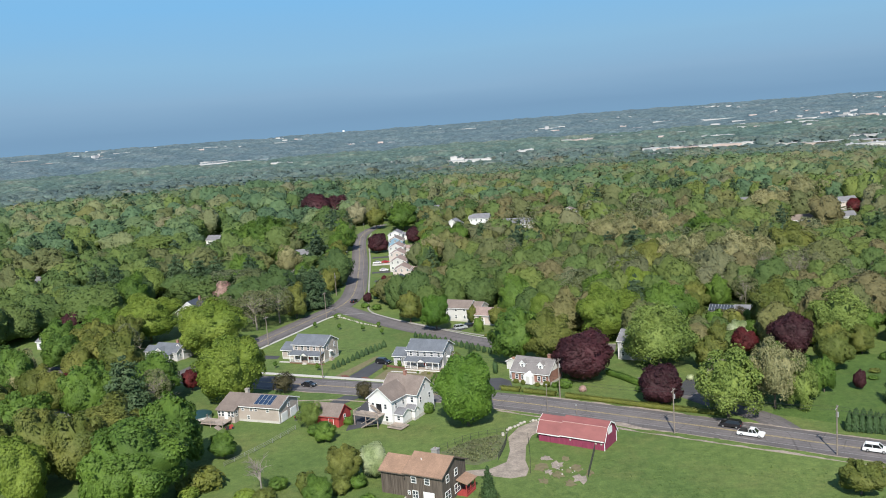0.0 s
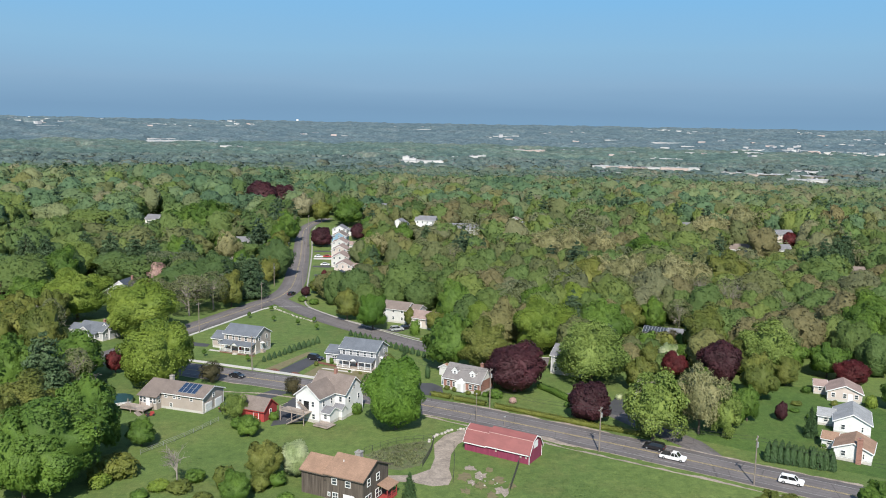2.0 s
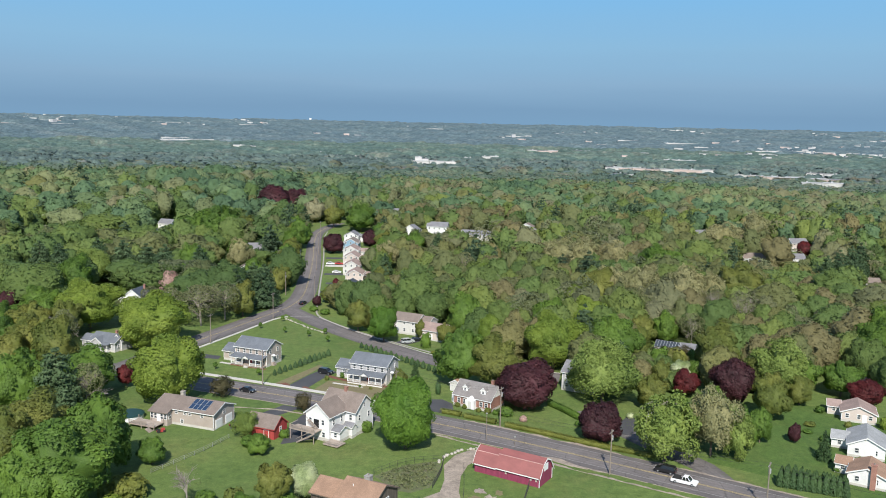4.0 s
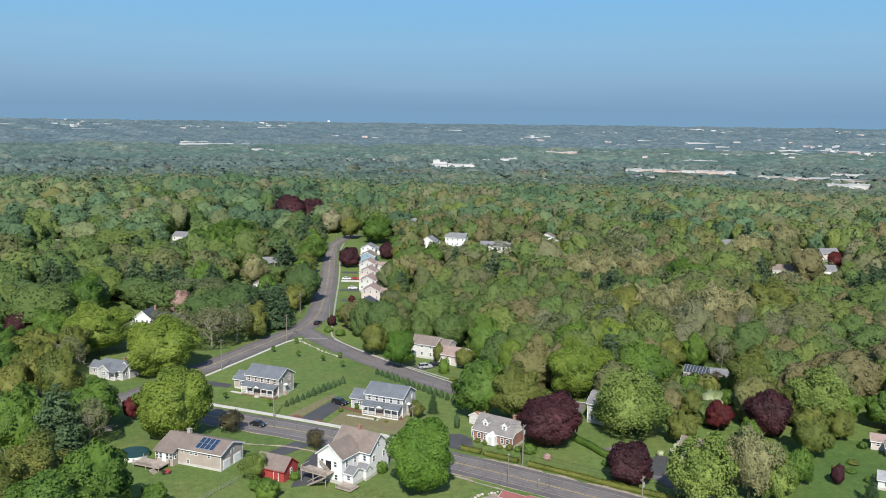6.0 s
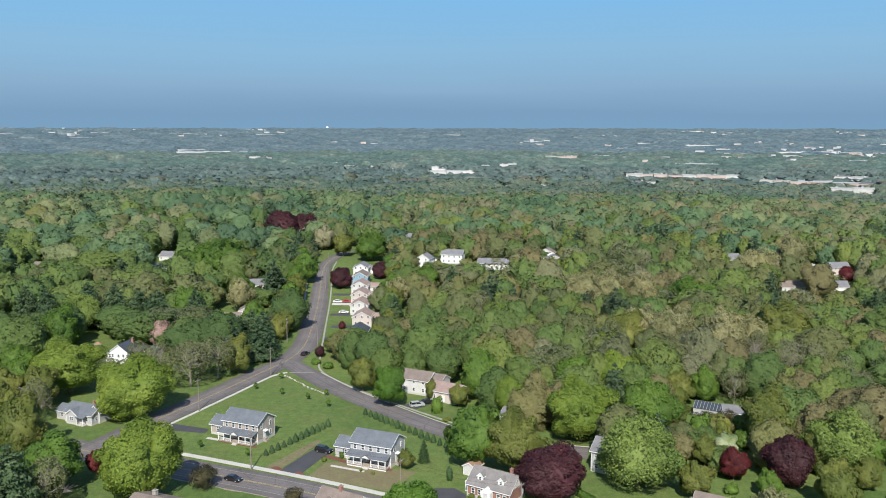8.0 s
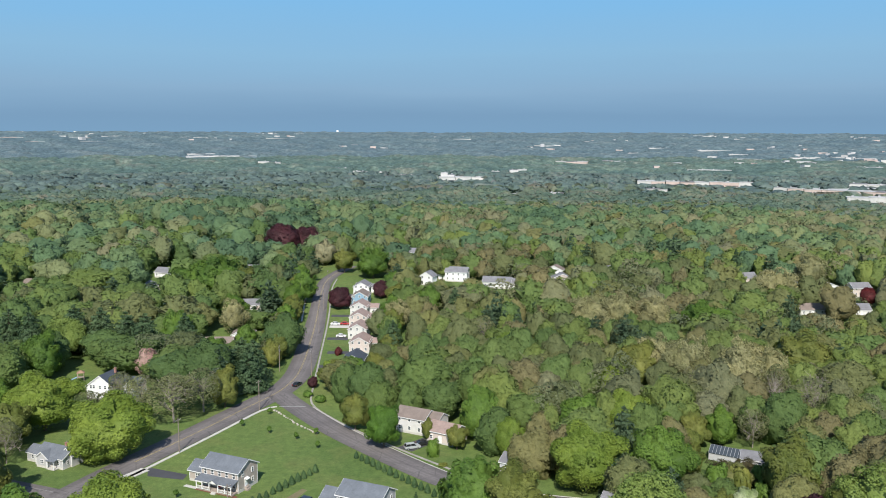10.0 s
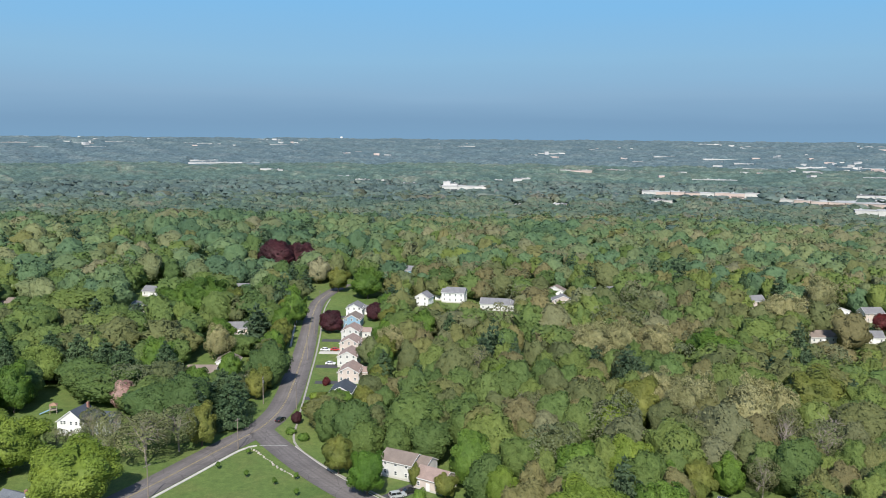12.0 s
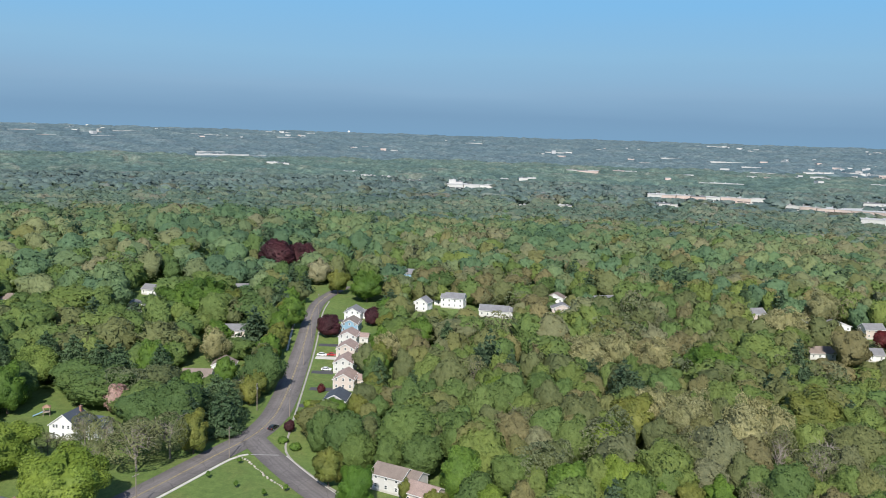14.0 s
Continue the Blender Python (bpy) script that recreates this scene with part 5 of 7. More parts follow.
def town():
    """Small pale buildings of the far town, gathered in quarters."""
    rng = np.random.default_rng(77)
    quarters = [(0.30, 2900, 5), (0.36, 2500, 8), (0.40, 3300, 9), (0.44, 2350, 10), (0.47, 3000, 14), (0.52, 2600, 16), (0.55, 3200, 14), (0.58, 2450, 14), (0.50, 3800, 10), (0.35, 4000, 8), (0.20, 3900, 5), (0.12, 3500, 4), (0.02, 4100, 5), (-0.08, 3600, 4), (-0.18, 4300, 8), (-0.27, 3900, 7), (-0.35, 4400, 10), (-0.42, 4000, 10), (-0.47, 4500, 8), (0.26, 2300, 6)]
    i = 0
    for side, far, many in quarters:
        for _ in range(many):
            y = far * float(rng.uniform(0.94, 1.06))
            x = y * (side + float(rng.normal(0, 0.022)))
            w, d, h = float(rng.uniform(8, 30)), float(rng.uniform(9, 22)), float(rng.uniform(5, 8.5))
            t = thing("town_building", "small pale building in the distant town", "building", pose(x, y, level(x, y) + 8.5, 0, 0, float(rng.uniform(-40, 40))), group="buildings of the distant town")
            part("wall", Shape().box(-w / 2, 0, -12, w / 2, d, h - 0.5), (FARWALL, LIGHTSIDE, FARWALL, FARPINK, GREYSIDE)[i % 5], t)
            part("roof", Shape().box(-w / 2 - 0.3, -0.3, h - 0.5, w / 2 + 0.3, d + 0.3, h), (CONCROOF, GREYROOF, CONCROOF)[i % 3], t)
            i += 1


town()


# ---- houses ----
WINDOWS = {}


def window(ob, at, w, h, shutters=False, name="window"):
    """A framed window with two sashes; at is the pose of its lower middle, looking along its own -y."""
    key = (w, h, shutters)
    if key not in WINDOWS:
        s, f = Shape(), 0.11
        xs, zs = ([-w / 2, -w / 2 + f, w / 2 - f, w / 2] if w < 1.3 else [-w / 2, -w / 2 + f, -0.05, 0.05, w / 2 - f, w / 2]), [0, f, h / 2 - 0.04, h / 2 + 0.04, h - f, h]
        nx = len(xs)
        for y in (-0.1, 0.04):
            s.v += [(a, y, b) for b in zs for a in xs]
        off = nx * len(zs)
        solid = {(i, j): i % 2 == 0 or j % 2 == 0 for i in range(nx - 1) for j in range(5)}
        for (i, j), on in solid.items():
            if not on:
                continue
            q = (j * nx + i, j * nx + i + 1, (j + 1) * nx + i + 1, (j + 1) * nx + i)
            s.f += [q, tuple(off + k for k in q[::-1])]
            for (di, dj), (a, b) in zip(((0, -1), (1, 0), (0, 1), (-1, 0)), ((0, 1), (1, 2), (2, 3), (3, 0))):
                if not solid.get((i + di, j + dj), False):
                    s.f.append((q[b], q[a], off + q[a], off + q[b]))
        p = Shape().box(-w / 2 + f, -0.05, f, w / 2 - f, 0.03, h - f)
        WINDOWS[key] = (s.mesh("window", WHITE), p.mesh("pane", PANE))
    frame_mesh, pane_mesh = WINDOWS[key]
    win = part(name, frame_mesh, None, ob, at=at)
    part("pane", pane_mesh, None, win)
    return win


def doorway(ob, at, w, h, material, name="door"):
    s = Shape().box(-w / 2, -0.08, 0, w / 2, 0.03, h)
    for i in range(3):
        s.box(-w / 2 + 0.12, -0.11, 0.15 + i * h / 3, w / 2 - 0.12, -0.08, 0.02 + (i + 1) * h / 3 - 0.1)
    d = part(name, s, material, ob, at=at)
    part("door_frame", Shape().box(-w / 2 - 0.12, -0.06, 0, -w / 2, 0.03, h + 0.12).box(w / 2, -0.06, 0, w / 2 + 0.12, 0.03, h + 0.12).box(-w / 2, -0.06, h, w / 2, 0.03, h + 0.12), WHITE, d)
    return d


def face(block, side, u, z):
    """The pose of a point on one side of a block (x0, y0, length, depth): F front, R right, B back, L left; u from the left of that side."""
    x0, y0, L, D = block
    return {"F": pose(x0 + u, y0, z), "R": pose(x0 + L, y0 + u, z, 0, 0, 90), "B": pose(x0 + L - u, y0 + D, z, 0, 0, 180), "L": pose(x0, y0 + D - u, z, 0, 0, -90)}[side]


def gable(ob, block, z0, high, rise, wall, roof, ridge="x", over=0.4, trim=WHITE, base=True):
    """A block with a gabled roof: walls, roof slabs, rake and eave boards, and a low foundation."""
    x0, y0, L, D = block
    x1, y1, top = x0 + L, y0 + D, z0 + high
    s = Shape()
    if ridge == "x":
        ym = y0 + D / 2
        s.prism([(x0, y0, z0 - 0.6), (x0, y1, z0 - 0.6), (x0, y1, top), (x0, ym, top + rise), (x0, y0, top)], [(x1, y0, z0 - 0.6), (x1, y1, z0 - 0.6), (x1, y1, top), (x1, ym, top + rise), (x1, y0, top)])
    else:
        xm = x0 + L / 2
        s.prism([(x0, y0, z0 - 0.6), (x1, y0, z0 - 0.6), (x1, y0, top), (xm, y0, top + rise), (x0, y0, top)], [(x0, y1, z0 - 0.6), (x1, y1, z0 - 0.6), (x1, y1, top), (xm, y1, top + rise), (x0, y1, top)])
    part("wall", s, wall, ob)
    if base:
        part("foundation", Shape().box(x0 - 0.03, y0 - 0.03, z0 - 0.7, x1 + 0.03, y1 + 0.03, z0 + 0.4), CONCRETE, ob)
    half = (D if ridge == "x" else L) / 2
    k = rise / half
    r, b = Shape(), Shape()
    for sgn in (-1, 1):
        a, c = half + over, -k * over
        if ridge == "x":
            def P(d, h, e): return ((x0 - over if e == 0 else x1 + over), ym + sgn * d, top + h)
        else:
            def P(d, h, e): return (xm + sgn * d, (y0 - over if e == 0 else y1 + over), top + h)
        r.prism([P(0, rise + 0.02, 0), P(a, c + 0.02, 0), P(a, c + 0.2, 0), P(0, rise + 0.2, 0)], [P(0, rise + 0.02, 1), P(a, c + 0.02, 1), P(a, c + 0.2, 1), P(0, rise + 0.2, 1)])
        for e in (0, 1):
            out = -0.05 if e == 0 else 0.05
            q = [P(0, rise + 0.16, e), P(a + 0.02, c + 0.16, e), P(a + 0.02, c - 0.12, e), P(0, rise - 0.12, e)]
            n = (out, 0, 0) if ridge == "x" else (0, out, 0)
            b.prism([(p[0] + 0.1 * n[0], p[1] + 0.1 * n[1], p[2]) for p in q], [(p[0] + n[0], p[1] + n[1], p[2]) for p in q])
        g = [P(a + 0.01, c - 0.1, 0), P(a + 0.13, c - 0.1, 0), P(a + 0.13, c + 0.06, 0), P(a + 0.01, c + 0.06, 0)]
        h = [P(a + 0.01, c - 0.1, 1), P(a + 0.13, c - 0.1, 1), P(a + 0.13, c + 0.06, 1), P(a + 0.01, c + 0.06, 1)]
        b.prism(g, h)
    rf = part("roof", r, roof, ob)
    part("trim", b, trim, rf, "painted eave and rake boards")
    for cx in (x0 - 0.02, x1 - 0.12):
        for cy in (y0 - 0.02, y1 - 0.12):
            part("corner_board", Shape().box(cx, cy, z0, cx + 0.14, cy + 0.14, top - 0.02), trim, ob)
    return rf


def chimney(ob, x, y, z0, z1, w=0.7, material=None):
    c = part("chimney", Shape().box(x - w / 2, y - w / 2, z0, x + w / 2, y + w / 2, z1).box(x - w / 2 - 0.08, y - w / 2 - 0.08, z1, x + w / 2 + 0.08, y + w / 2 + 0.08, z1 + 0.15), material or BRICK, ob)
    part("flue", Shape().rod((x, y, z1 + 0.15), (x, y, z1 + 0.5), 0.15, 0.13, 8), POLEWOOD, c)


def colonial(x, y, turn, wall, label):
    """A two-storey house with a full-width porch and a low wing to its left."""
    h = thing("house", label, "house", pose(x, y, 0, 0, 0, turn), group="pair of new houses on the lawn")
    A = (0, 0, 11.8, 8.2)
    gable(h, A, 0.5, 5.2, 2.2, wall, BLUEROOF)
    W = (-5.6, 1.6, 5.6, 6.2)
    gable(h, W, 0.3, 2.9, 1.7, wall, BLUEROOF)
    for u in (1.3, 3.6, 5.9, 8.2, 10.5):
        window(h, face(A, "F", u, 3.75), 1.0, 1.5)
    for u in (1.3, 3.4, 8.4, 10.5):
        window(h, face(A, "F", u, 1.2), 1.0, 1.6)
    doorway(h, face(A, "F", 5.9, 0.75), 1.1, 2.1, SHEDRED)
    window(h, face(W, "F", 2.8, 1.2), 1.5, 1.3)
    for u, z in ((2.0, 3.9), (6.0, 3.9), (6.0, 1.2)):
        window(h, face(A, "R", u, z), 0.9, 1.4)
    doorway(h, face(A, "R", 3.2, 1.0), 0.9, 2.0, WHITE)
    part("door_hood", Shape().prism([(11.8, 2.5, 3.15), (12.7, 2.5, 3.0), (12.7, 3.9, 3.0), (11.8, 3.9, 3.15)], [(11.8, 2.5, 3.4), (12.7, 2.5, 3.12), (12.7, 3.9, 3.12), (11.8, 3.9, 3.4)]), WHITE, h)
    part("side_steps", Shape().box(11.8, 2.5, -0.1, 12.9, 3.9, 0.5).box(11.8, 2.6, 0.5, 12.5, 3.8, 0.95), DECKWOOD, h)
    porch = part("porch", Shape().box(0.2, -2.4, 0.2, 11.6, 0, 0.62), DECKWOOD, h)
    part("porch_roof", Shape().prism([(-0.1, 0.0, 3.55), (-0.1, -2.8, 2.85), (-0.1, -2.8, 2.98), (-0.1, 0, 3.72)], [(11.9, 0.0, 3.55), (11.9, -2.8, 2.85), (11.9, -2.8, 2.98), (11.9, 0, 3.72)]), BLUEROOF, porch)
    part("porch_gable", Shape().prism([(4.6, -2.95, 2.9), (7.2, -2.95, 2.9), (5.9, -2.95, 3.75)], [(4.6, -1.0, 2.95), (7.2, -1.0, 2.95), (5.9, -1.0, 3.75)]), WHITE, porch)
    for s in (-1, 1):
        part("porch_gable_roof", Shape().prism([(5.9, -3.15, 3.78), (5.9 + s * 1.55, -3.15, 2.78), (5.9 + s * 1.55, -3.15, 2.9), (5.9, -3.15, 3.9)], [(5.9, -0.8, 3.78), (5.9 + s * 1.55, -0.8, 2.78), (5.9 + s * 1.55, -0.8, 2.9), (5.9, -0.8, 3.9)]), BLUEROOF, porch)
    part("fascia", Shape().box(0, -2.75, 2.62, 11.8, -2.55, 2.86), WHITE, porch)
    for u in (0.35, 2.2, 4.5, 7.3, 9.5, 11.45):
        part("column", Shape().box(u - 0.1, -2.72, 0.62, u + 0.1, -2.52, 2.64), WHITE, porch)
    for a, b in ((0.45, 4.4), (7.4, 11.35)):
        s = Shape().box(a, -2.66, 1.42, b, -2.58, 1.5).box(a, -2.66, 0.72, b, -2.58, 0.8)
        n = int((b - a) / 0.2)
        for i in range(n):
            s.box(a + 0.2 * i + 0.06, -2.64, 0.8, a + 0.2 * i + 0.1, -2.6, 1.42)
        part("railing", s, WHITE, porch)
    part("lattice", Shape().box(0.2, -2.46, -0.1, 11.6, -2.4, 0.24), MULCH if wall is TANSIDE else WHITE, porch)
    part("step", Shape().box(5.2, -3.2, -0.1, 6.6, -2.4, 0.2).box(5.2, -2.9, 0.2, 6.6, -2.4, 0.42), CONCRETE, porch)
    part("path", Shape().box(-4.5, -2.2, -0.1, 0.1, -1.0, 0.05) if wall is TANSIDE else Shape().box(-3.5, -5.0, -0.1, 6.4, -4.0, 0.05), CONCRETE, h)


colonial(-53.7, 264.6, -24.6, TANSIDE, "two-storey tan house with blue-grey roof and white porch")
colonial(-15.9, 247.2, -24.0, GREYSIDE, "two-storey light grey house with blue-grey roof and white porch")


def solar_house():
    h = thing("house", "low tan ranch house with rooftop solar panels and garage doors", "house", pose(-63.0, 210.9, 0, 0, 0, -22.4))
    A, S = (-0.2, 0.4, 17.6, 8.8), (-0.2, -1.5, 5.2, 2.2)
    roof = gable(h, A, 0.2, 4.0, 1.7, TANSIDE, BROWNROOF)
    part("sunroom", Shape().box(-0.2, -1.5, -0.3, 5.0, 0.5, 3.5), TANSIDE, h)
    part("sunroom_roof", Shape().prism([(-0.6, -2.0, 3.3), (5.4, -2.0, 3.3), (5.4, -2.0, 3.45), (-0.6, -2.0, 3.45)], [(-0.6, 0.9, 4.42), (5.4, 0.9, 4.42), (5.4, 0.9, 4.57), (-0.6, 0.9, 4.57)]), BROWNROOF, h)
    for u in (0.6, 1.7, 3.6, 4.7):
        window(h, face(S, "F", u, 1.6), 0.95, 1.5)
    window(h, face(S, "R", 1.0, 1.6), 0.95, 1.5)
    doorway(h, face(S, "F", 2.65, 0.9), 0.9, 2.2, WHITE)
    for u, z in ((6.6, 2.9), (9.2, 2.9), (10.6, 2.9), (14.2, 2.8)):
        window(h, face(A, "F", u, z), 0.95, 1.0)
    window(h, face(A, "F", 8.2, 0.6), 0.9, 1.1)
    window(h, face(A, "R", 4.4, 3.1), 1.0, 1.2)
    for u in (2.2, 6.4):
        doorway(h, face(A, "R", u, 0.1), 2.7, 2.2, WHITE, "garage_door")
    k = 1.7 / 4.4
    for i in range(4):
        for j in range(2):
            x0 = 9.7 + 1.3 * i
            d0 = 0.55 + j * 1.75
            P = [(x0 + a, 4.8 - d, 4.2 + 1.7 - k * d + 0.3) for a, d in ((0, d0), (1.12, d0), (1.12, d0 + 1.66), (0, d0 + 1.66))]
            part("solar_panel", Shape().prism(P, [(p[0], p[1], p[2] + 0.06) for p in P]), SOLAR, roof, "dark blue solar panel")
    F = [(a, 4.8 - d, 4.2 + 1.7 - k * d + 0.27) for a, d in ((9.6, 0.48), (14.8, 0.48), (14.8, 4.04), (9.6, 4.04))]
    part("panel_frame", Shape().prism(F, [(p[0], p[1], p[2] + 0.05) for p in F]), GALV, roof, "pale aluminium panel frame")
    chimney(h, 4.2, 6.0, 4, 6.7, 0.9, STONE)
    deck = thing("deck", "weathered grey wooden deck beside the covered pool", "deck", pose(-63.0, 210.9, 0, 0, 0, -22.4))
    part("platform", Shape().box(-3.6, -5.6, 0.8, 4.2, -1.7, 1.0), DECKWOOD, deck)
    for x in (-3.5, 0.2, 4.0):
        for y in (-5.5, -1.9):
            part("post", Shape().box(x, y, -0.2, x + 0.15, y + 0.15, 2.0), DECKWOOD, deck)
    s = Shape().box(-3.5, -5.6, 1.85, 2.0, -5.48, 1.97)
    for i in range(26):
        s.box(-3.5 + 0.21 * i, -5.57, 1.0, -3.44 + 0.21 * i, -5.51, 1.85)
    part("railing", s, DECKWOOD, deck)
    st = Shape()
    for i in range(5):
        st.box(2.6 + 0.28 * i, -7.0, 0.62 - 0.17 * i, 2.9 + 0.28 * i, -5.6, 0.8 - 0.17 * i)
    part("stairs", st, DECKWOOD, deck)
    pool = thing("pool", "round above-ground pool under a dark green cover", "pool", pose(-70.4, 213.6, 0))
    part("wall", Shape().rod((0, 0, -0.1), (0, 0, 1.15), 3.7, 3.7, 24), WHITE, pool)
    part("cover", Shape().rod((0, 0, 1.15), (0, 0, 1.3), 3.85, 3.3, 24), POOLCOVER, pool)


solar_house()


def white_farmhouse():
    h = thing("house", "white clapboard farmhouse with grey-brown roof and wooden decks", "house", pose(-22.6, 203.4, 0, 0, 0, -32))
    A, B = (0, 4.2, 10.4, 7.6), (0.4, -2.4, 7.0, 7.2)
    gable(h, A, 0.4, 6.0, 3.2, WHITESIDE, BROWNROOF, over=0.45)
    gable(h, B, 0.4, 6.0, 2.7, WHITESIDE, BROWNROOF, "y", 0.4)
    window(h, face(A, "R", 1.6, 3.6), 0.95, 1.5)
    window(h, face(A, "R", 5.6, 3.6), 0.95, 1.5)
    window(h, face(A, "R", 3.6, 6.6), 0.8, 1.2)
    window(h, face(A, "R", 3.6, 1.0), 1.0, 1.6)
    for u in (1.4, 5.2):
        window(h, face(B, "F", u, 3.9), 0.95, 1.4)
    doorway(h, face(B, "F", 3.2, 3.0), 1.6, 2.1, TINT)
    window(h, face(B, "F", 5.4, 0.9), 1.0, 1.4)
    for u, z in ((1.8, 3.8), (4.9, 3.8), (1.8, 0.9), (4.9, 0.9)):
        window(h, face(B, "R", u, z), 0.9, 1.5)
    window(h, face(A, "F", 9.0, 3.9), 0.95, 1.5)
    window(h, face(A, "F", 9.2, 1.0), 0.95, 1.5)
    gable(h, (7.4, -1.4, 2.4, 3.6), 0.3, 2.5, 0.9, WHITESIDE, GREYROOF, "x", 0.3)
    gable(h, (8.2, 2.6, 2.4, 1.7), 0.3, 2.6, 0.7, WHITESIDE, GREYROOF, "x", 0.25)
    window(h, pose(8.6, -1.4, 1.1), 1.0, 1.2)
    chimney(h, 4.8, 8.0, 8.2, 10.6)
    deck = part("deck", Shape().box(-2.2, -5.6, 2.6, 5.2, -2.4, 2.82), DECKWOOD, h, "raised wooden deck with stairs")
    for x in (-2.1, 1.4, 5.0):
        part("post", Shape().box(x, -5.5, -0.2, x + 0.18, -5.32, 3.8), DECKWOOD, deck)
    s = Shape()
    for x0, y0, x1, y1 in ((-2.2, -5.6, 5.2, -5.52), (-2.2, -5.6, -2.12, -2.4)):
        s.box(x0, y0, 3.7, x1, y1, 3.8)
    for i in range(34):
        s.box(-2.2 + 0.22 * i, -5.58, 2.82, -2.14 + 0.22 * i, -5.53, 3.7)
    part("railing", s, DECKWOOD, deck)
    st = Shape()
    for i in range(15):
        st.box(5.2 - 0.3 * i, -6.8, 2.55 - 0.17 * i, 5.5 - 0.3 * i, -5.6, 2.72 - 0.17 * i)
    for sgn in (-6.8, -5.66):
        st.prism([(5.5, sgn, 2.5), (5.5, sgn, 2.8), (5.5, sgn + 0.06, 2.8), (5.5, sgn + 0.06, 2.5)], [(0.9, sgn, -0.1), (0.9, sgn, 0.2), (0.9, sgn + 0.06, 0.2), (0.9, sgn + 0.06, -0.1)])
        st.prism([(5.5, sgn, 3.65), (5.5, sgn, 3.75), (5.5, sgn + 0.06, 3.75), (5.5, sgn + 0.06, 3.65)], [(0.9, sgn, 1.0), (0.9, sgn, 1.1), (0.9, sgn + 0.06, 1.1), (0.9, sgn + 0.06, 1.0)])
    part("stairs", st, DECKWOOD, deck)
    up = Shape()
    for i in range(9):
        up.box(1.4 + 0.3 * i, -2.42 - 1.0, 4.55 - 0.19 * i, 1.7 + 0.3 * i, -2.42, 4.7 - 0.19 * i)
    up.prism([(1.2, -3.42, 5.5), (1.2, -3.42, 5.6), (1.2, -3.36, 5.6), (1.2, -3.36, 5.5)], [(4.2, -3.42, 3.7), (4.2, -3.42, 3.8), (4.2, -3.36, 3.8), (4.2, -3.36, 3.7)])
    part("upper_stairs", up, DECKWOOD, deck)
    low = part("low_deck", Shape().box(7.4, -4.8, 0.3, 11.6, -1.4, 0.5), DECKWOOD, h, "low wooden deck")
    r = Shape().box(7.4, -4.8, 1.3, 11.6, -4.72, 1.4).box(11.52, -4.72, 1.3, 11.6, -1.4, 1.4)
    for i in range(19):
        r.box(7.42 + 0.22 * i, -4.78, 0.5, 7.48 + 0.22 * i, -4.73, 1.3)
    part("railing", r, DECKWOOD, low)


white_farmhouse()


def brick_cape():
    h = thing("house", "small brick cape house with grey roof and two white dormers", "house", pose(13.9, 226.0, 0, 0, 0, -34))
    A = (0, 0, 11.6, 7.8)
    gable(h, A, 0.3, 2.9, 3.1, BRICK, CAPEROOF, over=0.3)
    part("gable_board", Shape().prism([(11.62, 0.5, 3.6), (11.62, 7.3, 3.6), (11.62, 3.9, 6.0)], [(11.68, 0.5, 3.6), (11.68, 7.3, 3.6), (11.68, 3.9, 6.0)]), WHITESIDE, h)
    window(h, face(A, "R", 2.6, 3.7), 0.8, 1.2)
    window(h, face(A, "R", 5.2, 3.7), 0.8, 1.2)
    for u in (1.7, 8.6, 10.2):
        window(h, face(A, "F", u, 1.0), 1.05, 1.4)
    window(h, face(A, "F", 3.4, 1.0), 0.8, 1.4)
    part("porch", Shape().prism([(4.5, -1.3, 0.2), (7.1, -1.3, 0.2), (7.1, -1.3, 2.7), (5.8, -1.3, 3.7), (4.5, -1.3, 2.7)], [(4.5, 0.0, 0.2), (7.1, 0.0, 0.2), (7.1, 0.0, 2.7), (5.8, 0.0, 3.7), (4.5, 0.0, 2.7)]), WHITE, h)
    doorway(h, pose(5.8, -1.3, 0.3), 1.0, 2.1, LIGHTSIDE)
    for u in (3.0, 8.6):
        d = (u - 0.75, 1.1, 1.5, 2.6)
        gable(h, d, 4.0, 1.2, 0.75, WHITE, CAPEROOF, "y", 0.15, base=False)
        window(h, face(d, "F", 0.75, 4.15), 0.8, 1.0)
    chimney(h, 9.6, 4.6, 5.4, 7.2)
    part("side_wing", Shape().box(-1.8, 2.0, -0.2, 0, 6.6, 2.6), WHITESIDE, h)
    s = thing("garden_shed", "small white garden shed with a reddish roof", "shed", pose(13.5, 238.5, 0, 0, 0, -34))
    gable(s, (0, 0, 3.4, 4.0), 0.0, 2.4, 1.0, LIGHTSIDE, TANROOF, "y", 0.25, base=False)


brick_cape()


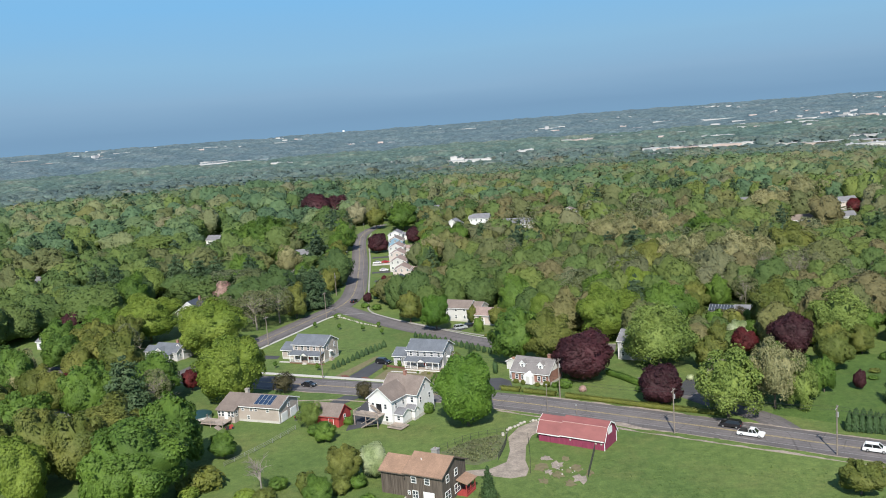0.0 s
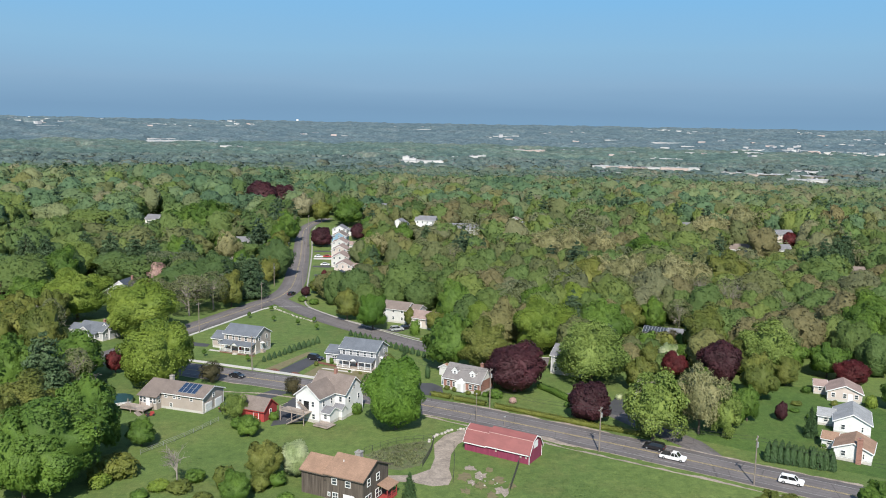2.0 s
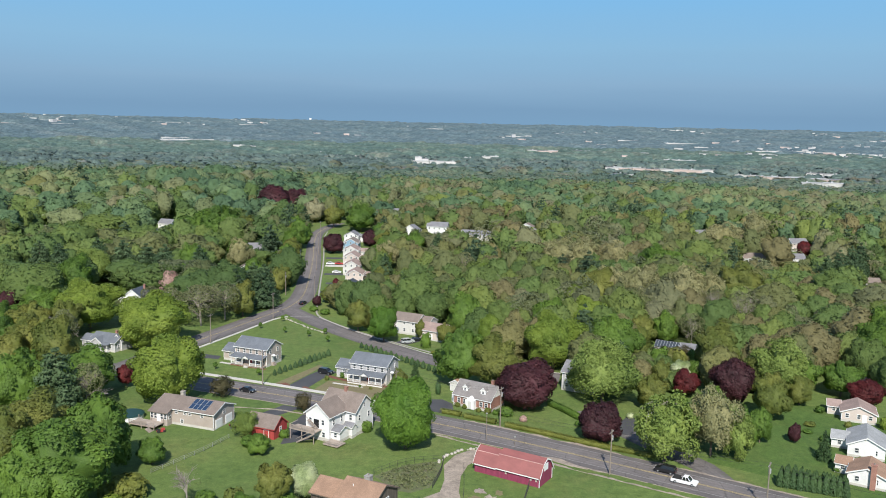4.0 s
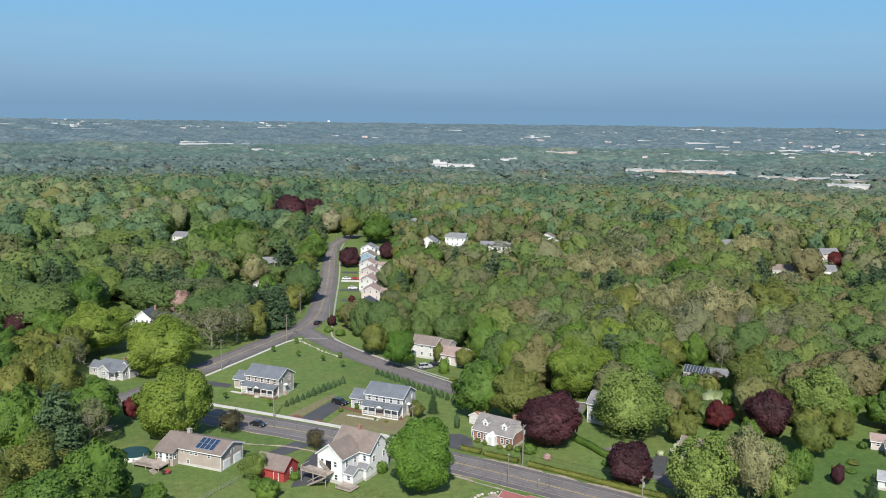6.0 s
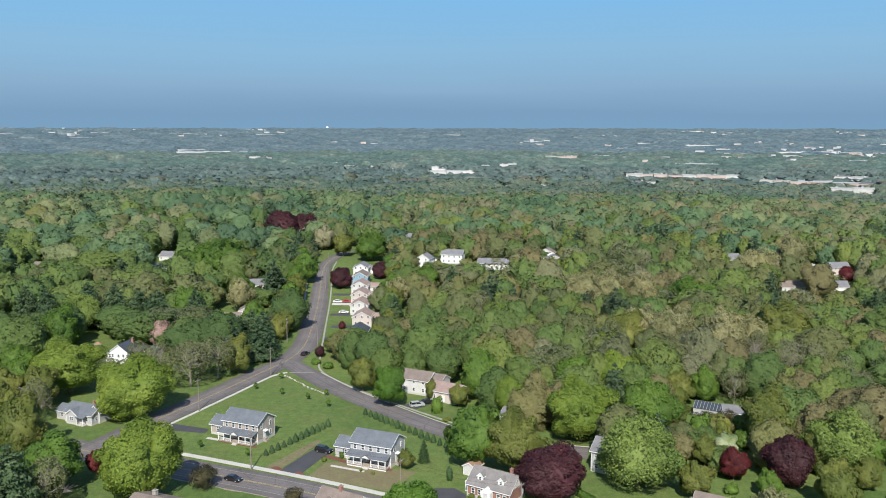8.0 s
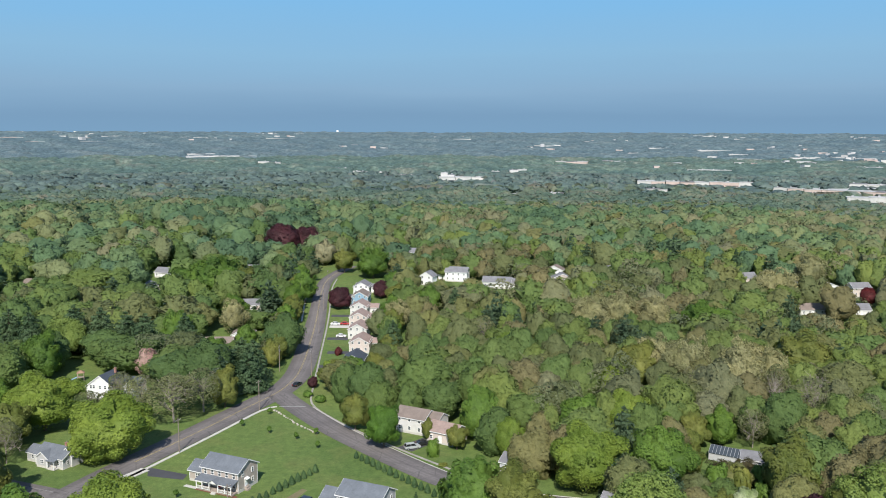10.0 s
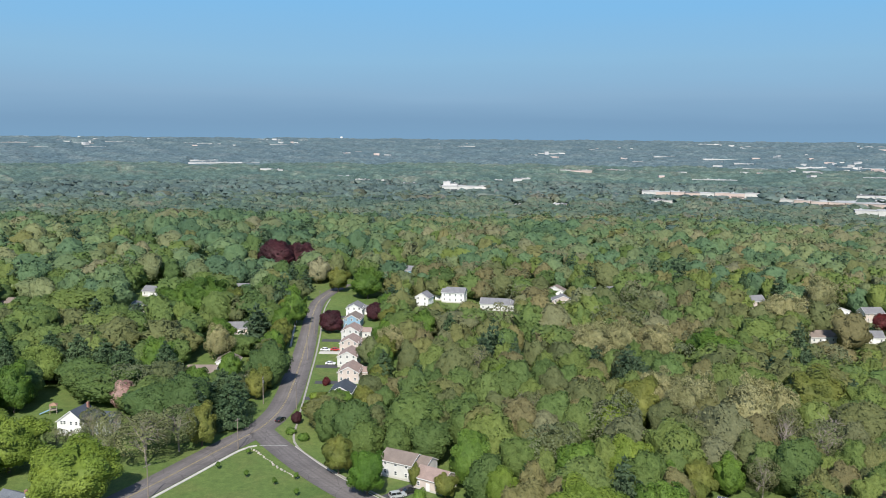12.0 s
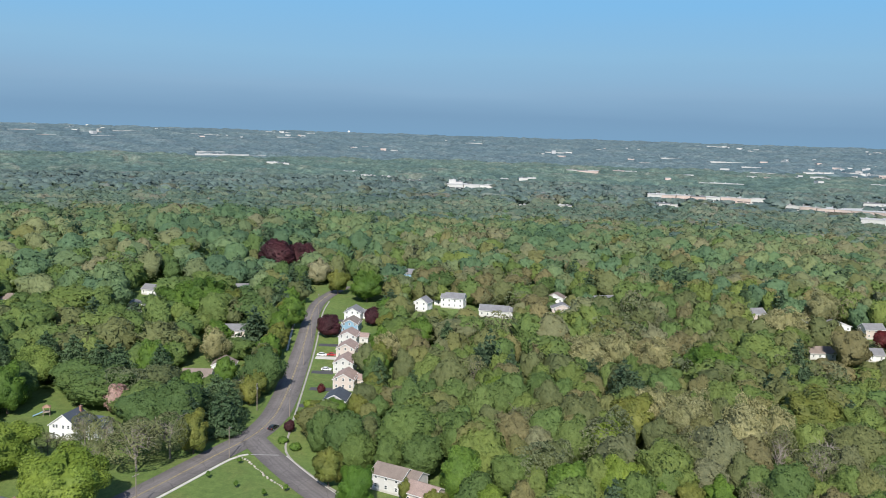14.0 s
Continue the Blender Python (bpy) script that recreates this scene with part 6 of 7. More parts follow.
def barn():
    b = thing("barn", "long magenta barn with a faded red gambrel metal roof", "barn", pose(16.3, 180.9, 0, 0, 0, -33.6))
    for x0, L, D, k in ((0, 5.4, 6.2, 0.93), (5.4, 10.4, 6.6, 1.0)):
        H, m, R = 2.5 * k, 4.6 * k, 5.5 * k
        prof = [(-0.0, -0.3), (D, -0.3), (D, H), (D * 0.78, m), (D / 2, R), (D * 0.22, m), (0, H)]
        part("wall", Shape().prism([(x0, y, z) for y, z in prof], [(x0 + L, y, z) for y, z in prof]), BARNRED, b)
        o = 0.35
        line = [(-o, H - 0.45), (D * 0.22, m), (D / 2, R), (D * 0.78, m), (D + o, H - 0.45)]
        rf, tr = Shape(), Shape()
        for (ya, za), (yb, zb) in zip(line, line[1:]):
            a0, a1 = x0 - (0.3 if x0 == 0 else -0.05), x0 + L + (0.3 if x0 else 0.0)
            rf.prism([(a0, ya, za + 0.05), (a0, yb, zb + 0.05), (a0, yb, zb + 0.17), (a0, ya, za + 0.17)], [(a1, ya, za + 0.05), (a1, yb, zb + 0.05), (a1, yb, zb + 0.17), (a1, ya, za + 0.17)])
            for e in ((a1, a1 + 0.06),) if x0 else ((a0 - 0.06, a0),):
                tr.prism([(e[0], ya, za - 0.12), (e[0], yb, zb - 0.12), (e[0], yb, zb + 0.18), (e[0], ya, za + 0.18)], [(e[1], ya, za - 0.12), (e[1], yb, zb - 0.12), (e[1], yb, zb + 0.18), (e[1], ya, za + 0.18)])
        roof = part("roof", rf, REDROOF, b)
        seam = Shape()
        for yk, zk in ((D * 0.22, m), (D * 0.78, m)):
            seam.box(x0 - 0.1, yk - 0.06, zk + 0.15, x0 + L, yk + 0.06, zk + 0.23)
        part("roof_break", seam, surf("pale_pink_seam", (0.55, 0.36, 0.33), 0.6), roof)
        part("trim", tr, WHITE, roof)
        part("eave_board", Shape().box(x0, -o - 0.06, H - 0.56, x0 + L, -o, H - 0.36), WHITE, roof)
    part("gable_window", Shape().box(15.8, 2.3, 2.9, 15.86, 4.3, 4.4), WHITE, b, "white hay door")
    part("corner_board", Shape().box(15.75, -0.05, 0, 15.87, 0.1, 2.4).box(15.75, 6.5, 0, 15.87, 6.65, 2.4), WHITE, b)
    part("door", Shape().box(10.5, -0.08, 0, 12.6, 0.02, 2.0), BARNRED, b)
    for u in (7.6, 13.6, 14.9):
        part("vent", Shape().box(u, -0.06, 1.2, u + 0.4, 0.02, 1.6), STONE, b)
    part("side_door", Shape().box(-0.06, 1.0, 0, 0.02, 3.2, 2.0), DARKROOF, b)


barn()


def board_house():
    h = thing("house", "dark weathered board house with tan shingle roof and white windows", "house", pose(-12.4, 154.6, 0, 0, 0, -29))
    A, B = (0, 0, 8.2, 9.6), (-6.8, 1.8, 6.8, 7.4)
    gable(h, A, 0.2, 5.7, 2.3, BOARDS, TANROOF, "x", 0.35, trim=BOARDS, base=False)
    gable(h, B, 0.2, 4.6, 1.9, BOARDS, TANROOF, "x", 0.35, trim=BOARDS, base=False)
    for u in (2.0, 5.0):
        window(h, face(A, "F", u, 4.0), 1.2, 1.3)
    window(h, face(A, "F", 2.2, 0.9), 1.3, 1.6)
    window(h, face(A, "F", 0.8, 1.5), 0.6, 0.8)
    doorway(h, face(A, "F", 5.2, 0.2), 2.2, 2.2, WHITE, "patio_door")
    for u in (2.2, 5.6):
        window(h, face(A, "R", u, 4.1), 1.2, 1.5)
    window(h, face(A, "R", 2.0, 0.7), 2.2, 1.8)
    window(h, face(A, "R", 5.8, 0.7), 2.2, 1.8)
    chimney(h, 4.0, 5.6, 6.9, 8.9, 1.2, surf("grey_stone", (0.3, 0.29, 0.27), 0.9, 0.8, 4, 0.2, 0.3))
    part("vent_pipe", Shape().rod((2.2, 3.0, 6.9), (2.2, 3.0, 7.9), 0.08), WHITE, h)
    porch = part("porch", Shape().box(8.2, 5.6, 0, 10.4, 9.4, 0.4), SHEDRED, h, "red side porch")
    part("porch_roof", Shape().prism([(8.2, 5.4, 3.1), (10.7, 5.4, 2.5), (10.7, 5.4, 2.65), (8.2, 5.4, 3.3)], [(8.2, 9.6, 3.1), (10.7, 9.6, 2.5), (10.7, 9.6, 2.65), (8.2, 9.6, 3.3)]), TANROOF, porch)
    for y in (5.7, 7.5, 9.3):
        part("post", Shape().box(10.2, y - 0.08, 0.4, 10.36, y + 0.08, 2.6), SHEDRED, porch)
    part("railing", Shape().box(10.24, 5.7, 1.2, 10.32, 9.3, 1.3).box(10.24, 5.7, 0.7, 10.32, 9.3, 0.78), SHEDRED, porch)
    part("cellar_hatch", Shape().prism([(-0.9, 0.4, -0.1), (-0.1, 0.4, -0.1), (-0.1, 0.4, 0.9), (-0.9, 0.4, 0.3)], [(-0.9, 2.2, -0.1), (-0.1, 2.2, -0.1), (-0.1, 2.2, 0.9), (-0.9, 2.2, 0.3)]), STONE, h)
    t = thing("rain_barrel", "pale blue round barrel by the wall", "barrel", pose(-9.6, 151.6, 0))
    part("barrel", Shape().rod((0, 0, 0), (0, 0, 0.8), 0.5, 0.5, 14), BLUESIDE, t)
    part("lid", Shape().rod((0, 0, 0.8), (0, 0, 0.9), 0.54, 0.45, 14), GREYSIDE, t)


board_house()


def red_shed():
    s = thing("shed", "small red barn-board shed with a grey-brown roof", "shed", pose(-38.4, 202.2, 0, 0, 0, -25))
    A = (0, 0, 8.2, 5.6)
    gable(s, A, 0.1, 2.7, 2.2, SHEDRED, BROWNROOF, "x", 0.3, trim=SHEDRED, base=False)
    window(s, face(A, "R", 2.8, 1.2), 0.8, 1.4)
    doorway(s, face(A, "F", 6.0, 0.1), 1.2, 2.0, SHEDRED)


red_shed()


def cottage(x, y, turn, L, D, high, rise, wall, roof, label, ridge="x", wing=None, stack=False, group="", cat="house"):
    """A plain house for the streets farther off: walls, roof, trim and rows of windows on its sides."""
    z = level(x, y)
    h = thing("house", label, cat, pose(x, y, z, 0, 0, turn), group=group)
    A = (-L / 2, -D / 2, L, D)
    gable(h, A, 0.2, high, rise, wall, roof, ridge, 0.35)
    for zz in ((1.1,) if high < 4 else (1.1, 3.8)):
        n = max(2, int(L / 2.8))
        for i in range(n):
            window(h, face(A, "F", L * (i + 0.5) / n, zz), 1.0, 1.3)
        for side in ("R", "L"):
            n = max(2, int(D / 3.2))
            for i in range(n):
                window(h, face(A, side, D * (i + 0.5) / n, zz), 0.9, 1.2)
    doorway(h, face(A, "F", L * 0.5 + 0.9 + 0.5, 0.25) if L < 9 else face(A, "F", L * 0.5, 0.25), 1.0, 2.0, WHITE) if high < 4 else None
    if wing:
        wx, wy, wL, wD, wh, wr = wing
        W = (wx, wy, wL, wD)
        gable(h, W, 0.2, wh, wr, wall, roof, "x", 0.3)
        for i in range(max(1, int(wL / 2.6))):
            window(h, face(W, "F", wL * (i + 0.5) / max(1, int(wL / 2.6)), 1.0), 1.0, 1.2)
    if stack:
        chimney(h, L * 0.25, 0.4, high, high + rise + 1.1)
    return h


low_grey = cottage(-98.4, 280.4, -24, 10.5, 7.2, 3.0, 2.0, GREYSIDE, BLUEROOF, "low grey house with blue-grey gabled roofs and a white porch", wing=(-9.6, -2.6, 4.4, 5.0, 2.5, 1.4), stack=True)
gable(low_grey, (-3.6, -4.6, 4.2, 4.4), 0.2, 2.8, 1.5, GREYSIDE, BLUEROOF, "y", 0.3)
window(low_grey, pose(-1.5, -4.6, 1.2), 1.4, 1.2)
gable(low_grey, (2.2, -1.0, 3.6, 6.4), 0.2, 3.2, 1.9, GREYSIDE, BLUEROOF, "y", 0.3)
porch = part("porch", Shape().box(0.8, -5.2, 0.1, 3.6, -3.6, 0.4), CONCRETE, low_grey)
part("porch_roof", Shape().prism([(0.6, -5.4, 2.5), (3.8, -5.4, 2.5), (3.8, -5.4, 2.65), (0.6, -5.4, 2.65)], [(0.6, -3.5, 3.1), (3.8, -3.5, 3.1), (3.8, -3.5, 3.25), (0.6, -3.5, 3.25)]), BLUEROOF, porch)
for u in (0.9, 3.4):
    part("column", Shape().box(u - 0.08, -5.2, 0.4, u + 0.08, -5.04, 2.55), WHITE, porch)
r1 = cottage(103.4, 176.2, -34, 7.6, 8.0, 2.6, 1.6, WHITESIDE, TANROOF, "white ranch house with tan roof and a brick chimney", ridge="y", wing=(-6.9, 1.6, 3.1, 4.6, 2.2, 1.0))
chimney(r1, 1.3, -4.3, -0.2, 5.6, 1.1)
cottage(112.6, 194.0, -28, 8.0, 11.0, 2.9, 2.0, WHITESIDE, PALEROOF, "white house with a light grey gabled roof", ridge="y", wing=(-7.6, -1.0, 3.6, 5.0, 2.3, 1.2))
cottage(123.0, 217.2, -24, 8.5, 8.0, 2.5, 1.8, PINKSIDE, PINKROOF, "low beige ranch house with pinkish-brown roof", ridge="y", wing=(-7.4, 1.0, 3.2, 5, 2.2, 1.1))
cottage(139.0, 249.6, -30, 12, 8, 2.8, 1.7, PINKSIDE, PINKROOF, "low brick ranch house behind trees")
cottage(52.5, 241.3, -32, 9, 8.5, 5.4, 2.4, GREYSIDE, GREYROOF, "grey two-storey house half hidden by trees")
cottage(70.0, 212.5, -32, 10, 8.0, 3.4, 2.0, LIGHTSIDE, BROWNROOF, "pale house hidden behind light green trees")
cottage(1.6, 307.6, -28, 10.5, 8.0, 4.9, 2.0, LIGHTSIDE, BROWNROOF, "two-storey pale house with a pinkish end wall", wing=(4.4, -2.2, 4.6, 7, 4.4, 1.8))
cottage(11.4, 298.6, -32, 9.5, 8, 3.4, 1.9, PINKSIDE, PINKROOF, "beige house with brown roof beside trees", wing=None)
cottage(31, 275, -30, 8, 7, 3.0, 1.6, GREYSIDE, GREYROOF, "small grey-roofed house under the trees")

ROW = [(-25.3, 383.5, DARKROOF, GREYSIDE), (-24.5, 404.0, PINKROOF, PINKSIDE), (-27.4, 425.5, PINKROOF, LIGHTSIDE), (-28.9, 445.5, PINKROOF, PINKSIDE), (-30.4, 464.5, PINKROOF, LIGHTSIDE), (-32.0, 485.5, BROWNROOF, BLUESIDE), (-33.2, 507.5, GREYROOF, WHITESIDE)]
for i, (x, y, rf, wl_) in enumerate(ROW):
    words = ("dark slate", "pinkish", "pinkish", "pinkish", "pinkish", "brown", "grey")[i]
    cottage(x, y, -4.5, 8.4, 10.5, 2.4 if i == 0 else 4.2, 2.3, wl_, rf, "row house with " + words + " roof beside the straight road", "y", wing=(4.2, 0.5, 4.6, 5.5, 3.0, 1.4) if i in (1, 3, 4, 6) else None, group="houses along the straight road")
    d = patch("driveway", [(x - 14, y - 6), (x - 4.5, y - 6.5), (x - 4.5, y - 2.5), (x - 14, y - 2.5)], 0.12, CONCRETE if i == 3 else DRIVE, "short driveway to the road", "driveway")

LOOKS = [(WHITESIDE, GREYROOF, "white house with a grey roof"), (LIGHTSIDE, BROWNROOF, "pale grey house with a brown roof"), (WHITESIDE, BROWNROOF, "white house with a brown roof"), (PINKSIDE, GREYROOF, "beige house with a grey roof"), (BLUESIDE, GREYROOF, "blue house with a grey roof")]
cottage(2.5, 531, -20, 8, 8, 4.8, 2.6, WHITESIDE, GREYROOF, "white gabled house among trees", ridge="y")
cottage(19.5, 541, -14, 13, 8, 5.6, 2.4, WHITESIDE, GREYROOF, "long white two-storey house with grey roof", wing=(-11.5, 0.3, 5, 6, 3.0, 1.6))
cottage(42, 523, -12, 16, 8, 3.4, 2.4, LIGHTSIDE, GREYROOF, "long low grey house behind trees", wing=(6.5, -3, 5, 8, 3.2, 1.8))
white_house = cottage(-108.4, 340.9, -12.5, 10.6, 8.6, 4.5, 3.9, WHITESIDE, DARKROOF, "white gabled house with a dark roof beside a lawn", ridge="y", wing=(5.2, -0.2, 6.2, 6.4, 4.0, 2.6))
gable(white_house, (7.4, -1.8, 3.8, 4.4), 0.2, 3.9, 2.0, WHITESIDE, DARKROOF, "y", 0.3)
window(white_house, pose(9.3, -1.8, 1.2), 1.2, 1.3)
window(white_house, pose(9.3, -1.8, 3.4), 1.0, 1.1)
for u in (-2.4, 2.0):
    window(white_house, pose(u, -4.3, 3.9), 1.0, 1.3)
chimney(white_house, 1.4, 3.0, 4.5, 9.4)
cottage(-151.5, 309.3, -18, 12, 7.5, 3.0, 1.8, WHITESIDE, GREYROOF, "low white house with a grey roof")
cottage(-137.5, 314, -22, 8, 7, 3.0, 2.2, WHITESIDE, TANROOF, "small white house with tan roof", ridge="y")
cottage(-123.5, 246.8, -24, 9, 7.5, 3.2, 2.2, WHITESIDE, BLUEROOF, "white house with blue-grey roof between trees", ridge="y", stack=True)
cottage(-105, 213, -24, 7, 6, 2.6, 1.6, GREYSIDE, GREYROOF, "small grey garage roof between trees")
cottage(101, 278, -24, 13, 7, 2.6, 1.2, GREYSIDE, GREYROOF, "low grey house beside a greenhouse among trees")
for i, (x, y) in enumerate(FAR_HOUSES):
    wall, roof, words = LOOKS[2 if i in (5, 6) else (i * 3 + i // 4) % 5]
    cottage(x, y + 4, -20 + (i * 37) % 40, 9.5 + (i * 7) % 5, 7.5, 3.0 if i % 3 or x < -60 else 4.8, 2.4, wall, roof, words + " among the woods", "y" if i % 4 == 1 else "x")


# ---- hedges, shrubs and young trees ----
def bush_mesh(rng, count, size, flat=1.0):
    """A rounded bush of radius 1 and height 1."""
    k = 9
    a = np.arange(k) * 2.39996
    c = np.stack([0.5 * np.cos(a) * rng.uniform(0.5, 1, k), 0.5 * np.sin(a) * rng.uniform(0.5, 1, k), rng.uniform(0.3, 0.62, k)], 1)
    pts = sprays(rng, c, rng.uniform(0.32, 0.5, k), count, size)
    pts[:, 2] = np.clip(pts[:, 2], 0.0, None)
    v, q = ball((0, 0, 0.45), 0.74, 0.5, rng, 12, 7)
    return np.concatenate([pts, v]), np.concatenate([np.arange(len(pts)).reshape(-1, 3), q + len(pts)])


BUSH = {}


def bush(x, y, r, h, kind="maple", label="rounded green garden shrub", category="shrub", group=""):
    if kind not in BUSH:
        pts, q = bush_mesh(np.random.default_rng(len(kind)), 1000, 0.1)
        BUSH[kind] = raw_mesh("shrub", pts, q, LEAF[kind])
    ob = new("shrub", BUSH[kind])
    ob.matrix_basis = pose(x, y, level(x, y) - 0.05, 0, 0, (x * 77 + y * 31) % 360) @ Matrix.Diagonal((r, r, h, 1))
    return tagged(ob, label, category, group)


for x, y, r, h, k in ((-9.1, 204.9, 1.9, 3.0, "maple"), (14.9, 224.6, 1.0, 1.2, "hedge"), (16.9, 222.9, 1.1, 1.3, "hedge"), (20.4, 220.2, 1.0, 1.1, "hedge"), (22.7, 219.2, 1.3, 1.6, "hedge"), (24.8, 218.0, 1.1, 1.5, "maple"), (27.5, 217.2, 2.2, 2.6, "maple"),
                      (-28.7, 200.3, 1.5, 2.2, "maple"), (-36.4, 194.6, 2.4, 2.8, "maple"), (-34.3, 193.4, 2.6, 3.0, "lime"), (-41.4, 159.9, 3.0, 2.2, "olive"), (-39.5, 164.8, 2.6, 2.6, "maple"), (-33.1, 161.9, 2.8, 4.6, "olive"), (-30.2, 157.5, 3.0, 2.4, "maple"), (-25.7, 160.5, 2.6, 3.2, "olive"), (-22.5, 162.6, 2.4, 2.6, "maple"),
                      (-55.4, 167.8, 4.8, 4.8, "hedge"), (-59.0, 166.0, 2.6, 3.4, "olive"), (-48, 157, 2.2, 1.6, "maple"), (-36, 155.5, 2.4, 1.8, "olive"), (-45.5, 160.5, 2.6, 2.0, "lime"), (-20, 153.5, 2.4, 2.4, "maple"), (-57.5, 163, 2.8, 2.4, "lime"), (-53.5, 151.2, 3.0, 2.4, "maple"),
                      (-23.0, 247.3, 0.9, 1.5, "olive"), (-18.6, 249.4, 0.8, 2.0, "maple"), (-9.5, 238.8, 0.6, 0.8, "olive"), (-12.8, 240.6, 0.5, 0.7, "maple"), (9.9, 234.6, 1.0, 3.6, "spruce"), (7.3, 285.1, 2.2, 5.5, "maple"), (10.1, 278.1, 1.6, 1.0, "hedge"), (31.4, 212.9, 1.2, 1.6, "pink"),
                      (-37.5, 341, 2.4, 2.0, "maple"), (-32.5, 335, 2.6, 2.4, "maple"), (-35.2, 377, 2.4, 3.2, "lime"), (-33.6, 396.5, 2.2, 3.0, "red"), (-27, 371, 3, 2.6, "olive"), (-15, 378, 3.4, 4.2, "olive"), (60.5, 216, 1.2, 1.6, "blossom"), (45.5, 210, 1.4, 1.4, "maple"), (52, 207, 1.8, 1.6, "red"), (110, 203, 1.6, 1.6, "blossom"), (88, 262, 3.8, 7.0, "olive"), (94, 264, 3.8, 6.6, "maple"), (100, 263, 3.8, 6.2, "olive"), (82, 262, 3.8, 7.4, "maple"), (105.5, 267, 3.2, 4.2, "olive"), (92, 256, 3.8, 5.2, "maple"), (99, 254, 3.0, 4.6, "olive"), (78, 226, 2.2, 2.6, "maple"), (104, 206, 1.6, 1.0, "maple"), (101.4, 208.4, 1.4, 0.9, "olive"), (107, 211, 1.8, 1.2, "olive"), (99.2, 181.6, 1.2, 1.3, "maple"), (105.4, 200.6, 1.3, 1.5, "maple"), (114.8, 221.8, 1.6, 2.0, "maple"), (117.0, 210.4, 1.2, 1.6, "olive"), (107.6, 187.4, 1.0, 1.2, "olive"), (126, 209, 1.8, 3.4, "lime")):
    words = {"maple": "rounded green garden shrub", "hedge": "clipped yellow-green round shrub", "olive": "untidy olive-green garden shrub", "lime": "bright green spreading shrub", "spruce": "small dark conical evergreen", "pink": "pink flowering garden shrub", "red": "dark red-leaved garden shrub", "blossom": "white flowering garden shrub"}[k]
    bush(x, y, r, h, k, words)


def hedge(pts, wide, high, kind, label):
    """A clipped hedge along a line: sprays over a long rounded block."""
    rng = np.random.default_rng(int(abs(pts[0][0] * 10)))
    line = smooth_line(pts, 0.9)
    c = np.array([(p.x, p.y, level(p.x, p.y) + high * 0.5) for p in line])
    c += rng.normal(scale=0.06, size=c.shape)
    v = sprays(rng, c, np.full(len(c), max(wide, high) * 0.55), 60 * len(c), 0.17)
    v[:, 2] = np.clip(v[:, 2], 0, high + 0.2)
    s = ribbon(line, wide * 0.4, -wide * 0.4, high * 0.85, high)
    me = raw_mesh("hedge", np.concatenate([v, np.array(s.v)]), np.concatenate([np.arange(len(v)).reshape(-1, 3), np.array([t for f in s.f for t in (f[:3], (f[0], f[2], f[3]))]) + len(v)]), LEAF[kind])
    tagged(new("hedge", me), label, "hedge")


hedge([(10.6, 219.3), (15.4, 216.6)], 1.6, 1.2, "hedge", "short clipped yellow-green hedge by the brick house")
hedge([(16.4, 215.6), (24.2, 211.0)], 1.5, 1.2, "hedge", "clipped yellow-green hedge along the road")
hedge([(26.5, 209.4), (36.2, 203.2), (46, 196.6), (60, 188.6)], 1.5, 1.1, "hedge", "long clipped yellow-green hedge along the road")
hedge([(40.6, 226), (43.6, 221), (46.8, 214.6), (52, 209.8)], 1.8, 1.6, "maple", "dark green hedge behind the lawn")


def cone_tree(seed, rows=12):
    rng = np.random.default_rng(seed)
    t = thing("arborvitae", "young cone-shaped green arborvitae", "tree")
    n = 700
    z = rng.uniform(0, 1, n) ** 0.8
    a = rng.uniform(0, 6.283, n)
    rad = np.where(z < 0.15, 0.75 + z, 1.02 * (1 - z) ** 0.62) * rng.uniform(0.85, 1.08, n)
    c = np.stack([np.cos(a) * rad, np.sin(a) * rad, z], 1)
    nrm = np.stack([np.cos(a), np.sin(a), np.full(n, 0.5)], 1) + rng.normal(scale=0.35, size=(n, 3))
    u = np.cross(nrm, rng.normal(size=(n, 3)))
    u /= np.linalg.norm(u, axis=1)[:, None]
    v = np.cross(nrm, u)
    s = np.array([1, 1, 0.4])
    pts = np.stack([c + u * 0.16 * s, c + v * 0.12 * s, c - u * 0.16 * s, c - v * 0.12 * s], 1).reshape(-1, 3)
    part("crown", raw_mesh("crown", pts, np.arange(4 * n).reshape(-1, 4), LEAF["spruce"]), None, t)
    part("trunk", Shape().rod((0, 0, -0.05), (0, 0, 0.9), 0.1, 0.02, 6), BARK, t)
    return t


def tree_rows():
    first = None
    rng = np.random.default_rng(3)
    runs = [((-39.2, 251.7), (-25.1, 273.9), 12, 0.85, 2.1, "row of young trees beside the lawn"), ((-14.8, 283.9), (9.5, 256.6), 15, 0.85, 2.2, "row of young trees along the side road"), ((82.4, 173.6), (94.2, 168.2), 11, 1.0, 4.4, "tall evergreen screen by the white house"), ((83.4, 175.4), (94.8, 170.2), 10, 1.0, 4.0, "tall evergreen screen by the white house")]
    for (x0, y0), (x1, y1), n, r, h, group in runs:
        for i in range(n):
            f = i / (n - 1)
            k = float(rng.uniform(0.85, 1.15))
            m = pose(x0 + (x1 - x0) * f, y0 + (y1 - y0) * f + float(rng.uniform(-0.2, 0.2)), 0, 0, 0, float(rng.uniform(0, 360))) @ Matrix.Diagonal((r * k, r * k, h * k, 1))
            if first is None:
                ob = first = cone_tree(8)
            else:
                ob = copy_thing(first, Matrix())
            ob.matrix_basis = m
            tagged(ob, group=group)


tree_rows()


